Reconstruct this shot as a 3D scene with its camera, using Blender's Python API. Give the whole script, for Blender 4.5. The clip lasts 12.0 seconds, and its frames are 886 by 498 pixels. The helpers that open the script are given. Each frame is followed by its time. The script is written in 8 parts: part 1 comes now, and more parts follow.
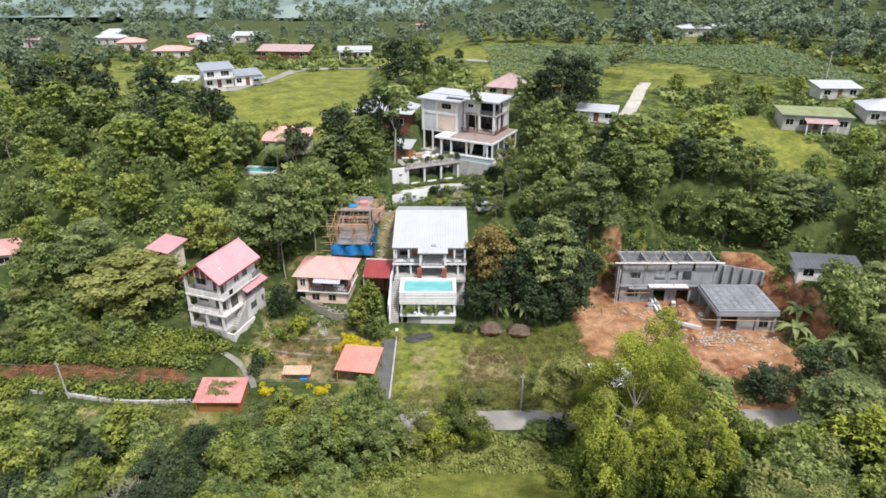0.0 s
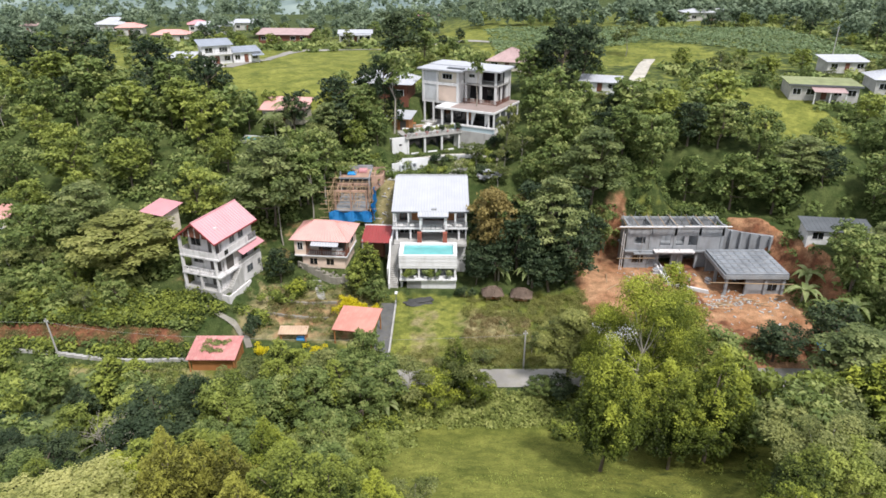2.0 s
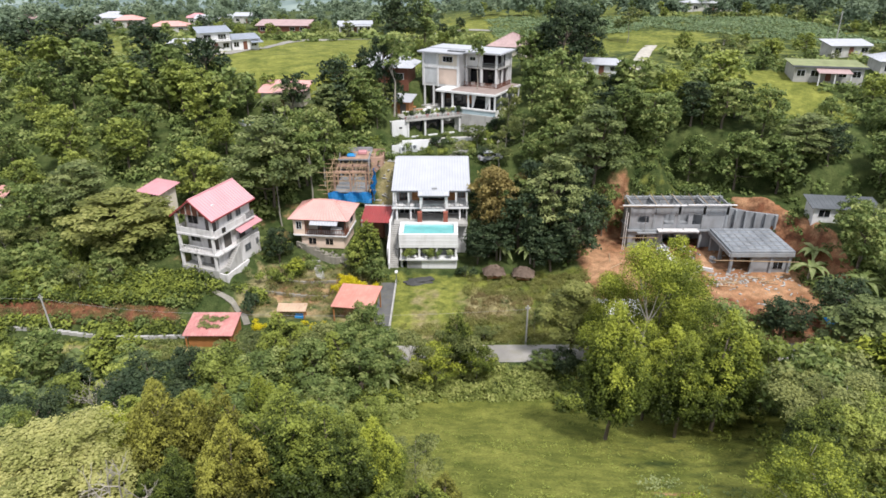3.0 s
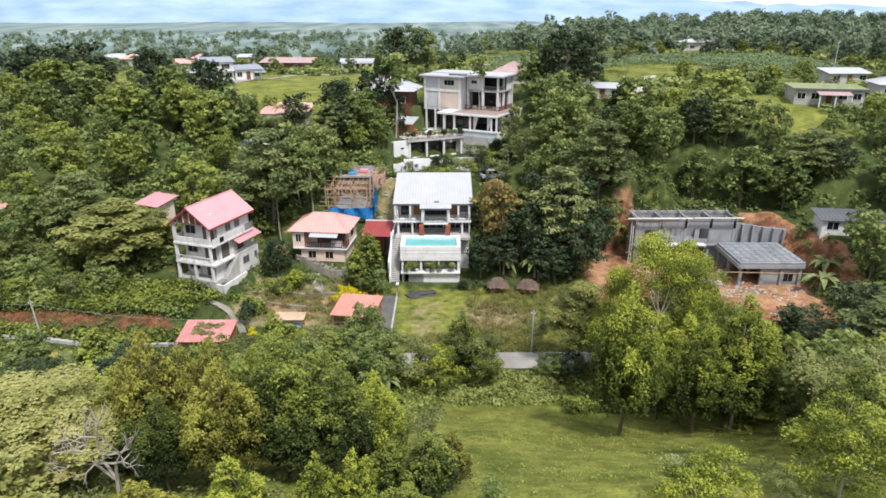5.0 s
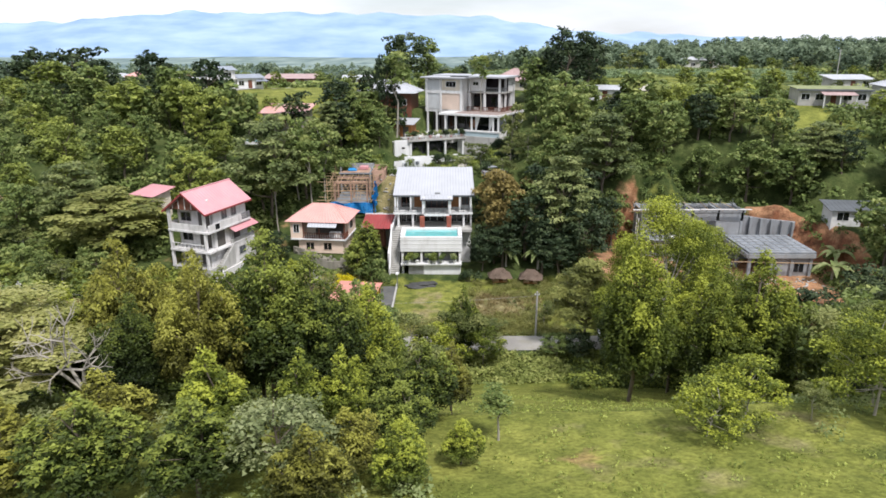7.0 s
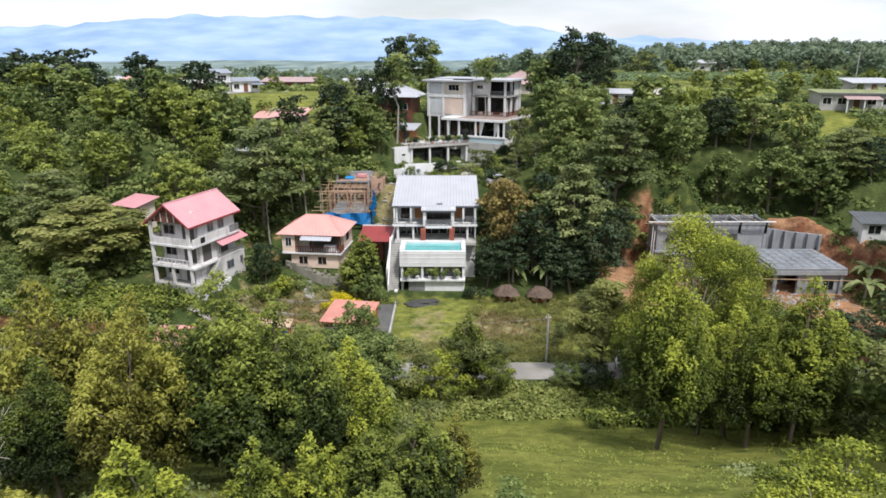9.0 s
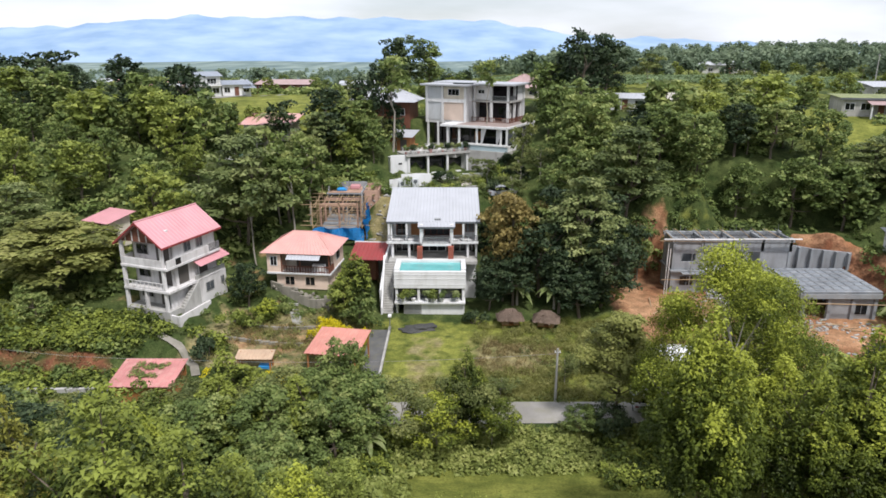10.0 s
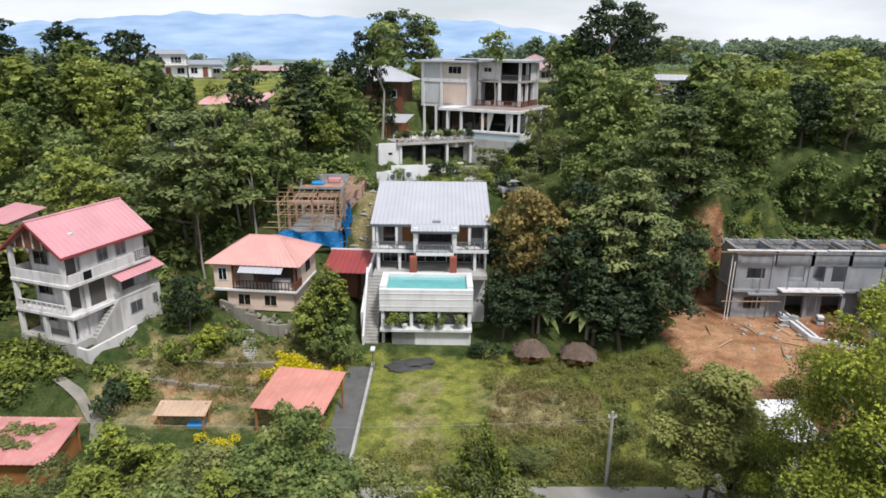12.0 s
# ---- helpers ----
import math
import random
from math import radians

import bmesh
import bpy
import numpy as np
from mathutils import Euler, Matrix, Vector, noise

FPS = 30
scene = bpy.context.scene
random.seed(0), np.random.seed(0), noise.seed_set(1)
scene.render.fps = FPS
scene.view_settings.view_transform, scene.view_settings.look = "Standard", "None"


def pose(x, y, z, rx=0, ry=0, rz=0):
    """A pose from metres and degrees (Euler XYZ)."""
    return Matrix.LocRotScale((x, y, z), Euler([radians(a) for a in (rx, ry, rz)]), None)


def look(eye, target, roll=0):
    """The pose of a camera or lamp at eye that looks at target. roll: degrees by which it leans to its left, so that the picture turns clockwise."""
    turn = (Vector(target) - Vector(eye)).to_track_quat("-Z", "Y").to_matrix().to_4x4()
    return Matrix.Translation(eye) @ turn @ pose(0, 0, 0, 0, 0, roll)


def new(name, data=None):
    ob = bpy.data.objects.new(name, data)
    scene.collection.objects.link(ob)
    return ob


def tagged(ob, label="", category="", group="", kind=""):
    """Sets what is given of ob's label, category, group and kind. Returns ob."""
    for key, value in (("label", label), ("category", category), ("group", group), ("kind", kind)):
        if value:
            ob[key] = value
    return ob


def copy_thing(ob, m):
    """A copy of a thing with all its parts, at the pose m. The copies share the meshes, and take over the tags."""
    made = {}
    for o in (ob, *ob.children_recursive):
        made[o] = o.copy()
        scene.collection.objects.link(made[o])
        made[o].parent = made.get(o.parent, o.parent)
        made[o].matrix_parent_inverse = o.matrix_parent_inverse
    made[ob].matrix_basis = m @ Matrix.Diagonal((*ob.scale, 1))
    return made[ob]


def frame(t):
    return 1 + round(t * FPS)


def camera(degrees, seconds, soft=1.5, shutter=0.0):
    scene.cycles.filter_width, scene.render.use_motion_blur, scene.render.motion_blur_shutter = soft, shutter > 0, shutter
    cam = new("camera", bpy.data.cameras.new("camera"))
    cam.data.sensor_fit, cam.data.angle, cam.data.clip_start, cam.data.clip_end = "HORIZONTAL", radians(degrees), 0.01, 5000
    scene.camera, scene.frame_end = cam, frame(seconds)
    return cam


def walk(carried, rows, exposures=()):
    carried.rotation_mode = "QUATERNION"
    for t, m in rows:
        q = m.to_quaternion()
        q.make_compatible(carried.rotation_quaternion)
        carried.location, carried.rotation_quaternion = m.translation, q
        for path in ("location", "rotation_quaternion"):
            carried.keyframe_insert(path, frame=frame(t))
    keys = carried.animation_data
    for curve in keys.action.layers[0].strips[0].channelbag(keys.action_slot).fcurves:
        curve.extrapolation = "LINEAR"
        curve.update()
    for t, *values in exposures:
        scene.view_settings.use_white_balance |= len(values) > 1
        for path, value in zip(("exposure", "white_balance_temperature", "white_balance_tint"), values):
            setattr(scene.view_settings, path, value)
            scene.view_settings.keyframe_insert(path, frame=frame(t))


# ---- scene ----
cam = camera(67.2, 12.0, soft=1.65)
PATH = [
    (0, (-0.082, 0.065, 52.522), (-0.081, 1.881, 51.685), 0.2),
    (0.5, (-0.002, -0.114, 50.888), (-0.004, 1.704, 50.055), 0.2),
    (1, (0.073, -0.265, 49.216), (0.072, 1.554, 48.385), 0.2),
    (1.5, (0.072, -0.357, 47.634), (0.069, 1.462, 46.804), 0.1),
    (2, (0.166, -0.345, 46.054), (0.161, 1.475, 45.224), 0.1),
    (2.5, (0.176, -0.39, 44.518), (0.171, 1.43, 43.688), 0.0),
    (3, (0.212, -0.482, 42.431), (0.204, 1.34, 41.605), -0.1),
    (3.2, (0.215, -0.446, 41.278), (0.207, 1.377, 40.454), -0.1),
    (4.8, (-0.207, -0.664, 37.148), (-0.212, 1.215, 36.46), -0.0),
    (5, (-0.124, -0.733, 36.539), (-0.132, 1.146, 35.853), -0.1),
    (5.5, (-0.058, -0.784, 34.792), (-0.068, 1.095, 34.107), -0.2),
    (6, (0.01, -0.752, 33.146), (-0.001, 1.129, 32.466), -0.2),
    (6.5, (0.033, -0.704, 31.378), (0.021, 1.195, 30.753), -0.3),
    (6.7, (0.049, -0.641, 30.657), (0.037, 1.266, 30.054), -0.2),
    (8.5, (-0.06, 2.545, 29.333), (-0.081, 4.459, 28.754), -0.1),
    (9, (0.002, 5.959, 29.677), (-0.02, 7.872, 29.094), -0.1),
    (9.5, (0.088, 9.566, 29.867), (0.064, 11.479, 29.283), -0.1),
    (10, (0.307, 13.366, 29.898), (0.281, 15.28, 29.317), -0.1),
    (10.5, (0.208, 18.273, 29.124), (0.185, 20.186, 28.542), 0.1),
    (11, (0.065, 22.375, 28.079), (0.046, 24.288, 27.496), 0.2),
    (11.5, (-0.23, 26.57, 26.8), (-0.243, 28.484, 26.22), 0.4),
    (12, (-0.697, 31.823, 25.354), (-0.701, 33.737, 24.775), 0.6),
]
walk(cam, [(t, look(eye, target, roll)) for t, eye, target, roll in PATH], [(0.0, 0.50, 6200, 13), (5.0, 0.5, 6200, 13), (8.5, 0.38, 6150, 13), (10.5, 0.27, 6150, 13), (12.0, 0.2, 6150, 13)])

# ---- world, sun ----
SUN_EL, SUN_AZ = 58.0, 150.0
world = bpy.data.worlds.new("world")
scene.world = world
world.use_nodes = True
wn, wl = world.node_tree.nodes, world.node_tree.links
wn.clear()
sky = wn.new("ShaderNodeTexSky")
sky.sky_type, sky.sun_disc = "NISHITA", False
sky.sun_elevation, sky.sun_rotation = radians(SUN_EL), radians(SUN_AZ)
w_tc = wn.new("ShaderNodeTexCoord")
w_map = wn.new("ShaderNodeMapping")
w_map.inputs["Scale"].default_value = (1.0, 1.0, 4.5)
w_noise = wn.new("ShaderNodeTexNoise")
w_noise.inputs["Scale"].default_value, w_noise.inputs["Detail"].default_value = 2.6, 7.0
w_ramp = wn.new("ShaderNodeValToRGB")
w_ramp.color_ramp.elements[0].position, w_ramp.color_ramp.elements[1].position = 0.30, 0.62
w_ramp.color_ramp.elements[0].color = (0.35, 0.35, 0.35, 1)
w_cloud = wn.new("ShaderNodeMixRGB")
w_cloud.inputs[2].default_value = (10.4, 10.6, 10.8, 1)
w_bg = wn.new("ShaderNodeBackground")
w_bg.inputs["Strength"].default_value = 0.082
w_out = wn.new("ShaderNodeOutputWorld")
wl.new(w_tc.outputs["Generated"], w_map.inputs["Vector"])
wl.new(w_map.outputs["Vector"], w_noise.inputs["Vector"])
wl.new(w_noise.outputs["Fac"], w_ramp.inputs["Fac"])
wl.new(w_ramp.outputs["Color"], w_cloud.inputs["Fac"])
wl.new(sky.outputs["Color"], w_cloud.inputs[1])
wl.new(w_cloud.outputs["Color"], w_bg.inputs["Color"])
wl.new(w_bg.outputs["Background"], w_out.inputs["Surface"])
sun_data = bpy.data.lights.new("sun", "SUN")
sun_data.energy, sun_data.angle, sun_data.color = 3.2, radians(8), (1.0, 0.95, 0.87)
sun = new("sun", sun_data)
sun.matrix_world = look((0, 0, 200), (200 * math.sin(radians(SUN_AZ + 180)) * math.cos(radians(SUN_EL)), 200 * math.cos(radians(SUN_AZ + 180)) * math.cos(radians(SUN_EL)), 200 - 200 * math.sin(radians(SUN_EL))))


# ---- materials ----
def material(name, colour, rough=0.7, metal=0.0, vary=0.25, scale=1.0, bump=0.15, dirt=0.0, dirt_colour=(0.12, 0.10, 0.08), fine=14.0, per_object=0.0, spec=0.3):
    """A painted, plastered or metal surface: broad stains, fine grain, bump."""
    m = bpy.data.materials.new(name)
    m.use_nodes = True
    n, l = m.node_tree.nodes, m.node_tree.links
    b = n["Principled BSDF"]
    b.inputs["Roughness"].default_value, b.inputs["Metallic"].default_value = rough, metal
    b.inputs["Specular IOR Level"].default_value = spec
    tc = n.new("ShaderNodeTexCoord")
    broad, grain = n.new("ShaderNodeTexNoise"), n.new("ShaderNodeTexNoise")
    broad.inputs["Scale"].default_value, broad.inputs["Detail"].default_value = 0.45 * scale, 6
    grain.inputs["Scale"].default_value, grain.inputs["Detail"].default_value = fine * scale, 3
    l.new(tc.outputs["Object"], broad.inputs["Vector"])
    l.new(tc.outputs["Object"], grain.inputs["Vector"])
    r1 = n.new("ShaderNodeMapRange")
    r1.inputs["From Min"].default_value, r1.inputs["From Max"].default_value = 0.3, 0.7
    r1.inputs["To Min"].default_value, r1.inputs["To Max"].default_value = 1 - vary, 1 + vary * 0.6
    r2 = n.new("ShaderNodeMapRange")
    r2.inputs["To Min"].default_value, r2.inputs["To Max"].default_value = 1 - vary * 0.5, 1 + vary * 0.5
    l.new(broad.outputs["Fac"], r1.inputs["Value"])
    l.new(grain.outputs["Fac"], r2.inputs["Value"])
    mul = n.new("ShaderNodeMath")
    mul.operation = "MULTIPLY"
    l.new(r1.outputs["Result"], mul.inputs[0])
    l.new(r2.outputs["Result"], mul.inputs[1])
    value = mul.outputs["Value"]
    if per_object:
        info = n.new("ShaderNodeObjectInfo")
        r3 = n.new("ShaderNodeMapRange")
        r3.inputs["To Min"].default_value, r3.inputs["To Max"].default_value = 1 - per_object, 1 + per_object
        l.new(info.outputs["Random"], r3.inputs["Value"])
        m2 = n.new("ShaderNodeMath")
        m2.operation = "MULTIPLY"
        l.new(value, m2.inputs[0])
        l.new(r3.outputs["Result"], m2.inputs[1])
        value = m2.outputs["Value"]
    tint = n.new("ShaderNodeVectorMath")
    tint.operation = "SCALE"
    tint.inputs[0].default_value = colour
    l.new(value, tint.inputs["Scale"])
    out = tint.outputs["Vector"]
    if dirt:
        dn = n.new("ShaderNodeTexNoise")
        dn.inputs["Scale"].default_value, dn.inputs["Detail"].default_value = 0.9 * scale, 8
        mp = n.new("ShaderNodeMapping")
        mp.inputs["Scale"].default_value = (1.6, 1.6, 0.45)
        l.new(tc.outputs["Object"], mp.inputs["Vector"])
        l.new(mp.outputs["Vector"], dn.inputs["Vector"])
        dr = n.new("ShaderNodeMapRange")
        dr.inputs["From Min"].default_value, dr.inputs["From Max"].default_value = 0.48, 0.75
        dr.inputs["To Max"].default_value = dirt
        l.new(dn.outputs["Fac"], dr.inputs["Value"])
        mix = n.new("ShaderNodeMixRGB")
        mix.inputs[2].default_value = (*dirt_colour, 1)
        l.new(dr.outputs["Result"], mix.inputs[0])
        l.new(out, mix.inputs[1])
        out = mix.outputs["Color"]
    l.new(out, b.inputs["Base Color"])
    if bump:
        bm = n.new("ShaderNodeBump")
        bm.inputs["Strength"].default_value, bm.inputs["Distance"].default_value = bump, 0.02
        l.new(grain.outputs["Fac"], bm.inputs["Height"])
        l.new(bm.outputs["Normal"], b.inputs["Normal"])
    return m


def leaf_material(name, dark, light, tip=None, thin=0.25, rough=0.55):
    """Foliage: hue by leaf and by plant, light passing through the blades."""
    m = bpy.data.materials.new(name)
    m.use_nodes = True
    n, l = m.node_tree.nodes, m.node_tree.links
    b = n["Principled BSDF"]
    b.inputs["Roughness"].default_value = rough
    b.inputs["Specular IOR Level"].default_value = 0.2
    geo, info = n.new("ShaderNodeNewGeometry"), n.new("ShaderNodeObjectInfo")
    tc, ns = n.new("ShaderNodeTexCoord"), n.new("ShaderNodeTexNoise")
    ns.inputs["Scale"].default_value, ns.inputs["Detail"].default_value = 0.55, 3
    l.new(tc.outputs["Object"], ns.inputs["Vector"])
    add = n.new("ShaderNodeMath")
    add.operation = "MULTIPLY_ADD"
    add.inputs[1].default_value = 0.20
    l.new(geo.outputs["Random Per Island"], add.inputs[0])
    sub = n.new("ShaderNodeMath")
    sub.operation = "MULTIPLY_ADD"
    sub.inputs[1].default_value = 0.30
    l.new(info.outputs["Random"], sub.inputs[0])
    nm = n.new("ShaderNodeMath")
    nm.operation = "MULTIPLY_ADD"
    nm.inputs[1].default_value, nm.inputs[2].default_value = 0.6, -0.17
    l.new(ns.outputs["Fac"], nm.inputs[0])
    l.new(nm.outputs["Value"], sub.inputs[2])
    l.new(sub.outputs["Value"], add.inputs[2])
    # young: pale shoot colour, plus painted light on clump tops and shade below
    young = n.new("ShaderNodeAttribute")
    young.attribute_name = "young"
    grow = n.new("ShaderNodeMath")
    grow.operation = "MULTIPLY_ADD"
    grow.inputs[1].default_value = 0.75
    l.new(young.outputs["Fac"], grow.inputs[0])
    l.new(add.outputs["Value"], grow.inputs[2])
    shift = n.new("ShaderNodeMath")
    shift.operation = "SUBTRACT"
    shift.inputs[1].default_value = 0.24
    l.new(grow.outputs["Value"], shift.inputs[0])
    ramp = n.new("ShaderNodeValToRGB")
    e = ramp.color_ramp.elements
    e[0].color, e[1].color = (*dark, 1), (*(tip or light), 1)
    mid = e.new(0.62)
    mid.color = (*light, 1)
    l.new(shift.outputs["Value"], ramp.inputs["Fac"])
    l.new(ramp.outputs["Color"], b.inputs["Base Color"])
    tr = n.new("ShaderNodeBsdfTranslucent")
    l.new(ramp.outputs["Color"], tr.inputs["Color"])
    mix = n.new("ShaderNodeMixShader")
    mix.inputs["Fac"].default_value = thin
    l.new(b.outputs["BSDF"], mix.inputs[1])
    l.new(tr.outputs["BSDF"], mix.inputs[2])
    l.new(mix.outputs["Shader"], n["Material Output"].inputs["Surface"])
    return m


LEAF = {
    "broad": leaf_material("broad_leaves", (0.046, 0.072, 0.025), (0.172, 0.230, 0.066), (0.335, 0.370, 0.125), 0.32),
    "dark": leaf_material("dark_leaves", (0.017, 0.031, 0.016), (0.042, 0.066, 0.030), (0.094, 0.124, 0.054), 0.25),
    "lime": leaf_material("lime_leaves", (0.060, 0.086, 0.020), (0.210, 0.255, 0.054), (0.385, 0.425, 0.098), 0.32),
    "tiered": leaf_material("tiered_leaves", (0.058, 0.085, 0.032), (0.172, 0.212, 0.074), (0.340, 0.370, 0.148), 0.32),
    "olive": leaf_material("olive_leaves", (0.052, 0.072, 0.026), (0.148, 0.176, 0.056), (0.310, 0.325, 0.112), 0.32),
    # low dark ends serve the shade painted inside the upright crowns
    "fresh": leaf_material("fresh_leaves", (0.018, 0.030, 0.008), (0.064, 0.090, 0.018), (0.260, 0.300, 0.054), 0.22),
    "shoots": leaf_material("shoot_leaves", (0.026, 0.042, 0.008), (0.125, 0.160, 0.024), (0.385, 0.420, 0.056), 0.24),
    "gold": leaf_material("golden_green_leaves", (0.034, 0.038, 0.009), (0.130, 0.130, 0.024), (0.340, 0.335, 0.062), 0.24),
    "pale": leaf_material("pale_tier_leaves", (0.080, 0.098, 0.030), (0.270, 0.285, 0.080), (0.500, 0.485, 0.180), 0.32),
    "brown": leaf_material("bronze_leaves", (0.090, 0.074, 0.026), (0.230, 0.180, 0.060), (0.370, 0.300, 0.110), 0.3),
    "grey": leaf_material("silvery_leaves", (0.046, 0.064, 0.026), (0.145, 0.178, 0.070), (0.320, 0.350, 0.165), 0.3),
    "yellow": leaf_material("golden_leaves", (0.340, 0.300, 0.010), (0.660, 0.560, 0.015), (0.820, 0.720, 0.040)),
    # far woods: haze painted in by paler, bluer leaf colours
    "far": leaf_material("hazed_woodland_leaves", (0.095, 0.138, 0.088), (0.158, 0.212, 0.130), (0.245, 0.300, 0.185), 0.3),
    "vine": leaf_material("vine_leaves", (0.100, 0.130, 0.034), (0.250, 0.290, 0.075), (0.430, 0.450, 0.150), 0.35),
    "fern": leaf_material("fern_fronds", (0.060, 0.086, 0.030), (0.150, 0.190, 0.064), (0.290, 0.330, 0.130), 0.3),
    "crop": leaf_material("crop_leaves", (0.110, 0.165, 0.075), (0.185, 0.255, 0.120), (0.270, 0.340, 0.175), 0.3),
    "grass": leaf_material("grass_blades", (0.140, 0.150, 0.046), (0.270, 0.270, 0.085), (0.400, 0.385, 0.150), 0.4),
    "straw": leaf_material("dry_grass_blades", (0.120, 0.098, 0.042), (0.260, 0.205, 0.090), (0.390, 0.315, 0.155), 0.4),
    "blade": leaf_material("blade_leaves", (0.094, 0.128, 0.045), (0.214, 0.268, 0.091), (0.351, 0.379, 0.182), 0.35),
}
BARK = material("bark", (0.16, 0.13, 0.10), 0.9, vary=0.4, bump=0.5)
BARK_PALE = material("pale_bark", (0.36, 0.33, 0.28), 0.9, vary=0.35, bump=0.4)
WHITE = material("white_paint", (0.70, 0.70, 0.70), 0.6, vary=0.07, dirt=0.35, dirt_colour=(0.36, 0.34, 0.30))
CREAM = material("cream_render", (0.66, 0.60, 0.50), 0.8, vary=0.10, dirt=0.4, dirt_colour=(0.30, 0.27, 0.22))
PEACH = material("peach_render", (0.73, 0.57, 0.46), 0.8, vary=0.10, dirt=0.3, dirt_colour=(0.34, 0.26, 0.20))
PANEL_GREY = material("pale_grey_panel", (0.55, 0.57, 0.58), 0.8, vary=0.08, dirt=0.2)
STAINED = material("stained_white_render", (0.68, 0.66, 0.65), 0.85, vary=0.14, dirt=0.65, dirt_colour=(0.30, 0.28, 0.26))
STONE_PANEL = material("sandstone_panel", (0.62, 0.50, 0.42), 0.8, vary=0.14)
CONCRETE = material("concrete", (0.42, 0.41, 0.39), 0.9, vary=0.2, dirt=0.5, dirt_colour=(0.18, 0.17, 0.15))
RAW_CONCRETE = material("raw_concrete", (0.27, 0.285, 0.30), 0.9, vary=0.25, dirt=0.45, dirt_colour=(0.24, 0.22, 0.20))
SLAB = material("formwork_slab", (0.22, 0.24, 0.265), 0.8, vary=0.3, dirt=0.5, dirt_colour=(0.36, 0.36, 0.36))
BLOCK = material("hollow_block", (0.30, 0.31, 0.325), 0.95, vary=0.2, bump=0.3, dirt=0.3)
RED_ROOF = material("red_roof", (0.57, 0.275, 0.30), 0.38, vary=0.10, dirt=0.22, dirt_colour=(0.62, 0.36, 0.32), spec=0.5)
CORAL_ROOF = material("coral_roof", (0.62, 0.335, 0.30), 0.40, vary=0.12, dirt=0.3, dirt_colour=(0.62, 0.40, 0.32), spec=0.5)
BRICK_ROOF = material("brick_red_roof", (0.56, 0.235, 0.185), 0.42, vary=0.15, dirt=0.4, dirt_colour=(0.60, 0.36, 0.28), spec=0.5)
RUST_ROOF = material("faded_rust_roof", (0.50, 0.215, 0.20), 0.6, vary=0.22, dirt=0.6, dirt_colour=(0.56, 0.34, 0.29))
TAN_ROOF = material("tan_sheet_roof", (0.50, 0.36, 0.25), 0.7, vary=0.2, dirt=0.5, dirt_colour=(0.36, 0.22, 0.15))
MAROON = material("maroon_roof", (0.30, 0.055, 0.055), 0.5, vary=0.15, dirt=0.3)
GRASS_ROOF = material("mossy_green_roof", (0.24, 0.27, 0.13), 0.9, vary=0.25, dirt=0.5, dirt_colour=(0.33, 0.30, 0.18))
GREY_ROOF = material("pale_grey_roof", (0.44, 0.45, 0.48), 0.42, vary=0.08, dirt=0.2, dirt_colour=(0.45, 0.45, 0.46), spec=0.5)
SLATE_ROOF = material("slate_grey_roof", (0.27, 0.30, 0.35), 0.45, vary=0.12, dirt=0.3, spec=0.5)
ROSE_ROOF = material("dusty_rose_roof", (0.42, 0.30, 0.29), 0.6, vary=0.12, dirt=0.3)
DARK_ROOF = material("dark_roof", (0.11, 0.12, 0.13), 0.6, vary=0.2)
GLASS_DARK = material("dark_window_glass", (0.012, 0.014, 0.016), 0.08, vary=0.1, bump=0, spec=0.6)
GLASS_GREY = material("grey_window_glass", (0.09, 0.10, 0.11), 0.1, vary=0.1, bump=0, spec=0.6)
FLOOR_TILE = material("rose_floor_tile", (0.34, 0.27, 0.245), 0.6, vary=0.15, dirt=0.3)
GLASS_BLUE = material("pale_blue_glass", (0.42, 0.52, 0.56), 0.2, vary=0.1, bump=0, spec=0.5)
# interior shade painted as near-black wall colours, for recesses and openings
LOGGIA_SHADE = material("loggia_shade_paint", (0.035, 0.028, 0.032), 0.9, vary=0.2)
ROOM_SHADE = material("room_shade_paint", (0.10, 0.09, 0.08), 0.9, vary=0.2)
WOOD = material("varnished_wood", (0.36, 0.16, 0.06), 0.5, vary=0.25)
BROWN = material("brown_paint", (0.17, 0.07, 0.045), 0.6, vary=0.2)
BRICK_RED = material("red_stone_column", (0.30, 0.09, 0.06), 0.8, vary=0.3)
BAMBOO = material("bamboo_pole", (0.42, 0.30, 0.18), 0.7, vary=0.3, per_object=0.3)
PLYWOOD = material("weathered_plywood", (0.42, 0.27, 0.20), 0.85, vary=0.3, dirt=0.3)
TARP = material("blue_tarpaulin", (0.03, 0.29, 0.68), 0.5, vary=0.2, spec=0.4)
THATCH = material("nipa_thatch", (0.27, 0.20, 0.155), 0.95, vary=0.35, bump=0.6, fine=9)
TILE = material("pool_tile", (0.16, 0.42, 0.42), 0.35, vary=0.1)
WATER = material("pool_water", (0.16, 0.46, 0.46), 0.04, vary=0.12, scale=2.0, bump=0.2, fine=3.0, spec=0.6)
ASPHALT = material("worn_grey_road", (0.30, 0.285, 0.26), 0.8, vary=0.25, scale=0.5, dirt=0.7, dirt_colour=(0.22, 0.21, 0.15))
CABLE = material("dull_grey_cable", (0.30, 0.30, 0.29), 0.7, vary=0.1, bump=0)
METAL = material("grey_metal", (0.34, 0.35, 0.36), 0.45, metal=0.7, vary=0.15)
DARK_STONE = material("mossy_stone", (0.27, 0.25, 0.21), 0.95, vary=0.35, bump=0.4, dirt=0.5, dirt_colour=(0.10, 0.11, 0.06))
DARK_GRAVEL = material("dark_gravel", (0.07, 0.07, 0.068), 0.95, vary=0.3, bump=0.6)


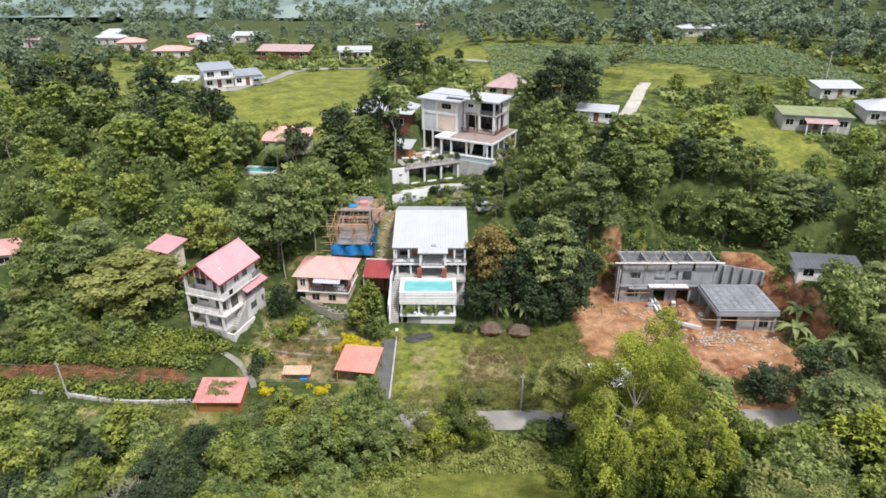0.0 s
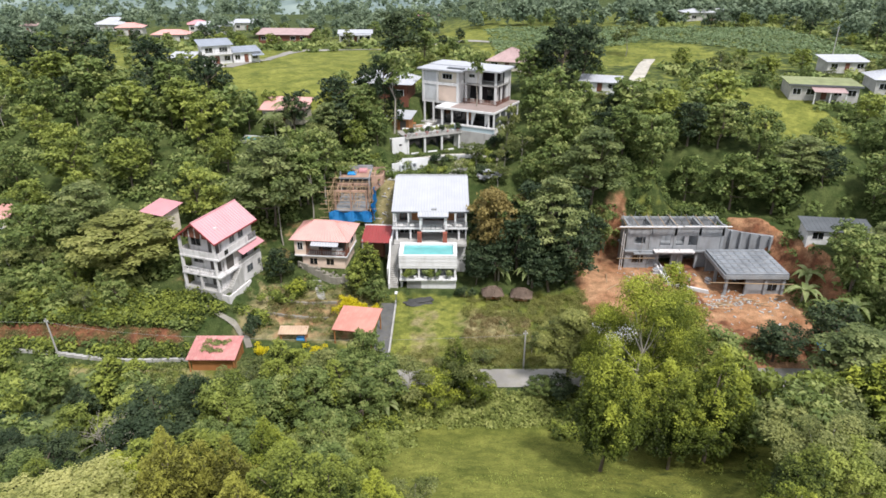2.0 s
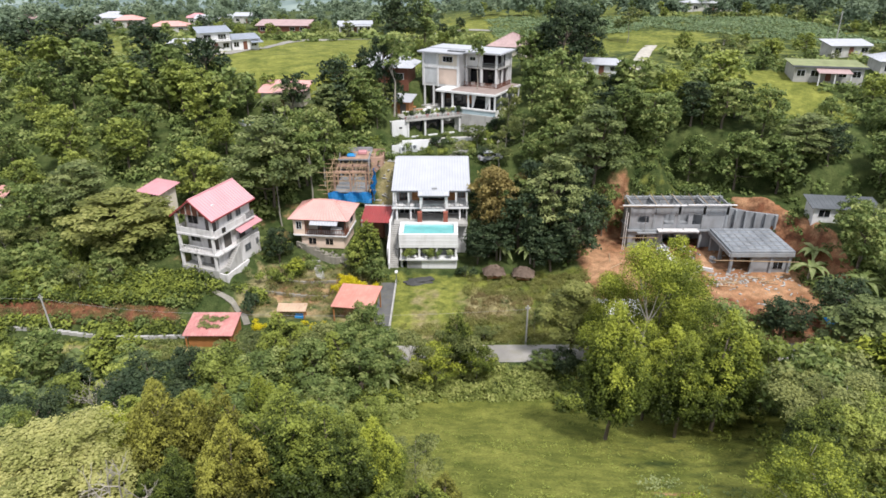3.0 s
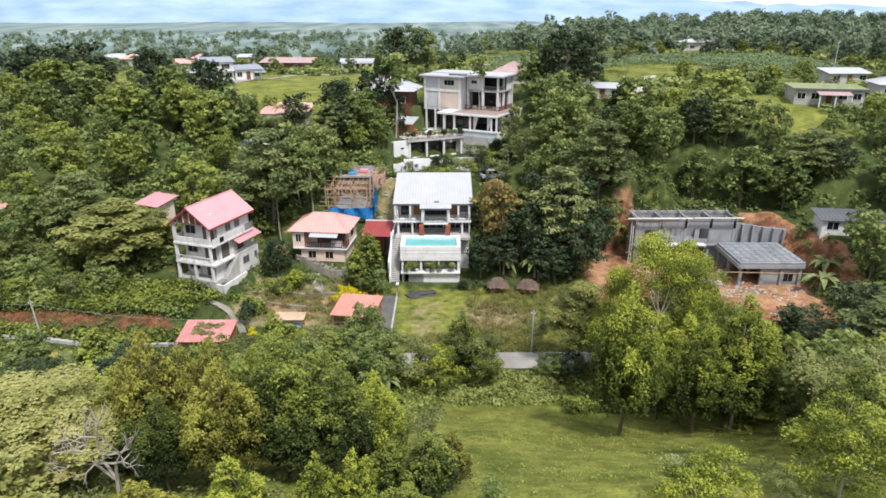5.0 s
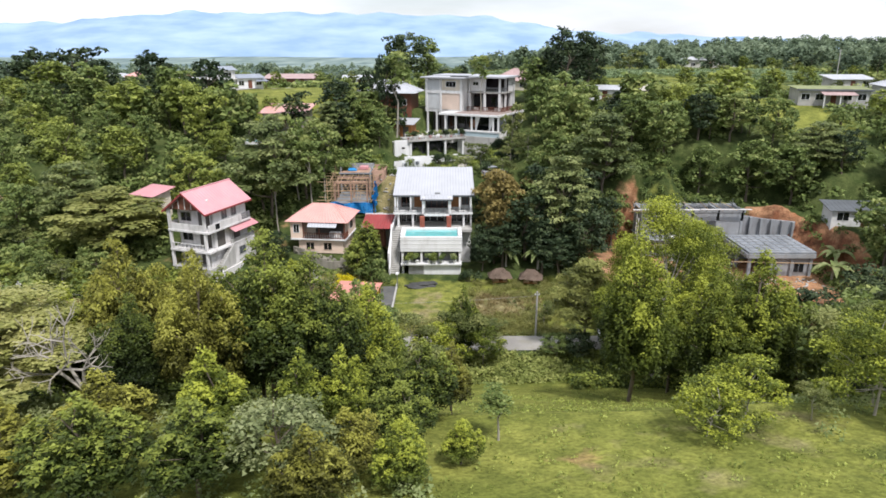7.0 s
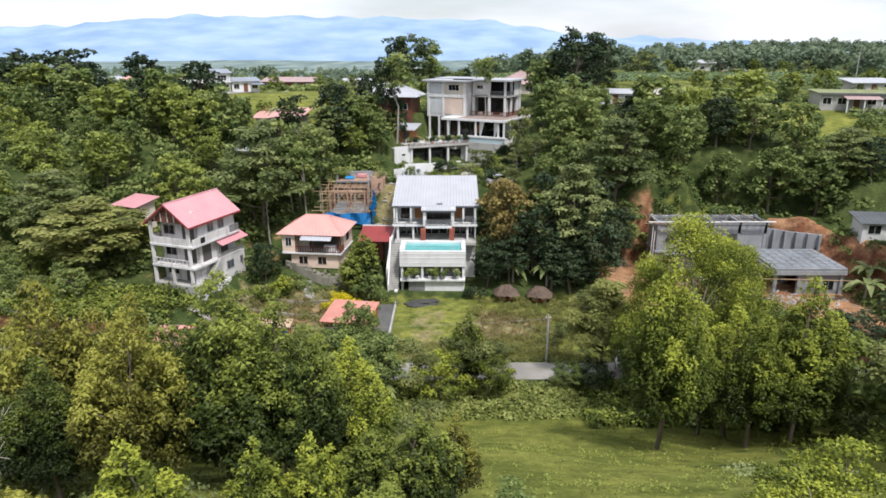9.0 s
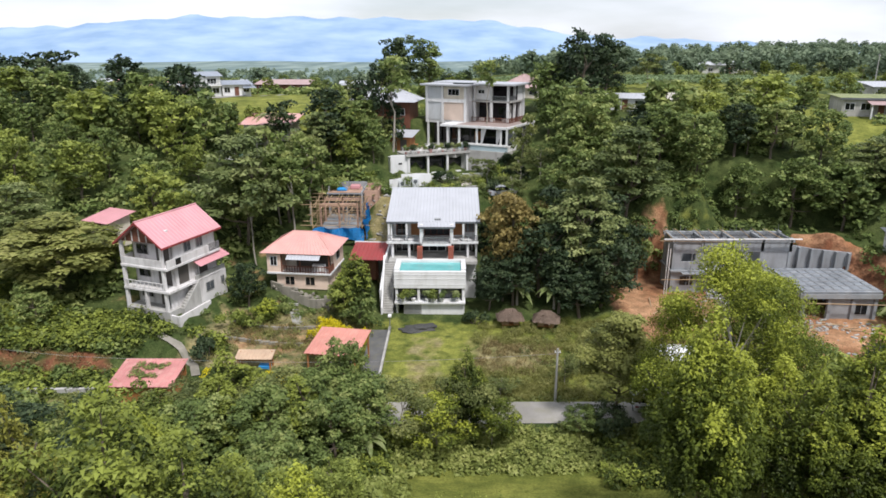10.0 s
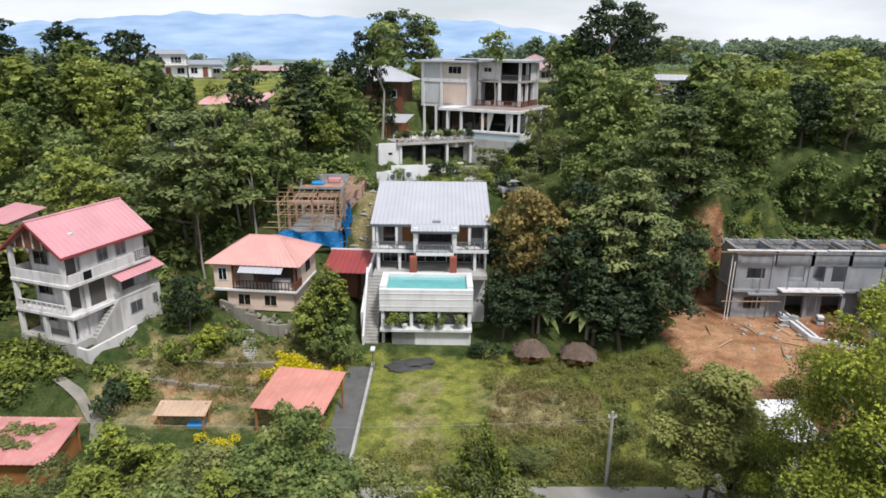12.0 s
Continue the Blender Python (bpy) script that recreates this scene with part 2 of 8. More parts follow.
# ---- small builders ----
def part(name, bm, mat, parent=None, label="", m=None):
    me = bpy.data.meshes.new(name)
    bm.to_mesh(me)
    bm.free()
    me.materials.append(mat)
    ob = new(name, me)
    if parent:
        ob.parent = parent
    if m is not None:
        ob.matrix_local = m
    if label:
        ob["label"] = label
    return ob


def thing(name, m, label, category, group="", kind=""):
    ob = new(name)
    ob.empty_display_size = 0.3
    ob.matrix_world = m
    return tagged(ob, label, category, group, kind)


def add_box(bm, x0, x1, y0, y1, z0, z1, bevel=0.0):
    r = bmesh.ops.create_cube(bm, size=1.0, matrix=Matrix.LocRotScale(((x0 + x1) / 2, (y0 + y1) / 2, (z0 + z1) / 2), None, (x1 - x0, y1 - y0, z1 - z0)))
    if bevel:
        edges = list({e for v in r["verts"] for e in v.link_edges})
        bmesh.ops.bevel(bm, geom=edges, offset=bevel, segments=1, affect="EDGES")
    return bm


def bx(name, mat, parent, x0, x1, y0, y1, z0, z1, bevel=0.02, label=""):
    return part(name, add_box(bmesh.new(), x0, x1, y0, y1, z0, z1, bevel), mat, parent, label)


def add_tube(bm, a, b, r0, r1, sides=7):
    a, b = Vector(a), Vector(b)
    d = b - a
    m = Matrix.Translation((a + b) / 2) @ d.to_track_quat("Z", "Y").to_matrix().to_4x4()
    bmesh.ops.create_cone(bm, cap_ends=True, segments=sides, radius1=r0, radius2=r1, depth=d.length, matrix=m)
    return bm


def tube(name, mat, parent, a, b, r0, r1=None, sides=8, label=""):
    return part(name, add_tube(bmesh.new(), a, b, r0, r0 if r1 is None else r1, sides), mat, parent, label)


def ribbed(name, mat, parent, a, b, c, d, pitch=0.45, amp=0.045, thick=0.05, label=""):
    """A sheet-metal roof plane: a to b along the eave, d to c along the ridge, with standing ribs up the slope."""
    a, b, c, d = (Vector(p) for p in (a, b, c, d))
    n = max(2, int((b - a).length / pitch))
    up = (b - a).cross(d - a).normalized()
    if up.z < 0:
        up = -up
    bm = bmesh.new()
    us = []
    for i in range(n):
        us += [(i / n, 0.0), ((i + 0.72) / n, 0.0), ((i + 0.80) / n, amp), ((i + 0.92) / n, amp)]
    us.append((1.0, 0.0))
    rows = []
    for off in (0.0, -thick):
        lo = [bm.verts.new(a.lerp(b, u) + up * (w + off)) for u, w in us]
        hi = [bm.verts.new(d.lerp(c, u) + up * (w + off)) for u, w in us]
        rows.append((lo, hi))
    for k in range(len(us) - 1):
        bm.faces.new((rows[0][0][k], rows[0][0][k + 1], rows[0][1][k + 1], rows[0][1][k]))
        bm.faces.new((rows[1][0][k + 1], rows[1][0][k], rows[1][1][k], rows[1][1][k + 1]))
        bm.faces.new((rows[0][0][k + 1], rows[0][0][k], rows[1][0][k], rows[1][0][k + 1]))
        bm.faces.new((rows[0][1][k], rows[0][1][k + 1], rows[1][1][k + 1], rows[1][1][k]))
    for e in (0, -1):
        bm.faces.new((rows[0][0][e], rows[0][1][e], rows[1][1][e], rows[1][0][e]))
    bmesh.ops.recalc_face_normals(bm, faces=bm.faces)
    return part(name, bm, mat, parent, label)


def prism(name, mat, parent, pts, depth, label=""):
    """A flat polygon of given corners, thickened along the vector depth."""
    bm = bmesh.new()
    vs = [bm.verts.new(p) for p in pts]
    f = bm.faces.new(vs)
    r = bmesh.ops.extrude_face_region(bm, geom=[f])
    bmesh.ops.translate(bm, verts=[v for v in r["geom"] if isinstance(v, bmesh.types.BMVert)], vec=depth)
    bmesh.ops.recalc_face_normals(bm, faces=bm.faces)
    return part(name, bm, mat, parent, label)


# ---- ground ----
def smooth(a, b, v):
    t = np.clip((v - a) / (b - a), 0.0, 1.0)
    return t * t * (3 - 2 * t)


def pad(z, x, y, cx, cy, hx, hy, level, blend, turn=0.0):
    """Level ground of a building plot, with banks round it."""
    c, s = math.cos(radians(turn)), math.sin(radians(turn))
    u, v = (x - cx) * c + (y - cy) * s, -(x - cx) * s + (y - cy) * c
    d = np.maximum(np.abs(u) - hx, np.abs(v) - hy)
    k = 1 - smooth(0.0, blend, d)
    return z * (1 - k) + level * k


def land(x, y):
    """Height of the ground."""
    x, y = np.asarray(x, float), np.asarray(y, float)
    u = np.clip((y - 26) / 32, 0, 1)
    z = 14.3 - 15.9 * (1 - (1 - u) ** 1.2) + np.clip(26 - y, 0, 90) * 0.2
    z = z + (1.0 * smooth(15, 30, -x) * smooth(74, 84, y) + 1.6 * smooth(31, 36, -x) * smooth(71.5, 76.5, y) + 1.2 * smooth(70, 76, y) * smooth(22, 30, x)) * (1 - smooth(90, 130, y))
    z = z + 20.6 * smooth(86, 144, y + (14 * smooth(18, 31, x) + 6 * smooth(30, 45, -x)) * (1 - smooth(100, 150, y)))
    z = z + 1.5 * smooth(142, 220, y)
    east = smooth(-20, 120, x)
    z = z + 4.0 * smooth(60, 230, x) * smooth(240, 420, y)
    z = z - 5.2 * smooth(150, 240, y) * (1 - smooth(-25, 25, x))
    z = z - (11.0 * smooth(235, 440, y) + 64.0 * smooth(430, 950, y)) * (1 - east) - 88.0 * smooth(560, 1100, y) * east - 30 * smooth(60, 400, -x - 120) * smooth(200, 500, y)
    z = z + 0.3 * np.sin(x * 0.23 + 1.0) * np.sin(y * 0.19) + 0.07 * np.sin(x * 0.61 + y * 0.43)
    return z


def bowl(x, y):
    """Metres outside the rounded cutting at the back of the building site."""
    return (np.sqrt(((x - 45.8) / 7.6) ** 2 + ((y - 86.0) / 11.0) ** 2) - 1) * 9.5


def ground_z(x, y):
    x, y = np.asarray(x, float), np.asarray(y, float)
    z = land(x, y)
    for p in PADS:
        z = pad(z, x, y, *p)
    k = 1 - smooth(0.0, 4.6, bowl(x, y) + 0.2 * np.sin(x * 0.9) * np.sin(y * 0.7))
    return z * (1 - k) - 1.0 * k


PADS = [
    (0.0, 66.2, 200.0, 2.9, -1.6, 2.6, 0.0),
    (3.0, 79.5, 14.0, 9.0, -2.3, 2.5, 0.0),
    (-2.5, 98.0, 6.5, 7.0, -2.0, 2.0, 0.0),
    (47.0, 104.5, 8.0, 2.0, 5.2, 5.0, -10.0),
    (33.5, 87.5, 10.5, 14.0, -1.0, 3.2, 0.0),
    (-33.0, 79.9, 6.0, 1.2, 0.3, 1.8, -24.0),
    (-32.3, 88.5, 4.1, 5.0, 0.7, 0.9, -20.0),
    (-18.0, 95.0, 5.0, 4.0, 0.7, 1.8, -6.0),
    (-15.5, 110.0, 4.0, 6.0, 3.0, 3.0, 0.0),
    (-3.0, 117.5, 9.0, 4.0, 8.4, 4.0, 15.0),
    (3.5, 133.5, 10.0, 7.5, 12.2, 2.0, -28.0),
    (-5.5, 131.5, 5.0, 2.5, 12.3, 1.5, 24.0),
    (-0.9, 123.3, 8.5, 4.6, 9.2, 1.3, 24.0),
    (9.5, 121.5, 4.0, 2.0, 9.2, 2.0, -28.0),
    (-12.5, 142.5, 7.5, 5.0, 17.0, 2.6, 0.0),
    (-4.6, 133.0, 6.5, 4.6, 12.3, 0.9, 24.0),
    (60.0, 94.0, 6.0, 4.0, 4.6, 4.0, 0.0),
    (-31.0, 128.5, 6.0, 4.0, 14.8, 3.0, 0.0),
    (-35.0, 122.5, 3.5, 2.5, 12.4, 2.5, 0.0),
]
gx = np.unique(np.concatenate([np.arange(-105, 110, 1.6), np.arange(20, 62, 0.8), np.linspace(-260, 260, 56), np.linspace(-3200, 3200, 45)]))
gy = np.unique(np.concatenate([np.arange(10, 165, 1.6), np.arange(68, 112, 0.8), np.linspace(-160, 440, 72), np.linspace(-600, 4700, 50)]))
GX, GY = np.meshgrid(gx, gy)
GZ = ground_z(GX, GY)
nx_, ny_ = len(gx), len(gy)
verts = np.stack([GX.ravel(), GY.ravel(), GZ.ravel()], 1)
idx = np.arange(nx_ * ny_).reshape(ny_, nx_)
quads = np.stack([idx[:-1, :-1], idx[:-1, 1:], idx[1:, 1:], idx[1:, :-1]], -1).reshape(-1, 4)


def mesh_from(name, verts, quads, mats=(), shade=False):
    me = bpy.data.meshes.new(name)
    me.vertices.add(len(verts))
    me.vertices.foreach_set("co", np.asarray(verts, np.float32).ravel())
    me.loops.add(quads.size)
    me.loops.foreach_set("vertex_index", np.asarray(quads, np.int32).ravel())
    me.polygons.add(len(quads))
    me.polygons.foreach_set("loop_start", np.arange(0, quads.size, quads.shape[1], dtype=np.int32))
    if shade:
        me.polygons.foreach_set("use_smooth", np.ones(len(quads), bool))
    me.update(calc_edges=True)
    for m in mats:
        me.materials.append(m)
    return me


def zone(cx, cy, hx, hy, blend, turn=0.0):
    c, s = math.cos(radians(turn)), math.sin(radians(turn))
    u, v = (GX - cx) * c + (GY - cy) * s, -(GX - cx) * s + (GY - cy) * c
    d = np.sqrt(np.maximum(np.abs(u) - hx, 0) ** 2 + np.maximum(np.abs(v) - hy, 0) ** 2)
    return 1 - smooth(0, blend, d)


soil = np.maximum.reduce([zone(36.5, 82.5, 14, 13.0, 4), 0.85 * zone(27.5, 100, 1.8, 3.0, 2.0), 1.3 * (1 - smooth(3.6, 5.4, bowl(GX, GY))), 0.45 * zone(5, 21.3, 0.8, 0.5, 1.6), 0.40 * zone(14, 31, 1.5, 0.5, 1.6), 0.28 * zone(-30, 96, 9, 8, 5), 0.42 * zone(-18, 81, 5, 4, 4)])
lawn = np.maximum.reduce([zone(4, 17.5, 27, 40, 4), zone(-37, 170, 16, 36, 3, 6), 0.8 * zone(64, 128, 6, 11, 6), zone(-85, 178, 30, 12, 8), 0.30 * zone(62, 208, 48, 26, 6), 0.9 * zone(-126, 214, 26, 12, 6), 0.9 * zone(-84, 189, 14, 8, 4), 0.62 * zone(40, 182, 30, 16, 6), 0.5 * zone(60, 262, 60, 22, 20), 0.7 * zone(2, 225, 22, 14, 8), 0.40 * zone(0, 240, 140, 92, 10), 0.58 * zone(4, 78, 17, 10, 3), 0.62 * zone(-3.2, 77, 3.0, 8, 2), 0.62 * zone(-52, 67.2, 24, 1.9, 1.0, -1), 0.26 * zone(-20, 78, 9, 8, 4), 0.36 * zone(39, 104.5, 7, 2.0, 3)])
# shade under overhanging bushes and on steep cut faces, painted as darker red soil
bank_shade = np.maximum.reduce([0.56 * zone(-51, 74.6, 16, 1.3, 1.2, -2), 0.52 * (1 - smooth(3.4, 5.0, bowl(GX, GY))) * smooth(-0.6, 0.8, bowl(GX, GY)), 0.46 * zone(27.5, 100, 1.8, 3.0, 2.0)])
# lawn gives way to darker scrub here, painting the trees' shadow
lawn = lawn * (1 - 0.4 * zone(21, 33, 6, 12, 6))
dry = np.maximum.reduce([0.72 * zone(-9.2, 106, 2.0, 6.5, 1.5), 0.58 * zone(7, 79.5, 3.5, 3, 4), 0.46 * zone(-2.6, 77, 1.4, 7, 2), 0.54 * zone(-19, 82, 8, 6.5, 3), 0.45 * zone(-50, 67.2, 22, 1.2, 1.0, -1), 0.3 * zone(10, 22, 6, 2, 6)])


def ground_material():
    m = bpy.data.materials.new("ground_cover")
    m.use_nodes = True
    n, l = m.node_tree.nodes, m.node_tree.links
    b = n["Principled BSDF"]
    b.inputs["Roughness"].default_value, b.inputs["Specular IOR Level"].default_value = 0.95, 0.1
    tc = n.new("ShaderNodeTexCoord")

    def noise_ramp(scale, c0, c1, detail=8, p0=0.32, p1=0.68):
        t, r = n.new("ShaderNodeTexNoise"), n.new("ShaderNodeValToRGB")
        t.inputs["Scale"].default_value, t.inputs["Detail"].default_value = scale, detail
        l.new(tc.outputs["Object"], t.inputs["Vector"])
        r.color_ramp.elements[0].color, r.color_ramp.elements[1].color = (*c0, 1), (*c1, 1)
        r.color_ramp.elements[0].position, r.color_ramp.elements[1].position = p0, p1
        l.new(t.outputs["Fac"], r.inputs["Fac"])
        return t, r

    def over(base, top, attr, amount_noise):
        a = n.new("ShaderNodeAttribute")
        a.attribute_name = attr
        s1 = n.new("ShaderNodeMath")
        s1.operation = "ADD"
        l.new(a.outputs["Fac"], s1.inputs[0])
        l.new(amount_noise.outputs["Fac"], s1.inputs[1])
        mr = n.new("ShaderNodeMapRange")
        mr.inputs["From Min"].default_value, mr.inputs["From Max"].default_value = 0.85, 1.1
        l.new(s1.outputs["Value"], mr.inputs["Value"])
        mx = n.new("ShaderNodeMixRGB")
        l.new(mr.outputs["Result"], mx.inputs[0])
        l.new(base, mx.inputs[1])
        l.new(top, mx.inputs[2])
        return mx.outputs["Color"]

    edge, scrub = noise_ramp(0.5, (0.035, 0.055, 0.016), (0.085, 0.105, 0.035))
    g1, lawn_c = noise_ramp(0.22, (0.108, 0.128, 0.026), (0.222, 0.232, 0.052))
    g2, dry_c = noise_ramp(0.6, (0.20, 0.17, 0.075), (0.30, 0.26, 0.14))
    g3, soil_c = noise_ramp(0.3, (0.255, 0.122, 0.062), (0.44, 0.262, 0.150))
    c = over(scrub.outputs["Color"], lawn_c.outputs["Color"], "lawn", edge)
    c = over(c, dry_c.outputs["Color"], "dry", edge)
    c = over(c, soil_c.outputs["Color"], "soil", edge)
    # dark red soil colour that stands for shade on the banks
    g4, bank_shade_c = noise_ramp(0.8, (0.105, 0.048, 0.028), (0.215, 0.090, 0.048))
    c = over(c, bank_shade_c.outputs["Color"], "bank_shade", edge)
    f, fr = noise_ramp(5.0, (0.72, 0.72, 0.72), (1.25, 1.25, 1.25), 6)
    mx = n.new("ShaderNodeMixRGB")
    mx.blend_type, mx.inputs[0].default_value = "MULTIPLY", 1.0
    l.new(c, mx.inputs[1])
    l.new(fr.outputs["Color"], mx.inputs[2])
    w, wr = noise_ramp(0.9, (0.78, 0.80, 0.78), (1.15, 1.13, 1.12), 4, 0.38, 0.62)
    mx2 = n.new("ShaderNodeMixRGB")
    mx2.blend_type, mx2.inputs[0].default_value = "MULTIPLY", 1.0
    l.new(mx.outputs["Color"], mx2.inputs[1])
    l.new(wr.outputs["Color"], mx2.inputs[2])
    l.new(mx2.outputs["Color"], b.inputs["Base Color"])
    bp = n.new("ShaderNodeBump")
    bp.inputs["Strength"].default_value, bp.inputs["Distance"].default_value = 0.7, 0.15
    l.new(f.outputs["Fac"], bp.inputs["Height"])
    l.new(bp.outputs["Normal"], b.inputs["Normal"])
    return m


ground_mesh = mesh_from("ground", verts, quads, [ground_material()], True)
for nm, arr in (("soil", soil), ("lawn", lawn), ("dry", dry), ("bank_shade", bank_shade)):
    at = ground_mesh.attributes.new(nm, "FLOAT", "POINT")
    at.data.foreach_set("value", arr.ravel().astype(np.float32))
ground = tagged(new("ground", ground_mesh), "hilly ground with grass, scrub and bare red soil", "ground", kind="structure")


# ---- leaves and trees ----
def leaf_cloud(rng, pos, nrm, size, long=1.7, hang=0.0):
    """Pointed leaves or leaf sprays at pos, facing nrm; hang: how far their tips droop."""
    k = len(pos)
    nrm = nrm / np.maximum(np.linalg.norm(nrm, axis=1, keepdims=True), 1e-6)
    t = np.cross(nrm, rng.normal(size=(k, 3)))
    if hang:
        t = t / np.maximum(np.linalg.norm(t, axis=1, keepdims=True), 1e-6) * (1 - abs(hang)) + np.array([0, 0, -hang])
        t = t - nrm * (t * nrm).sum(1, keepdims=True)
    t /= np.maximum(np.linalg.norm(t, axis=1, keepdims=True), 1e-6)
    s = np.cross(nrm, t)
    sz = size[:, None]
    b = pos + t * sz * 0.62 * long - nrm * sz * 0.15
    c, d = pos + s * sz * 0.62 - t * sz * 0.4, pos - s * sz * 0.62 - t * sz * 0.4
    return np.stack([d, b, c], 1).reshape(-1, 3), np.arange(k * 3).reshape(-1, 3)


def puffs_leaves(rng, puffs, per, size, up=0.35, wild=1.5, long=1.7, hang=0.0):
    """Leaves over clumps (x, y, z, radius, flatness): loose, ragged shells. Also each leaf's tone: pale at the shoots,
    with lit clump tops and shaded undersides painted in.
    """
    P, N, S, Y = [], [], [], []
    for (x, y, z, r, flat, *tip) in puffs:
        k = max(6, int(per * r * r))
        d = rng.normal(size=(k, 3))
        d /= np.linalg.norm(d, axis=1, keepdims=True)
        d[:, 2] = np.where(d[:, 2] < -0.35, -d[:, 2], d[:, 2])
        rad = r * (0.45 + 0.75 * rng.beta(2.2, 1.6, size=(k, 1)))
        rad *= 1 + 0.22 * np.sin(d[:, :1] * 5 + x) * np.sin(d[:, 1:2] * 5 + y)
        P.append(d * rad * np.array([1, 1, flat]) + np.array([x, y, z]))
        N.append(d * np.array([1, 1, 1 / max(flat, 0.35)]) * 0.6 + np.array([0, 0, up]) + rng.normal(size=(k, 3)) * wild * 0.5)
        S.append(size * rng.uniform(0.55, 1.4, size=k))
        # random leaf tone; height and depth terms paint top light and inner shade
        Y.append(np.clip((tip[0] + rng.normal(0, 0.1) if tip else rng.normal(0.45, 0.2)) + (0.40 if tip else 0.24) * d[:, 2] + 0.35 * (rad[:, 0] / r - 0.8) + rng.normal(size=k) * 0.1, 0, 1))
    v, q = leaf_cloud(rng, np.concatenate(P), np.concatenate(N), np.concatenate(S), long, hang)
    return v, q, np.concatenate(Y)


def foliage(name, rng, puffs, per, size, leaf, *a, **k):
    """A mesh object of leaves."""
    v, q, leaf_tone = puffs_leaves(rng, puffs, per, size, *a, **k)
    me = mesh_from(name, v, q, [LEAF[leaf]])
    # carries shoot colour and the painted light and shade of the clumps
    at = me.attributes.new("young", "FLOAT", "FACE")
    at.data.foreach_set("value", leaf_tone.astype(np.float32))
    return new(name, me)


def limbs(bm, rng, puffs, base, top, r0, lean=(0, 0), sides=6, thin=1):
    """A bending, tapering trunk from base to top, with limbs out to the clumps."""
    pts = []
    for i in range(5):
        f = i / 4
        pts.append(Vector((lean[0] * f + rng.normal() * 0.06 * f * top, lean[1] * f + rng.normal() * 0.06 * f * top, base + (top - base) * f)))
    for i in range(4):
        add_tube(bm, pts[i], pts[i + 1], r0 * (1 - 0.2 * i), r0 * (1 - 0.2 * (i + 1)), sides + 1)
    for (x, y, z, r, flat, *tip) in puffs[::thin]:
        f = min(0.95, max(0.35, (z - r * 0.5 - base) / max(top - base, 0.1) * 0.75))
        j = min(3, int(f * 4))
        s = pts[j].lerp(pts[j + 1], f * 4 - j)
        e = Vector((x, y, z - r * flat * 0.3))
        mid = s.lerp(e, 0.5) + Vector((0, 0, -0.05 * (e - s).length))
        add_tube(bm, s, mid, r0 * 0.38, r0 * 0.24, 4)
        add_tube(bm, mid, e, r0 * 0.24, r0 * 0.08, 3)


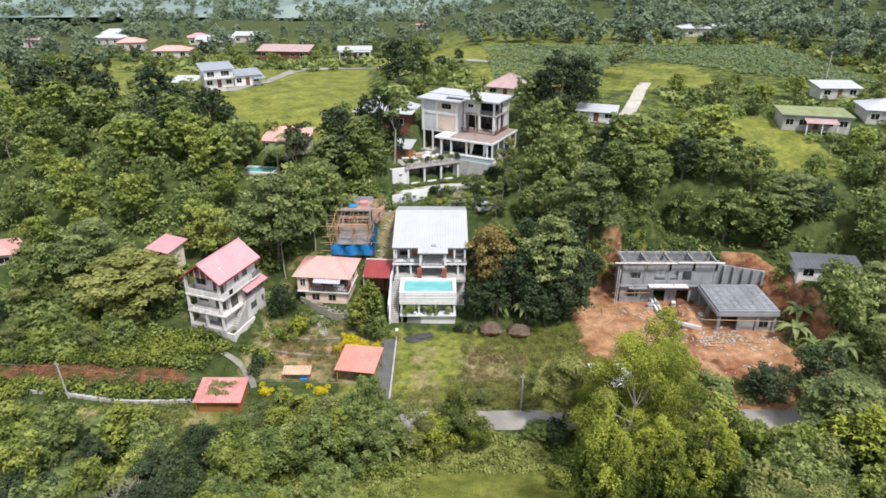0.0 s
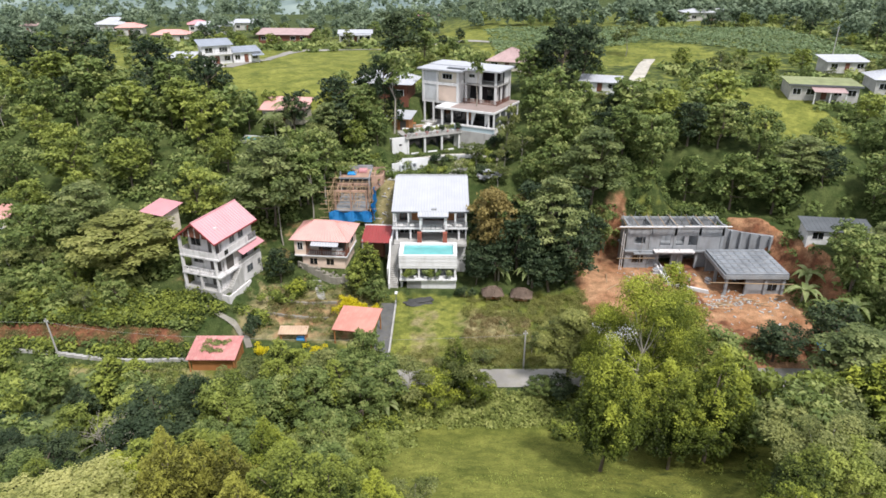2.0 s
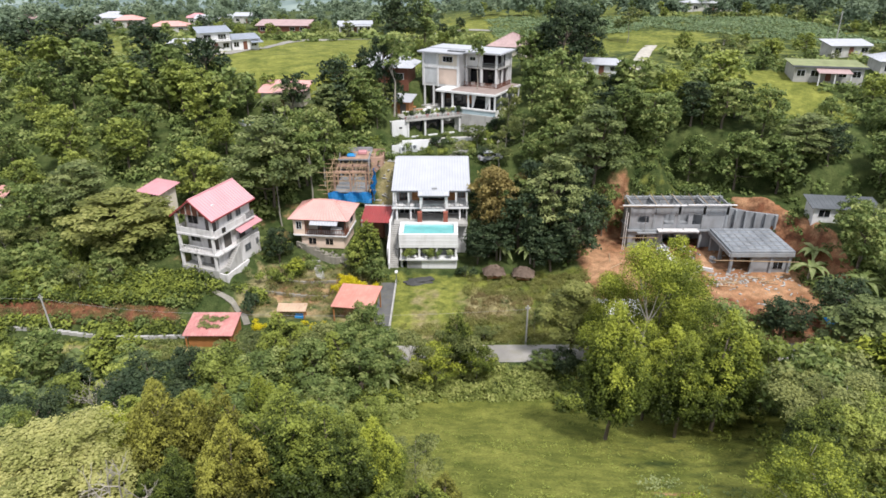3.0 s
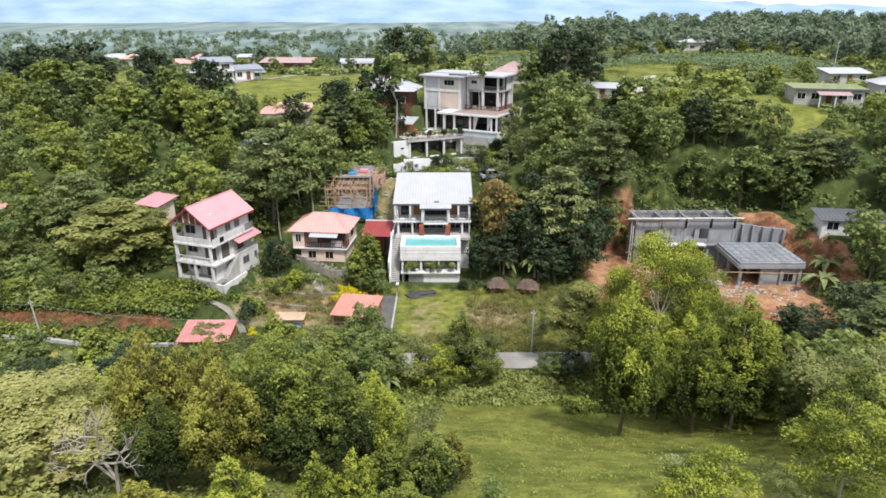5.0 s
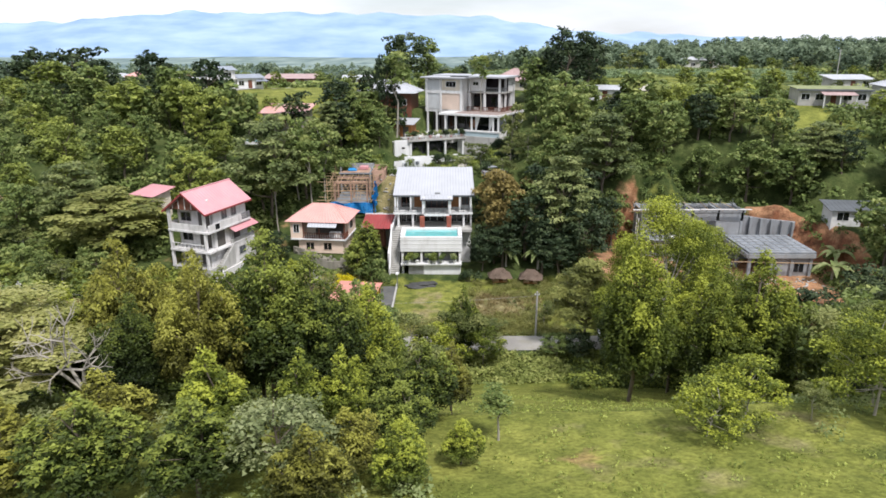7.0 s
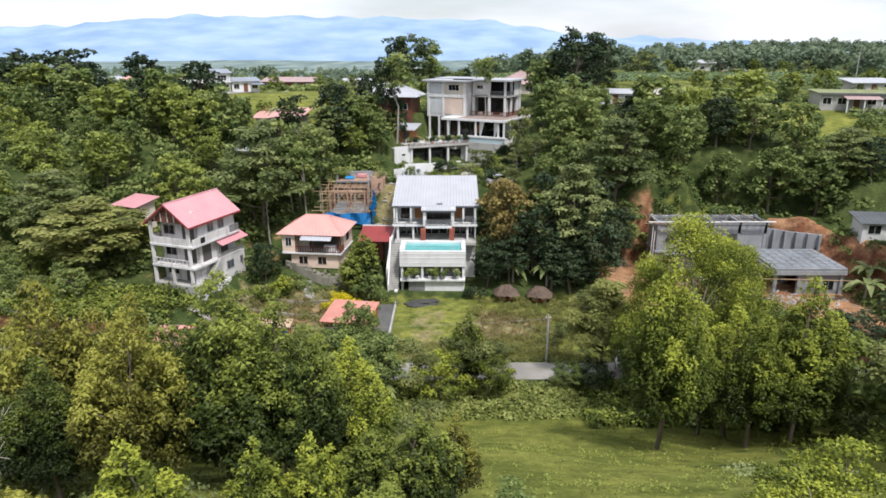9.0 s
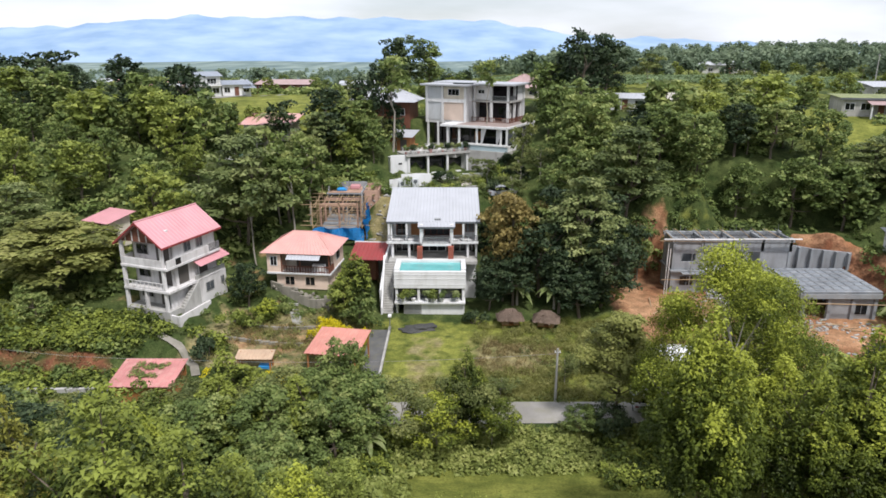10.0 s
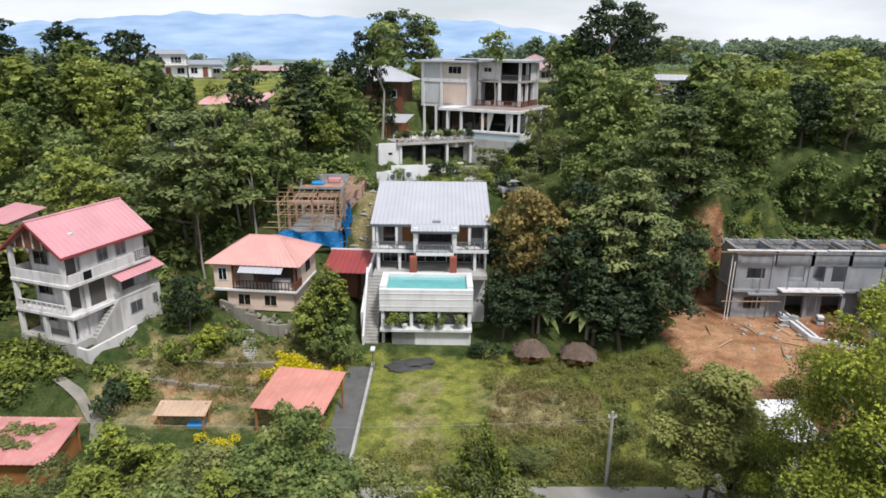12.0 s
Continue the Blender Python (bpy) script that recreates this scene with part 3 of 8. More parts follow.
def crown_shape(rng, kind):
    """Clumps of a crown for a tree about 10 m high."""
    P = []
    if kind in ("round", "dense"):
        n = 84 if kind == "round" else 92
        lobes = [(rng.uniform(0, 6.283), rng.uniform(0.75, 1.25)) for _ in range(5)]
        for i in range(n):
            a, f = rng.uniform(0, 6.283), (i + 0.5) / n
            z = 3.2 + 5.9 * f
            w = (3.5 if kind == "round" else 3.9) * math.sqrt(max(0.05, 1 - ((f - 0.42) / 0.66) ** 2))
            w *= 1 + 0.22 * sum(math.cos(a - b) ** 9 * k for b, k in lobes) - 0.1
            q = w * math.sqrt(rng.uniform(0.2, 1.0)) * rng.uniform(0.85, 1.1)
            P.append((q * math.cos(a), q * math.sin(a), z + rng.normal() * 0.45, rng.uniform(0.45, 0.98), 0.75))
    elif kind == "tier":
        for lev in range(6):
            z, w = 4.2 + lev * 1.0, (4.6, 5.0, 4.8, 4.0, 2.8, 1.4)[lev]
            n = int(5 + w * 1.6)
            for i in range(n):
                a = 6.283 * (i + rng.uniform(-0.4, 0.4)) / n
                q = w * rng.uniform(0.35, 1.0)
                P.append((q * math.cos(a), q * math.sin(a), z + rng.normal() * 0.22 - 0.03 * q, rng.uniform(0.9, 1.5), 0.28))
    elif kind == "tall":
        n = 6
        for i in range(n):
            a, q = i * 2.4 + rng.uniform(-0.3, 0.3), 2.2 * math.sqrt(i / n) * rng.uniform(0.9, 1.1)
            top = 9.8 - (0.7 * q + rng.uniform(0.2, 2.6)) * (i > 0)
            foot = 2.0 + rng.uniform(0.0, 1.6)
            z, wide = top, 0.08
            cx, cy = q * math.cos(a), q * math.sin(a)
            while z > foot:
                f = (top - z) / (top - foot)
                fat = 0.16 + 1.02 * math.sin(min(1.0, f * 1.25) * 1.9) * rng.uniform(0.8, 1.15)
                for k in range(2 + int(fat * 5)):
                    b = rng.uniform(0, 6.283)
                    r = rng.uniform(0.20, 0.36) + 0.10 * fat
                    out = (math.cos(b) * cx + math.sin(b) * cy) / max(q, 0.5)
                    # last value: bright shoot tips, then painted shade towards foot and inside
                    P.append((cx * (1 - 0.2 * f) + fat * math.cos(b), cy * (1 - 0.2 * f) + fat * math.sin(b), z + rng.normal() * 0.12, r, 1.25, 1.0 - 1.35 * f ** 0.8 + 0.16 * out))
                z -= rng.uniform(0.30, 0.46)
    elif kind == "clump":
        for i in range(46):
            a, q = i * 2.4, 3.1 * math.sqrt(rng.uniform(0.03, 1))
            top = 9.0 - 0.32 * q * q * rng.uniform(0.6, 1.3)
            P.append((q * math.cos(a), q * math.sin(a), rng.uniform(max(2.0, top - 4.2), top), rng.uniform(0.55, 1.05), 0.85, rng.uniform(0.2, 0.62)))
    elif kind == "airy":
        for i in range(34):
            f = (i + 0.5) / 34
            a, q = i * 2.4 + rng.uniform(-0.5, 0.5), 3.0 * math.sin(math.pi * (0.18 + 0.78 * f)) * rng.uniform(0.35, 1.0)
            # last value pales up the crown, painting light on its top
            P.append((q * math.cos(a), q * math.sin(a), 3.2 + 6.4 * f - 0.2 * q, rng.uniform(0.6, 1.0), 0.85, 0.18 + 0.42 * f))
    elif kind == "open":
        for i in range(15):
            a, q = rng.uniform(0, 6.283), 3.0 * math.sqrt(rng.uniform(0.05, 1))
            P.append((q * math.cos(a), q * math.sin(a), rng.uniform(5.0, 9.2) - q * 0.4, rng.uniform(0.8, 1.3), 0.6))
    elif kind == "slim":
        for i in range(9):
            a, q = rng.uniform(0, 6.283), rng.uniform(0.2, 1.3)
            P.append((q * math.cos(a), q * math.sin(a), 6.2 + 3.4 * i / 9, rng.uniform(0.7, 1.1), 0.7))
    return P


def build_tree(kind, leaf, seed, per, size, label, trunk_r=0.2, bark=None, up=0.35, wild=1.5, long=1.7, hang=0.0):
    rng = np.random.default_rng(seed)
    puffs = crown_shape(rng, kind)
    root = thing({"round": "broadleaf_tree", "dense": "dense_tree", "tier": "spreading_tree", "tall": "upright_tree", "open": "light_tree", "airy": "loose_tree", "slim": "slender_tree", "clump": "bushy_tree"}[kind], pose(0, -900, 0), label, "tree")
    bm = bmesh.new()
    limbs(bm, rng, puffs, -0.6, 8.2, trunk_r, (rng.normal() * 0.3, rng.normal() * 0.3), thin=max(2, len(puffs) // (24 if per > 170 else 12)))
    part("trunk", bm, bark or BARK, root)
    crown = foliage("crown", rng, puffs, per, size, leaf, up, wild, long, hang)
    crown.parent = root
    return root


STOCK = {}
FINE = {"close": (6.6, 0.31), "near": (2.5, 0.49), "mid": (1.1, 0.72), "far": (0.45, 1.15)}


def stock(key, shape, leaf, per, size, label, *a, **k):
    """Three different trees of a kind, each in fine, middle and coarse foliage."""
    for grade, (more, big) in FINE.items():
        STOCK[key, grade] = [build_tree(shape, leaf, 40 + 7 * i + len(STOCK) * 31, per * more, size * big, label, *a, **k) for i in range(3)]


stock("round", "round", "broad", 54, 0.42, "leafy green broadleaf tree on the slope", wild=1.0)
stock("dense", "dense", "dark", 54, 0.40, "dense dark green tree with a heavy crown", 0.26, wild=1.0)
stock("lime", "round", "lime", 54, 0.42, "bright yellow-green broadleaf tree", wild=1.0)
stock("tier", "tier", "tiered", 70, 0.38, "spreading tree with pale feathery tiers of leaves", 0.22, up=1.2, wild=0.8)
stock("feather", "tier", "pale", 70, 0.38, "wide tree with pale yellow-green feathery tiers", 0.22, up=1.2, wild=0.8)
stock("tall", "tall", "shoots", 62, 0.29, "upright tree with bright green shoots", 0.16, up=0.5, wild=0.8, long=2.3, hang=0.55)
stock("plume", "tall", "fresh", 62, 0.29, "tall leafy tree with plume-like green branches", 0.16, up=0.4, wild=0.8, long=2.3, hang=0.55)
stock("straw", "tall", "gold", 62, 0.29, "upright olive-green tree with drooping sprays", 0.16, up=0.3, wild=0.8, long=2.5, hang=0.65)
stock("open", "open", "olive", 90, 0.34, "open small tree with thin olive foliage", 0.12, BARK_PALE)
stock("slim", "slim", "broad", 80, 0.36, "slender tree with a long bare pale stem", 0.12, BARK_PALE)
stock("bronze", "dense", "brown", 100, 0.36, "round tree with bronze-brown foliage", 0.2)
stock("airy", "airy", "shoots", 210, 0.19, "tall loose tree with light green leaves and gaps", 0.14, BARK_PALE)
stock("young", "clump", "shoots", 60, 0.34, "small young tree with loose light green leaves", 0.10, BARK_PALE, hang=0.4, long=2.1)
stock("grey", "clump", "grey", 55, 0.36, "small silvery green tree", 0.12)
tree_count = 0
USED = set()


def place(master, m):
    """The master itself the first time, then copies of it."""
    if master.name not in USED:
        USED.add(master.name)
        master.matrix_basis = m
        return master
    ob = copy_thing(master, pose(0, 0, 0))
    ob.matrix_basis = m
    return ob




def tree(key, x, y, height, spread=None, z=None, turn=None):
    """A tree of the stock, its height and crown width in metres."""
    global tree_count
    tree_count += 1
    base = STOCK[key, "close" if height > 5 and (y < 38 or (y < 64 and 8 < x < 27)) else "near" if y < 70 and -30 < x < 28 else "mid" if y < 118 or height > 11.5 else "far"][tree_count % 3]
    wide = {"tier": 10.5, "feather": 10.5, "tall": 5.6, "plume": 5.6, "straw": 5.6, "slim": 3.6, "open": 7.2, "grey": 7.2, "young": 7.2, "airy": 6.6}.get(key, 8.6)
    s = height / 10.0
    w = (spread / wide) if spread else s
    gz = float(ground_z(x, y)) if z is None else z
    turn = (tree_count * 67.0) % 360 if turn is None else turn
    return place(base, pose(x, y, gz, 0, 0, turn) @ Matrix.Diagonal((w, w, s, 1)))


# ---- houses ----
def window(parent, x0, x1, y, z0, z1, frame_mat, glass=None, face=-1, bars=1, proud=0.06):
    """A framed window set in a wall that faces along y (face -1: towards -y)."""
    w = bx("window", frame_mat, parent, x0 - 0.08, x1 + 0.08, min(y, y + face * proud), max(y, y + face * proud), z0 - 0.08, z1 + 0.08, 0.01)
    g = y + face * (proud + 0.012)
    n = bars + 1
    for i in range(n):
        a, b = x0 + (x1 - x0) * i / n + 0.03, x0 + (x1 - x0) * (i + 1) / n - 0.03
        bx("pane", glass or GLASS_DARK, w, a, b, min(g, g - face * 0.02), max(g, g - face * 0.02), z0, z1, 0)
    return w


def side_window(parent, x, y0, y1, z0, z1, frame_mat, glass=None, face=1, proud=0.06):
    w = bx("window", frame_mat, parent, min(x, x + face * proud), max(x, x + face * proud), y0 - 0.08, y1 + 0.08, z0 - 0.08, z1 + 0.08, 0.01)
    g = x + face * (proud + 0.012)
    ym = (y0 + y1) / 2
    for a, b in ((y0, ym - 0.03), (ym + 0.03, y1)):
        bx("pane", glass or GLASS_DARK, w, min(g, g - face * 0.02), max(g, g - face * 0.02), a, b, z0, z1, 0)
    return w


def railing(parent, mat, a, b, z0, z1, posts=6, solid=False, name="railing"):
    """A balustrade from a to b (x, y): rails and balusters, or a solid parapet."""
    a, b = Vector((a[0], a[1], 0)), Vector((b[0], b[1], 0))
    bm = bmesh.new()
    d = (b - a)
    side = Vector((-d.y, d.x, 0)).normalized() * 0.05
    def bar(z_lo, z_hi, u0=0.0, u1=1.0):
        p, q = a.lerp(b, u0), a.lerp(b, u1)
        vs = [p - side, q - side, q + side, p + side]
        lo = [bm.verts.new((v.x, v.y, z_lo)) for v in vs]
        hi = [bm.verts.new((v.x, v.y, z_hi)) for v in vs]
        bm.faces.new(lo[::-1]), bm.faces.new(hi)
        for k in range(4):
            bm.faces.new((lo[k], lo[(k + 1) % 4], hi[(k + 1) % 4], hi[k]))
    if solid:
        bar(z0, z1 - 0.08)
        bar(z1 - 0.08, z1)
    else:
        bar(z1 - 0.07, z1)
        bar(z0 + 0.08, z0 + 0.13)
        for i in range(posts + 1):
            w = 0.05 / max(d.length, 0.1)
            u = min(max(i / posts, w), 1 - w)
            bar(z0, z1 - 0.07, u - w * 0.6, u + w * 0.6)
    return part(name, bm, mat, parent)


def pool_house():
    """White hillside house with a raised pool on its front terrace."""
    h = thing("house", pose(-2.2, 90.2, 0), "white two-storey house with pale ribbed roof and raised front pool", "house")
    X0, X1 = -4.4, 4.1
    bx("base_wall", WHITE, h, X0 + 3.2, X1, 0.0, 0.35, -2.2, -0.35)
    bx("side_wall", WHITE, h, X0, X0 + 0.3, 0.35, 6.0, -2.2, 1.55)
    bx("grille", CONCRETE, h, X0 + 1.0, X0 + 3.2, 0.08, 0.3, -2.2, -0.5)
    for i in range(7):
        bx("grille_bar", METAL, h, X0 + 1.1, X0 + 3.1, 0.02, 0.06, -1.9 + i * 0.2, -1.84 + i * 0.2, 0)
    bx("planter_slab", WHITE, h, X0 - 0.1, X1 + 0.1, -0.5, 1.2, -0.38, -0.12)
    for x in (X0 + 0.15, X0 + 2.85, X0 + 5.5, X1 - 0.15):
        bx("post", WHITE, h, x - 0.16, x + 0.16, 0.05, 0.4, -0.12, 1.55)
    bx("room_back", ROOM_SHADE, h, X0 + 0.3, X1 - 0.3, 2.6, 2.8, -0.12, 1.6)
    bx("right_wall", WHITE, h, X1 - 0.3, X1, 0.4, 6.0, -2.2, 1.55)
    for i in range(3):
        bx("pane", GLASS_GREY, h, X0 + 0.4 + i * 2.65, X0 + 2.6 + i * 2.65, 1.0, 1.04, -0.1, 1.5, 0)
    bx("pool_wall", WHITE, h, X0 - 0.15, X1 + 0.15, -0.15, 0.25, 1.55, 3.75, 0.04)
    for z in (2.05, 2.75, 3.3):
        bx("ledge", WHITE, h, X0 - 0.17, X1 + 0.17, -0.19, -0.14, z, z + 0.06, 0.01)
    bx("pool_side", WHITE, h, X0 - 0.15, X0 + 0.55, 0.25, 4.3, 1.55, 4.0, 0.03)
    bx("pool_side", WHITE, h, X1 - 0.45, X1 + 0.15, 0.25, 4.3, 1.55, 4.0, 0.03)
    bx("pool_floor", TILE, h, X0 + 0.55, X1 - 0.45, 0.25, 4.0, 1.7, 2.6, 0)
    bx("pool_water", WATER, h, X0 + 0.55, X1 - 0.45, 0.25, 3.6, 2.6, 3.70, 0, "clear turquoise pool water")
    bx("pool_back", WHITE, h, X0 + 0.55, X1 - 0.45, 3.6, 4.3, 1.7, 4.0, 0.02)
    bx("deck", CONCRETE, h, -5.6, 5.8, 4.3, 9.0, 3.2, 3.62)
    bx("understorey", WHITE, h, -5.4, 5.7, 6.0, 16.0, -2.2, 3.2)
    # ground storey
    bx("lower_wall", ROOM_SHADE, h, -5.3, 5.7, 8.6, 8.8, 3.6, 5.55)
    bx("lower_side", WHITE, h, -5.4, -5.2, 6.2, 16.0, 3.2, 8.3)
    bx("lower_side", WHITE, h, 5.6, 5.8, 6.2, 16.0, 3.2, 8.3)
    for x0, x1 in ((-4.9, -2.6), (-1.6, 1.7), (2.8, 5.2)):
        window(h, x0, x1, 8.6, 3.75, 5.3, WHITE, GLASS_DARK, bars=2)
    for x in (-1.55, 1.75 + 0.65):
        c = bx("column", BRICK_RED, h, x - 0.35, x + 0.35, 4.05, 4.7, 3.6, 5.6, 0.03, "column clad in red stone")
    for x in (-5.15, -3.0, 4.6):
        bx("column", WHITE, h, x - 0.14, x + 0.14, 5.9, 6.2, 3.6, 5.6)
    # upper storey
    for x0, x1, y0 in ((-5.9, -1.3, 5.6), (-1.3, 2.45, 4.6), (2.45, 5.95, 5.6)):
        bx("balcony_slab", WHITE, h, x0, x1, y0, 8.7, 5.55, 5.85)
        railing(h, METAL, (x0 + 0.06, y0 + 0.1), (x1 - 0.06, y0 + 0.1), 5.87, 6.7, 5)
    bx("upper_wall", WHITE, h, -5.2, 5.6, 8.7, 8.9, 5.85, 8.4)
    bx("wood_panel", WOOD, h, -2.9, -1.5, 8.62, 8.7, 5.9, 8.2, 0.01, "warm wooden door panel")
    bx("wood_panel", WOOD, h, 2.6, 4.1, 8.62, 8.7, 5.9, 8.2, 0.01, "warm wooden door panel")
    window(h, -1.1, 2.2, 8.7, 5.95, 8.2, BROWN, GLASS_DARK, bars=3)
    window(h, -4.8, -3.4, 8.7, 5.95, 7.9, BROWN, GLASS_DARK)
    window(h, 4.4, 5.4, 8.7, 6.4, 7.9, BROWN, GLASS_GREY)
    for x in (-1.35, 2.5):
        bx("column", WHITE, h, x - 0.22, x + 0.22, 4.75, 5.2, 5.85, 8.35)
    for x in (-5.6, -3.3, 4.0, 5.65):
        bx("column", WHITE, h, x - 0.13, x + 0.13, 5.9, 6.15, 5.85, 8.4)
    for y in (10.2, 13.0):
        side_window(h, 5.8, y, y + 1.2, 6.5, 7.7, BROWN)
        side_window(h, -5.4, y, y + 1.2, 6.5, 7.7, BROWN, face=-1)
    roof = ribbed("roof", GREY_ROOF, h, (-5.9, 5.9, 8.45), (6.2, 5.9, 8.45), (6.2, 16.4, 10.75), (-5.9, 16.4, 10.75), 0.42)
    ribbed("back_slope", GREY_ROOF, roof, (-5.9, 23.0, 8.9), (6.2, 23.0, 8.9), (6.2, 16.42, 10.75), (-5.9, 16.42, 10.75), 0.42)
    ribbed("porch_roof", GREY_ROOF, roof, (-1.8, 4.5, 8.13), (2.95, 4.5, 8.13), (2.95, 5.96, 8.45), (-1.8, 5.96, 8.45), 0.42)
    bx("fascia", DARK_ROOF, roof, -5.9, -1.8, 5.82, 5.88, 8.2, 8.42)
    bx("fascia", DARK_ROOF, roof, 2.95, 6.2, 5.82, 5.88, 8.2, 8.42)
    bx("fascia", DARK_ROOF, roof, -1.8, 2.95, 4.42, 4.48, 7.9, 8.1)
    bx("vent_cap", METAL, roof, 0.3, 1.1, 6.2, 6.6, 8.5, 8.8, 0.05)
    prism("gable_wall", WHITE, h, [(-5.4, 6.2, 8.3), (-5.4, 16.4, 10.6), (-5.4, 22.5, 8.3)], (0.2, 0, 0))
    prism("gable_wall", WHITE, h, [(5.6, 6.2, 8.3), (5.6, 16.4, 10.6), (5.6, 22.5, 8.3)], (0.2, 0, 0))
    bx("rear_wall", WHITE, h, -5.4, 5.8, 22.3, 22.5, 2.0, 8.6)
    # side stair
    n = 22
    for i in range(n):
        f = i / n
        bx("step", CONCRETE, h, -6.0, -4.75, -0.3 + 4.6 * f, -0.3 + 4.6 * (f + 1 / n) + 0.03, -2.2, -1.9 + 5.5 * f, 0.01)
    prism("stair_wall", WHITE, h, [(-6.2, -0.4, -2.3), (-6.2, 4.4, -2.3), (-6.2, 4.4, 4.4), (-6.2, -0.4, -0.9)], (0.2, 0, 0))
    return h


def red_house():
    """Three-storey white house with a red gable roof, turned to the slope."""
    h = thing("house", pose(-32.7, 87.9, 0, 0, 0, -20), "unfinished pale concrete house with faded red gable roof", "house")
    W, L = 2.8, 4.35
    z = (1.4, 3.85, 6.55, 9.25)
    # floors, walls, columns
    for k in (1, 2):
        bx("floor_slab", STAINED, h, -W - 0.2, W + 0.75, -L - 0.35, L, z[k] - 0.3, z[k], 0.03)
    bx("plinth", CONCRETE, h, -W - 0.2, W + 0.4, -L - 0.3, L, -0.6, z[0], 0.02)
    for k in range(3):
        bx("front_wall", STAINED, h, -W, W, -L + 1.5, -L + 1.7, z[k], z[k + 1] - 0.3)
        bx("rear_wall", CREAM, h, -W, W, L - 0.2, L, z[k], z[k + 1] - 0.3)
        bx("left_wall", CREAM, h, -W, -W + 0.2, -L + 1.5, L, z[k], z[k + 1] - 0.3)
        bx("right_wall", STAINED, h, W - 0.2, W, -L + (1.5 if k else 0.6), L, z[k], z[k + 1] - (0 if k == 2 else 0.3))
        # thin dark panel paints the shade inside an open doorway
        bx("doorway", ROOM_SHADE, h, 0.6, 2.4, -L + 1.44, -L + 1.5, z[k] + 0.02, z[k] + 2.15, 0, "open doorway, its inner shade painted as a dark panel")
        window(h, -2.2, -0.6, -L + 1.5, z[k] + 0.8, z[k] + 1.9, CONCRETE, GLASS_DARK)
    for x in (-W, 0.0, W):
        for k in range(3):
            if x or k == 0:
                bx("column", STAINED, h, x - 0.17, x + 0.17, -L - 0.25, -L + 0.1, z[k], z[k + 1] - 0.3 * (k < 2), 0.02)
    for k in (1, 2):
        railing(h, STAINED, (-W - 0.1, -L - 0.22), (W + 0.1, -L - 0.22), z[k], z[k] + 0.85, 10, solid=(k == 2), name="balcony_wall")
    railing(h, STAINED, (W + 0.65, -L - 0.2), (W + 0.65, L * 0.55), z[2], z[2] + 0.85, solid=True, name="balcony_wall")
    railing(h, METAL, (W + 0.65, L * 0.55), (W + 0.65, L - 0.1), z[2], z[2] + 0.95, 8)
    railing(h, CONCRETE, (-W - 0.1, -L - 0.22), (-W - 0.1, -L + 1.5), z[2], z[2] + 0.85, solid=True, name="balcony_wall")
    bx("gate", GLASS_DARK, h, W + 0.7, W + 0.74, -L + 1.2, -L + 2.0, z[2] + 0.05, z[2] + 0.75, 0)
    for y in (-0.9, 1.1):
        side_window(h, W, y, y + 1.0, z[2] + 0.9, z[2] + 2.2, CONCRETE, GLASS_GREY)
    bx("doorway", ROOM_SHADE, h, W, W + 0.03, -2.2, -0.6, z[1], z[1] + 2.1, 0)
    bx("doorway", ROOM_SHADE, h, W, W + 0.03, 1.2, 2.6, z[1], z[1] + 2.0, 0)
    # lean-to over the side terrace
    bx("terrace", STAINED, h, W, W + 0.75, -0.4, L + 0.6, -0.6, z[1] - 0.1, 0.03)
    railing(h, CONCRETE, (W + 0.65, -0.3), (W + 0.65, L + 0.5), z[1] - 0.1, z[1] + 0.55, solid=True, name="terrace_wall")
    side_window(h, W + 0.75, 1.2, 2.5, 2.0, 3.0, CONCRETE, GLASS_GREY)
    side_window(h, W + 0.75, 3.9, 4.4, 2.2, 3.0, CONCRETE, GLASS_GREY)
    ribbed("awning", RED_ROOF, h, (W + 1.5, -0.2, z[2] - 0.95), (W + 1.5, L + 0.7, z[2] - 0.95), (W + 0.2, L + 0.7, z[2] - 0.32), (W + 0.2, -0.2, z[2] - 0.32), 0.4)
    for y in (0.2, L):
        tube("awning_post", METAL, h, (W + 0.65, y, z[1]), (W + 0.65, y, z[2] - 0.6), 0.05)
    # stair down
    for i in range(10):
        bx("step", CONCRETE, h, W + 0.3, W + 1.15, -0.6 - 0.27 * i, -0.3 - 0.27 * i, -0.4, z[1] - 0.25 - 0.25 * i, 0.01)
    prism("stair_wall", CONCRETE, h, [(W + 1.15, -3.3, -0.4), (W + 1.15, -0.4, -0.4), (W + 1.15, -0.4, z[1] + 0.2), (W + 1.15, -3.3, 1.5)], (0.14, 0, 0))
    # roof
    e, r, o, lo = 9.0, 11.6, 3.45, 4.95
    roof = ribbed("roof", RED_ROOF, h, (o, -lo, e), (o, lo, e), (0, lo, r), (0, -lo, r), 0.5, 0.03)
    ribbed("roof_slope", RED_ROOF, roof, (-o, -lo, e), (-o, lo, e), (0, lo, r), (0, -lo, r), 0.5, 0.03)
    tube("ridge_cap", RED_ROOF, roof, (0, -lo, r + 0.02), (0, lo, r + 0.02), 0.1)
    for sx in (-1, 1):
        prism("bargeboard", MAROON, roof, [(0, -lo - 0.03, r), (sx * o, -lo - 0.03, e), (sx * o, -lo - 0.03, e - 0.25), (0, -lo - 0.03, r - 0.25)], (0, 0.06, 0))
        bx("fascia", MAROON, roof, sx * o - 0.04, sx * o + 0.04, -lo, lo, e - 0.22, e - 0.02, 0)
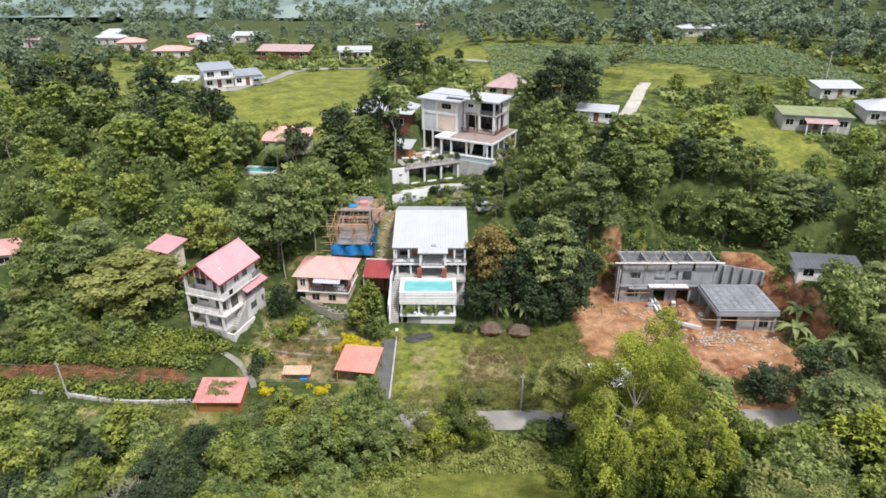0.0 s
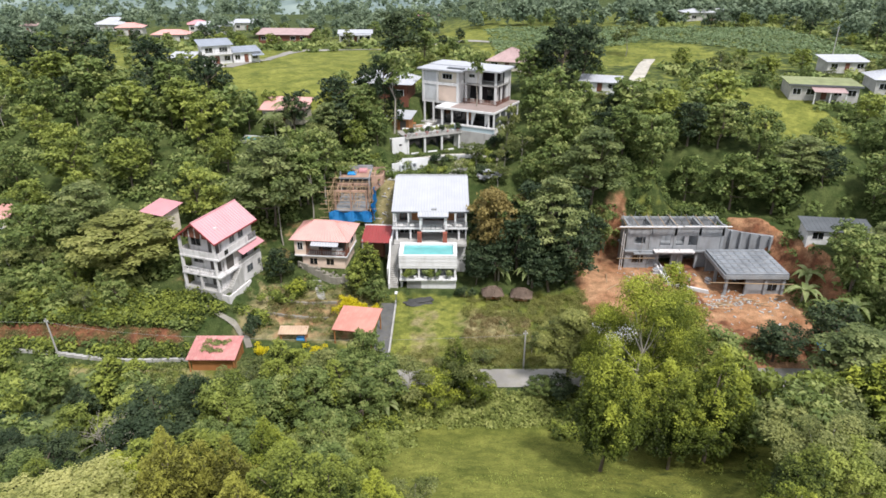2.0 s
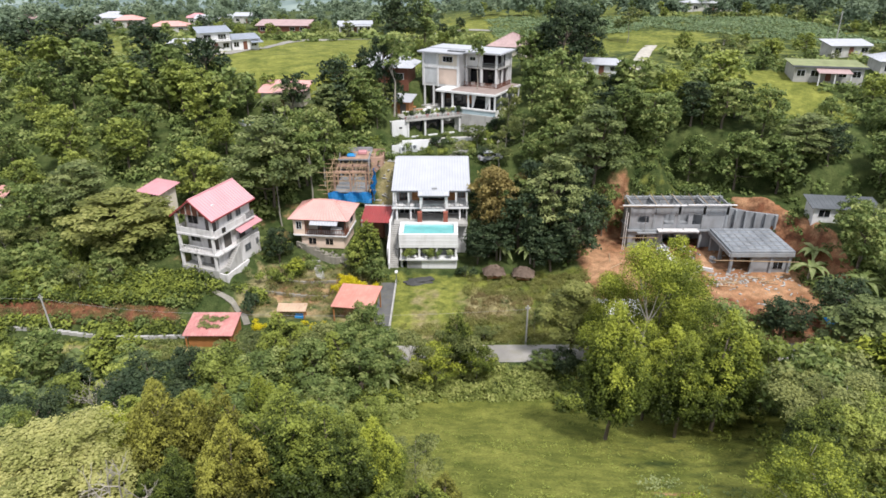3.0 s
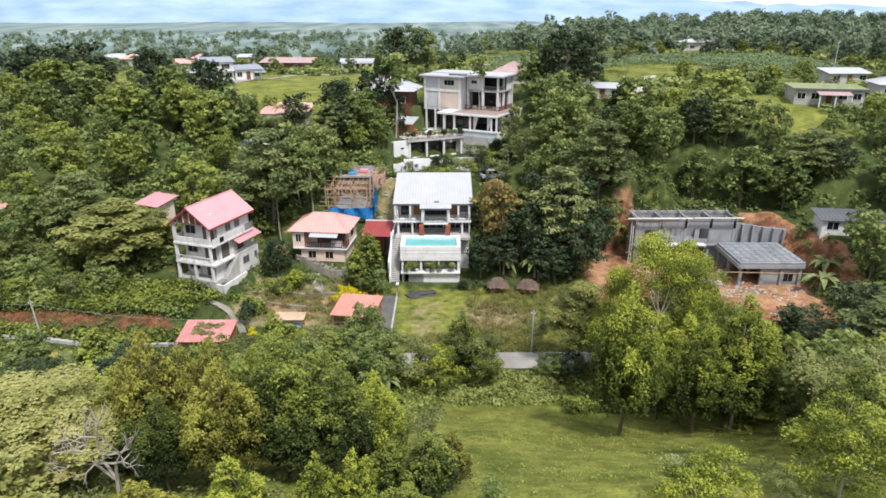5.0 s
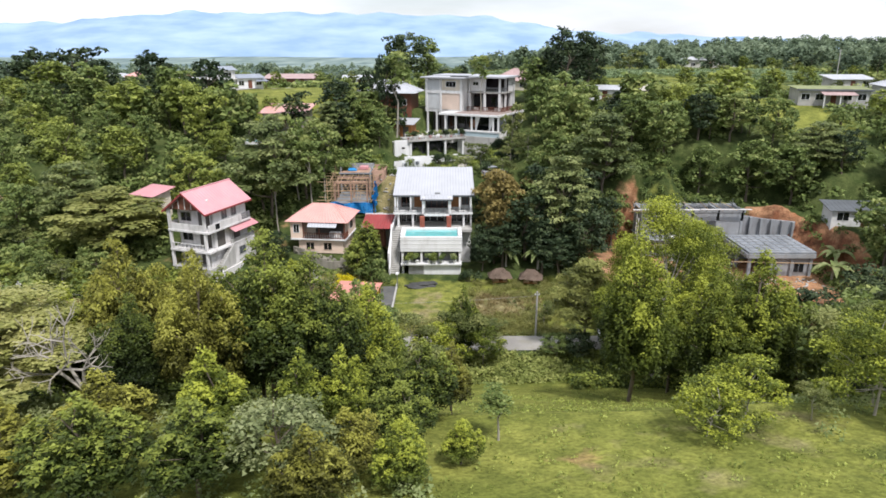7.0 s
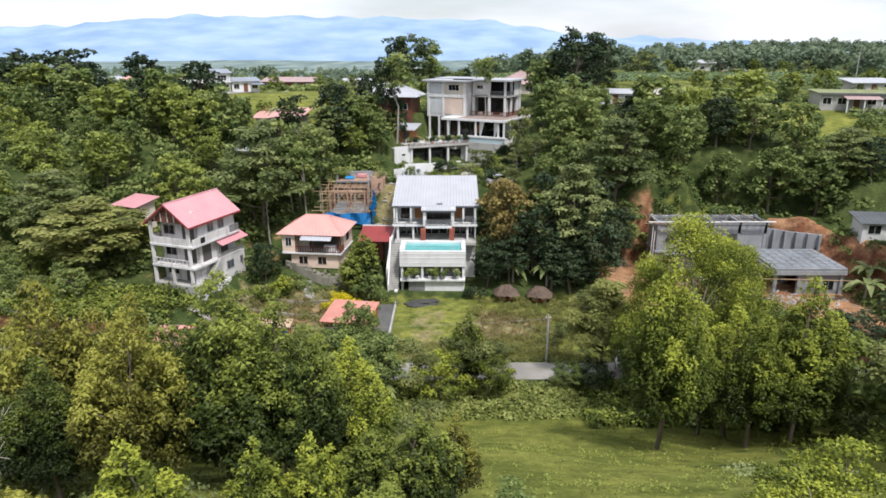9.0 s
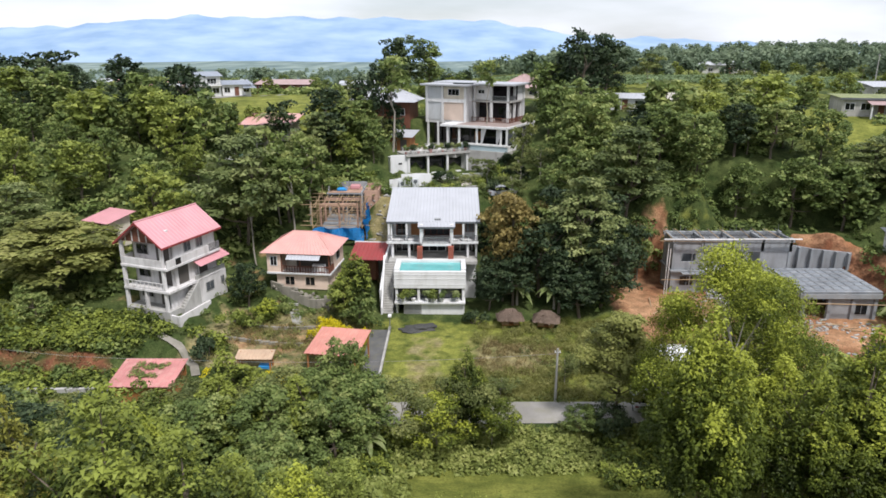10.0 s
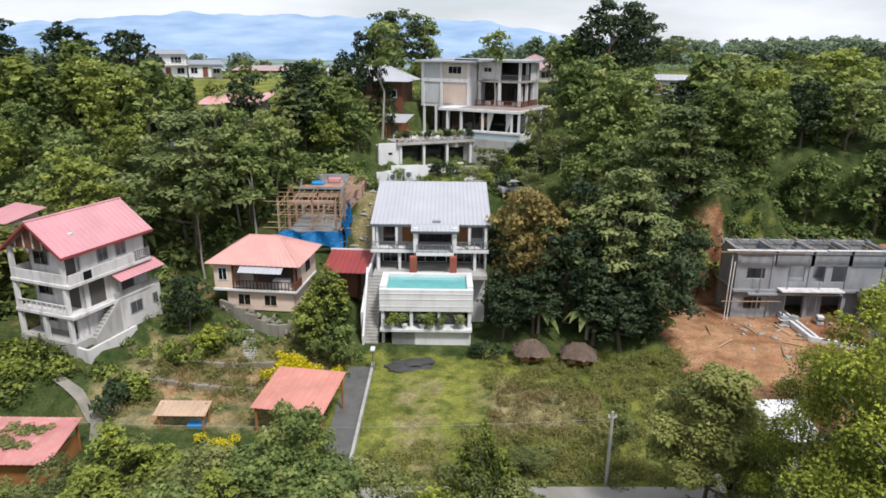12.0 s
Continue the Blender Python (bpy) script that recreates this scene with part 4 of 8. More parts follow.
    prism("gable", BROWN, h, [(-2.6, -L - 0.1, 9.25), (2.6, -L - 0.1, 9.25), (0, -L - 0.1, 11.3)], (0, 0.12, 0), "dark timber gable")
    for i in range(5):
        x = -2.0 + i
        bx("gable_slat", STAINED, h, x - 0.06, x + 0.06, -L - 0.16, -L - 0.1, 9.3, 9.3 + 1.9 * (1 - abs(x) / 2.6), 0)
    prism("rear_gable", CREAM, h, [(-W, L - 0.1, 9.25), (W, L - 0.1, 9.25), (0, L - 0.1, 11.4)], (0, 0.1, 0))
    bx("skylight", WHITE, roof, 1.5, 2.0, -2.6, -2.2, 10.0, 10.3, 0.02)
    # yard wall in front, not square to the house
    inv = h.matrix_world.inverted()
    a, b, c = (inv @ Vector(v) for v in ((-37.6, 85.6, 0), (-29.9, 81.9, 0), (-28.4, 87.4, 0)))
    for p, q in ((a, b), (b, c)):
        d = (q - p).normalized() * 0.2
        prism("yard_wall", STAINED, h, [(p.x, p.y, -0.8), (q.x, q.y, -0.8), (q.x, q.y, 1.0), (p.x, p.y, 1.1)], (-d.y * 1.3, d.x * 1.3, 0))
    return h


def pink_house():
    """Low peach house with a coral hipped roof, and a maroon lean-to beside a white wall."""
    h = thing("house", pose(-18.3, 94.9, 0.8, 0, 0, -6), "peach two-level house with coral hipped metal roof", "house")
    W, L = 4.0, 2.9
    bx("lower_wall", PEACH, h, -W + 1.0, W - 0.4, -L - 0.2, L, 0.0, 2.05, 0.03)
    bx("band", WHITE, h, -W - 0.1, W + 0.1, -L - 0.7, L, 2.05, 2.3, 0.03)
    bx("upper_back", PEACH, h, -W, W, -L + 1.2, L, 2.3, 4.9, 0.02)
    bx("corner_room", PEACH, h, -W, -W + 1.8, -L - 0.6, -L + 1.2, 2.3, 4.8, 0.02)
    window(h, -W + 0.5, -W + 1.3, -L - 0.6, 3.2, 4.3, WHITE)
    for x in (-1.9, 0.7):
        window(h, x, x + 1.2, -L - 0.2, 0.6, 1.6, PEACH)
    bx("shutter", CREAM, h, -W + 1.9, -W + 3.3, -L + 1.14, -L + 1.2, 2.4, 4.6, 0.01)
    # thin dark panel paints the shade at the back of the veranda
    bx("veranda_dark", ROOM_SHADE, h, -0.8, W - 0.4, -L + 1.13, -L + 1.2, 2.4, 4.6, 0)
    railing(h, BROWN, (-W + 1.8, -L - 0.6), (W, -L - 0.6), 2.3, 3.15, 18)
    railing(h, BROWN, (W, -L - 0.6), (W, -L + 1.2), 2.3, 3.15, 6)
    bx("bench", WHITE, h, 1.6, 3.2, -L - 0.2, -L + 0.5, 2.3, 3.2, 0.05)
    for x in (-W + 1.85, 0.2, W - 0.1):
        bx("post", BROWN, h, x - 0.08, x + 0.08, -L - 0.62, -L - 0.46, 2.3, 4.85)
    side_window(h, W, -0.5, 0.9, 3.2, 4.3, WHITE)
    e, r = 4.85, 6.75
    a, b, c, d = (-W - 0.6, -L - 1.1, e), (W + 0.6, -L - 1.1, e), (W + 0.6, L + 0.6, e), (-W - 0.6, L + 0.6, e)
    p, q = (-1.5, -0.2, r), (1.5, -0.2, r)
    roof = ribbed("roof", CORAL_ROOF, h, a, b, q, p, 0.5, 0.03)
    ribbed("hip", CORAL_ROOF, roof, b, c, q, q, 0.5, 0.03)
    ribbed("hip", CORAL_ROOF, roof, c, d, p, q, 0.5, 0.03)
    ribbed("hip", CORAL_ROOF, roof, d, a, p, p, 0.5, 0.03)
    for u, v in ((a, p), (b, q), (c, q), (d, p), (p, q)):
        tube("ridge_cap", CORAL_ROOF, roof, u, v, 0.07)
    ribbed("awning", GREY_ROOF, h, (-1.2, -L - 1.7, 4.3), (3.0, -L - 1.7, 4.3), (3.0, -L - 0.9, 4.75), (-1.2, -L - 0.9, 4.75), 0.4)
    s = thing("shed", pose(-9.6, 96.6, 0, 0, 0, -4), "maroon lean-to shed roof behind a tall white boundary wall", "shed")
    ribbed("roof", MAROON, s, (-3.3, -1.6, 3.6), (1.2, -1.6, 3.6), (1.2, 3.0, 4.6), (-3.3, 3.0, 4.6), 0.5)
    bx("ridge_trim", WHITE, s, -3.4, 1.3, 3.0, 3.15, 4.3, 4.75)
    bx("back_wall", CONCRETE, s, -3.3, 1.2, 2.8, 3.0, -0.5, 4.3)
    bx("tank", BROWN, s, -1.9, 0.0, 0.6, 1.8, 0.0, 3.2, 0.2)
    prism("boundary_wall", WHITE, s, [(1.3, -5.2, -2.5), (1.3, 3.2, -2.5), (1.3, 3.2, 4.7), (1.3, -1.6, 3.8), (1.3, -5.2, 0.9)], (0.22, 0, 0))
    for y in (-1.4, 2.6):
        bx("post", CONCRETE, s, -3.2, -3.0, y, y + 0.2, -0.8, 3.9)
    return h


def white_house():
    """Tall white house above the slope: closed block, open loggias, glazed terrace floor."""
    h = thing("house", pose(9.2, 126.3, 0, 0, 0, -28), "tall white modern house with open loggias and glazed lower floor", "house")
    # closed block over an open undercroft
    bx("block", WHITE, h, -17.6, -9.4, 4.2, 13.0, 16.6, 23.2, 0.03)
    for z0, z1, mat in ((17.15, 20.3, STONE_PANEL), (20.9, 23.0, CREAM)):
        bx("panel", PANEL_GREY, h, -17.25, -14.5, 4.12, 4.2, z0, z1, 0.01)
        bx("panel", mat, h, -13.9, -9.9, 4.10, 4.2, z0, z1, 0.01)
    for x in (-17.45, -14.2, -9.6):
        bx("pilaster", WHITE, h, x - 0.22, x + 0.22, 3.95, 4.25, 16.6, 23.2, 0.02)
    bx("string_course", WHITE, h, -17.7, -9.4, 3.98, 4.25, 20.3, 20.85, 0.02)
    window(h, -13.0, -10.8, 4.1, 21.6, 22.6, WHITE, GLASS_DARK, bars=2)
    roof = bx("roof", GREY_ROOF, h, -18.4, -8.3, 3.2, 13.8, 23.2, 23.5, 0.03)
    bx("parapet", GREY_ROOF, roof, -18.1, -8.6, 8.0, 13.6, 23.5, 23.7, 0.02)
    bx("skylight", GLASS_DARK, roof, -12.4, -8.8, 4.8, 5.9, 23.5, 23.72, 0.02)
    bx("undercroft_wall", ROOM_SHADE, h, -17.3, -9.0, 6.6, 6.8, 12.3, 16.6)
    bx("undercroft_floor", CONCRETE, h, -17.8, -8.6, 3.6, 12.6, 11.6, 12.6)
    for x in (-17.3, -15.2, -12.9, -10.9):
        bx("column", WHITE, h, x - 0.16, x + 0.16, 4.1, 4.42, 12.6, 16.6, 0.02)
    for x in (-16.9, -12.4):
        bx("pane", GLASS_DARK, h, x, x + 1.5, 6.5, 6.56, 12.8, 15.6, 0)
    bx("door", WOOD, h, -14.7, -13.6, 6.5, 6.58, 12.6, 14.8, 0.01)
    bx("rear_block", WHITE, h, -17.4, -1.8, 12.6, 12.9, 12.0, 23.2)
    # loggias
    # near-black back wall paints the shade deep in the loggias
    bx("rear_wall", LOGGIA_SHADE, h, -9.4, -2.0, 9.6, 9.9, 16.95, 23.2)
    bx("loggia_wall", WHITE, h, -9.0, -5.6, 6.6, 6.8, 20.75, 23.25)
    window(h, -8.2, -7.0, 6.6, 21.9, 22.5, WHITE, GLASS_DARK)
    bx("loggia_floor", CONCRETE, h, -9.4, -1.9, 6.4, 12.3, 20.35, 20.65)
    for x, y in ((-8.9, 6.6), (-5.6, 6.6), (-2.4, 6.6), (-2.4, 9.5), (-2.4, 12.0)):
        bx("column", WHITE, h, x - 0.2, x + 0.2, y - 0.2, y + 0.2, 16.95, 23.3, 0.02)
    bx("loggia_roof", GREY_ROOF, h, -8.7, -1.1, 5.5, 13.4, 23.32, 23.66, 0.03)
    railing(h, METAL, (-5.4, 6.5), (-2.2, 6.5), 20.65, 21.5, 10)
    railing(h, METAL, (-2.1, 6.5), (-2.1, 12.0), 20.65, 21.5, 12)
    railing(h, BROWN, (-9.0, 5.5), (-1.6, 5.5), 16.95, 17.8, 24)
    railing(h, BROWN, (-1.6, 5.5), (-1.6, 12.0), 16.95, 17.8, 18)
    for x in (-8.4, -4.6):
        bx("door", GLASS_DARK, h, x - 0.9, x + 0.9, 9.48, 9.6, 16.97, 19.4, 0.02)
    for x in (-7.2, -3.2):
        bx("curtain", STAINED, h, x - 0.25, x + 0.25, 9.4, 9.5, 17.0, 19.8, 0.04)
    bx("side_wall", WHITE, h, -2.2, -2.0, 9.9, 12.4, 20.65, 23.2)
    for x, w in ((-8.2, 0.9), (-6.4, 1.2), (-3.6, 0.8)):
        bx("terrace_box", CONCRETE, h, x, x + w, 6.9, 7.5, 16.95, 17.5, 0.04)
    # terrace over the glazed floor
    bx("terrace_slab", WHITE, h, -12.4, 0.5, -0.2, 12.5, 16.5, 16.92, 0.04)
    bx("terrace_tiles", FLOOR_TILE, h, -9.3, 0.3, 0.1, 12.4, 16.92, 16.95, 0)
    bx("glazed_rear", GLASS_DARK, h, -13.0, -0.3, 4.6, 4.8, 12.4, 16.5)
    bx("sideboard", WOOD, h, -7.6, -6.0, 4.0, 4.5, 13.9, 15.4, 0.03)
    for x in (-4.8, -1.9):
        prism("curtain", WHITE, h, [(x, 0.7, 13.9), (x + 0.3, 0.7, 13.9), (x + 1.0, 0.7, 16.4), (x, 0.7, 16.4)], (0, 0.06, 0))
    for x in (-11.0, -8.7, -5.3, -0.8, 0.3):
        bx("column", WHITE, h, x - 0.15, x + 0.15, 0.0, 0.3, 12.9, 16.5, 0.02)
    for y in (3.0, 6.0, 9.0, 12.0):
        bx("column", WHITE, h, 0.1, 0.4, y - 0.14, y + 0.14, 13.5, 16.5, 0.02)
    bx("side_glass", GLASS_GREY, h, 0.2, 0.24, 0.5, 11.8, 13.9, 16.4, 0)
    bx("ledge", WHITE, h, -8.9, 0.6, -0.25, 0.35, 13.6, 13.9, 0.02)
    bx("glass_band", GLASS_BLUE, h, -8.8, 0.5, -0.12, 0.2, 12.75, 13.6, 0.02, "pale blue glazed band")
    bx("lower_wall", WHITE, h, 0.1, 0.4, 0.3, 12.0, 12.6, 13.6, 0.02)
    bx("footing", CONCRETE, h, -8.4, 0.5, -0.3, 12.3, 8.0, 12.75, 0.03)
    bx("front_deck", CONCRETE, h, -14.0, -8.0, -2.6, 4.0, 11.6, 12.55, 0.03)
    return h


def garage():
    g = thing("garage", pose(-2.4, 126.8, 9.3, 0, 0, 24), "low concrete garage with three open bays under a terrace", "garage")
    bx("roof_slab", CONCRETE, g, -5.6, 6.2, -0.5, 4.5, 2.95, 3.3, 0.04)
    # dark wall close behind the bays paints their inner shade
    bx("rear_wall", ROOM_SHADE, g, -5.4, 6.0, 1.6, 1.8, -0.6, 2.95)
    bx("side_wall", WHITE, g, -8.2, -5.0, 0.0, 0.3, -0.8, 3.3, 0.03)
    bx("side_wall", WHITE, g, -8.2, -7.9, 0.3, 5.0, -0.8, 3.0, 0.03)
    bx("side_wall", WHITE, g, 5.7, 6.0, 0.0, 1.6, -0.8, 2.95, 0.03)
    for x in (-5.0, -1.5, 2.1, 5.8):
        bx("post", WHITE, g, x - 0.18, x + 0.18, -0.2, 0.25, -0.8, 2.95, 0.02)
    for x in (-4.8, -1.3, 2.3):
        bx("gate", GLASS_DARK, g, x, x + 3.2, 1.0, 1.06, -0.4, 2.6, 0)
        bx("kerb", WHITE, g, x + 0.3, x + 2.2, -0.6, -0.2, -0.6, 0.1, 0.03)
    railing(g, CONCRETE, (-5.5, -0.4), (6.1, -0.4), 3.3, 3.75, 22)
    bx("porthole", GLASS_DARK, g, -6.8, -6.2, -0.03, 0.0, 1.7, 2.0, 0)
    k = thing("kiosk", pose(-8.6, 132.2, 12.35, 0, 0, -14), "small wooden kiosk with a pale sheet roof on the terrace", "kiosk")
    bx("wall", WOOD, k, -2.0, 2.0, -1.5, 1.5, -0.8, 2.5, 0.02)
    bx("doorway", ROOM_SHADE, k, 0.2, 1.4, -1.54, -1.5, 0.0, 2.0, 0)
    ribbed("roof", GREY_ROOF, k, (-2.7, -2.3, 2.5), (2.7, -2.3, 2.5), (2.7, 2.1, 3.3), (-2.7, 2.1, 3.3), 0.4, 0.03)
    for i, (x, y, w) in enumerate(((-3.4, 130.5, 1.6), (-2.0, 131.3, 1.0), (-5.6, 129.4, 1.0))):
        b = thing("boulder", pose(x, y, 12.4, 0, 0, i * 40), "pale rounded garden boulder on the terrace", "boulder", "terrace boulders")
        bm = bmesh.new()
        bmesh.ops.create_icosphere(bm, subdivisions=2, radius=w * 0.6)
        for v in bm.verts:
            v.co *= 1 + 0.25 * noise.noise(v.co * 1.7 + Vector((i * 5, 0, 0)))
            v.co.z *= 0.75
        part("stone", bm, WHITE, b, m=pose(0, 0, w * 0.3))
    return g


def scaffold_house():
    s = thing("building_frame", pose(-15.6, 104.6, 1.2), "half-built concrete house wrapped in bamboo scaffolding", "building")
    W, L, Z = 2.6, 11.0, 7.6
    for y in (0.2, 3.8, 7.4, L):
        for x in (-W, 0, W):
            bx("column", RAW_CONCRETE if y > 5 else PLYWOOD, s, x - 0.12, x + 0.12, y - 0.12, y + 0.12, -1.5, Z + (1.0 if y > 5 else 0.0), 0.02)
    bx("floor_slab", RAW_CONCRETE, s, -W - 0.2, W + 0.2, 0.0, L + 0.2, 3.9, 4.1)
    bx("deck", RAW_CONCRETE, s, -W - 0.2, W + 0.2, 6.2, L + 0.2, 7.6, 7.8)
    bx("block_wall", BLOCK, s, -W, W, L, L + 0.2, 0.5, 8.6)
    bx("block_wall", BLOCK, s, W - 0.1, W + 0.1, 5.0, L, 4.1, 8.2)
    bx("block_wall", BLOCK, s, -W - 0.1, -W + 0.1, 7.0, L, 4.1, 8.2)
    for y in (0.2, 3.8):
        bx("beam", PLYWOOD, s, -W, W, y - 0.12, y + 0.12, 7.2, 7.6)
    bx("plywood_wall", PLYWOOD, s, W + 0.3, W + 2.4, 6.0, 6.2, 2.0, 8.2, 0.02)
    bx("plywood_wall", PLYWOOD, s, W + 0.3, W + 2.4, 9.8, 10.0, 2.0, 8.6, 0.02)
    bx("plywood_wall", PLYWOOD, s, W + 2.3, W + 2.5, 6.0, 10.0, 2.0, 8.4, 0.02)
    bx("deck_boards", PLYWOOD, s, -W, W + 2.4, 6.3, 10.8, 7.82, 7.9, 0.01)
    bx("crate", RED_ROOF, s, 0.4, 1.9, 8.6, 9.8, 7.9, 8.5, 0.1)
    bx("tank", TARP, s, -1.4, 0.1, 7.2, 8.4, 7.9, 8.3, 0.1)
    rng = np.random.default_rng(8)
    for i in range(8):
        y = -0.9 + i * 1.55
        for x in (-W - 0.8, W + 0.8):
            tube("pole", BAMBOO, s, (x + rng.normal() * 0.1, y, -2.0), (x + rng.normal() * 0.15, y + rng.normal() * 0.1, 8.3 + rng.normal() * 0.6), 0.05, 0.04, 6)
    for k in range(5):
        z = 1.6 + k * 1.5
        for x in (-W - 0.8, W + 0.8):
            tube("rail_pole", BAMBOO, s, (x, -1.6, z + rng.normal() * 0.1), (x, L + 0.6, z + rng.normal() * 0.2), 0.045, 0.04, 6)
        for j in range(5):
            y = -0.9 + j * 2.4
            tube("cross_pole", BAMBOO, s, (-W - 2.2 + rng.normal() * 0.5, y, z + 0.1), (W + 1.3 + rng.normal() * 0.4, y + rng.normal() * 0.3, z + 0.1), 0.045, 0.04, 6)
    for i in range(14):
        tube("brace", BAMBOO, s, (rng.uniform(-W, W), rng.uniform(-0.8, 5), rng.uniform(4.4, 6)), (rng.uniform(-W, W), rng.uniform(-0.8, 5), rng.uniform(6, 8.2)), 0.04, 0.03, 5)
    for i in range(9):
        x = -W - 0.6 + i * (2 * W + 1.2) / 8
        tube("rafter_pole", BAMBOO, s, (x, -0.8, 7.2 + rng.normal() * 0.15), (x + rng.normal() * 0.3, 5.5, 7.7 + rng.normal() * 0.2), 0.045, 0.04, 6)
    # tarpaulin hung along the front and one flank
    bm = bmesh.new()
    def sheet(p, q, z0, z1, n=14, m=5, bulge=0.25, slope=0.0):
        p, q = Vector(p), Vector(q)
        nrm = Vector((q.y - p.y, p.x - q.x, 0)).normalized()
        grid = []
        for j in range(m + 1):
            row = []
            for i in range(n + 1):
                u, v = i / n, j / m
                pt = p.lerp(q, u)
                pt = pt + nrm * (bulge * math.sin(u * 17 + v * 2) * (0.4 + 0.6 * v) + 0.3 * (1 - v) ** 2)
                row.append(bm.verts.new((pt.x, pt.y, z0 + (z1 - z0) * v + 0.12 * math.sin(u * 11) + slope * u)))
            grid.append(row)
        for j in range(m):
            for i in range(n):
                bm.faces.new((grid[j][i], grid[j][i + 1], grid[j + 1][i + 1], grid[j + 1][i]))
    sheet((-W - 0.9, -1.3, 0), (W + 1.0, -1.3, 0), 2.7, 4.4, bulge=0.4)
    sheet((W + 1.05, -1.3, 0), (W + 1.05, 4.5, 0), 2.7, 4.8, bulge=0.35, slope=2.2)
    bmesh.ops.solidify(bm, geom=bm.faces[:], thickness=0.03)
    t = part("tarpaulin", bm, TARP)
    t.matrix_world = s.matrix_world.copy()
    tagged(t, "wrinkled blue tarpaulin hung on bamboo scaffolding", "tarpaulin")
    return s


def site_building():
    """Raw concrete house under construction on the red cutting."""
    s = thing("building_frame", pose(36.0, 96.0, -1.0), "raw grey concrete house under construction on red soil", "building")
    # rear wing, two floors
    for i, x in enumerate((-7.0, -3.4, 0.4, 4.2, 7.8)):
        for y in (0.0, 3.6):
            bx("column", RAW_CONCRETE, s, x - 0.2, x + 0.2, y - 0.2, y + 0.2, -0.5, 7.4, 0.02)
    bx("floor_slab", RAW_CONCRETE, s, -7.4, 8.2, -0.6, 4.0, 2.9, 3.15)
    bx("beam", RAW_CONCRETE, s, -7.4, 8.2, -0.3, 0.1, 6.85, 7.3, 0.02)
    bx("beam", RAW_CONCRETE, s, -7.4, 8.2, 3.4, 3.8, 6.85, 7.3, 0.02)
    for x in (-7.0, -3.4, 0.4, 4.2, 7.8):
        bx("cross_beam", RAW_CONCRETE, s, x - 0.15, x + 0.15, -0.3, 3.8, 6.9, 7.25, 0.02)
    bx("block_wall", BLOCK, s, -6.8, 8.0, 3.5, 3.7, -0.5, 7.0)
    for x0, x1 in ((-3.2, -1.9), (-0.2, 0.2), (1.9, 2.6), (4.3, 8.0)):
        bx("block_wall", BLOCK, s, x0, x1, -0.1, 0.1, 3.15, 5.6)
    bx("sill_wall", BLOCK, s, -3.2, 8.0, -0.08, 0.08, 3.15, 3.9)
    bx("lintel", RAW_CONCRETE, s, -3.4, 8.0, -0.2, 0.14, 5.6, 6.85, 0.02)
    for z0, z1 in ((3.15, 4.2), (5.3, 6.85)):
        bx("block_wall", BLOCK, s, -6.8, -3.6, -0.1, 0.1, z0, z1)
    for x0, x1 in ((-6.8, -6.0), (-4.2, -3.6)):
        bx("block_wall", BLOCK, s, x0, x1, -0.1, 0.1, 4.2, 5.3)
    bx("partition", BLOCK, s, -3.5, -3.3, 0.2, 3.5, 3.15, 6.8)
    bx("partition", BLOCK, s, 4.1, 4.3, 0.2, 3.5, 3.15, 6.8)
    bx("canopy_slab", STAINED, s, -2.9, 3.4, -1.5, -0.3, 3.2, 3.36, 0.02)
    for k in range(9):
        tube("rebar", METAL, s, (-7.1 + 1.86 * k, 3.6, 7.2), (-7.1 + 1.86 * k + 0.08 * math.sin(k * 2.3), 3.6, 8.0 + 0.25 * math.sin(k * 1.7)), 0.025, 0.02, 5)
    bx("block_wall", BLOCK, s, -7.1, -6.9, 0.2, 3.5, -0.5, 6.9)
    bx("block_wall", BLOCK, s, -6.8, -3.6, -0.1, 0.1, -0.5, 2.9)
    window(s, -6.0, -4.2, -0.1, 1.0, 2.2, RAW_CONCRETE)
    for i in range(3):
        bx("block_wall", BLOCK, s, -3.2 + i * 3.8, -1.6 + i * 3.8, 0.2, 0.4, -0.5, 2.9)
    for i in range(16):
        tube("roof_pole", METAL if i % 2 else BAMBOO, s, (-7.6 + i * 1.0, -1.2, 7.42), (-7.4 + i * 1.0 + 0.4 * math.sin(i * 2.1), 4.2, 7.46), 0.05, 0.05, 5)
    bx("edge_board", STAINED, s, -8.8, 1.0, -1.35, -1.05, 7.48, 7.56, 0.01)
    bx("edge_board", STAINED, s, 1.2, 8.6, -1.25, -0.95, 7.5, 7.58, 0.01)
    bx("sill", RAW_CONCRETE, s, -6.0, 3.5, -1.0, -0.2, 2.7, 2.9)
    # retaining wall to the right
    prism("retaining_wall", BLOCK, s, [(8.0, 2.6, -0.5), (16.2, 0.6, -0.5), (16.2, 0.6, 5.2), (12.0, 1.6, 5.4), (8.0, 2.6, 5.9)], (0.05, 0.3, 0))
    for i in range(6):
        f = i / 5
        bx("buttress", RAW_CONCRETE, s, 8.6 + 7.2 * f - 0.15, 8.6 + 7.2 * f + 0.15, 2.0 - 1.75 * f, 2.5 - 1.75 * f, -0.5, 5.7 - 0.5 * f, 0.02)
    # right wing with slab roof
    r = bx("roof_slab", SLAB, s, 5.2, 14.4, -9.4, -0.8, 3.35, 3.6, 0.03)
    for i in range(8):
        bx("rebar_strip", METAL, r, 5.8 + i * 1.1, 5.86 + i * 1.1, -9.2, -1.0, 3.6, 3.66, 0)
    for i in range(6):
        bx("form_board", BLOCK, r, 5.4, 14.2, -9.0 + i * 1.45, -8.9 + i * 1.45, 3.6, 3.7, 0)
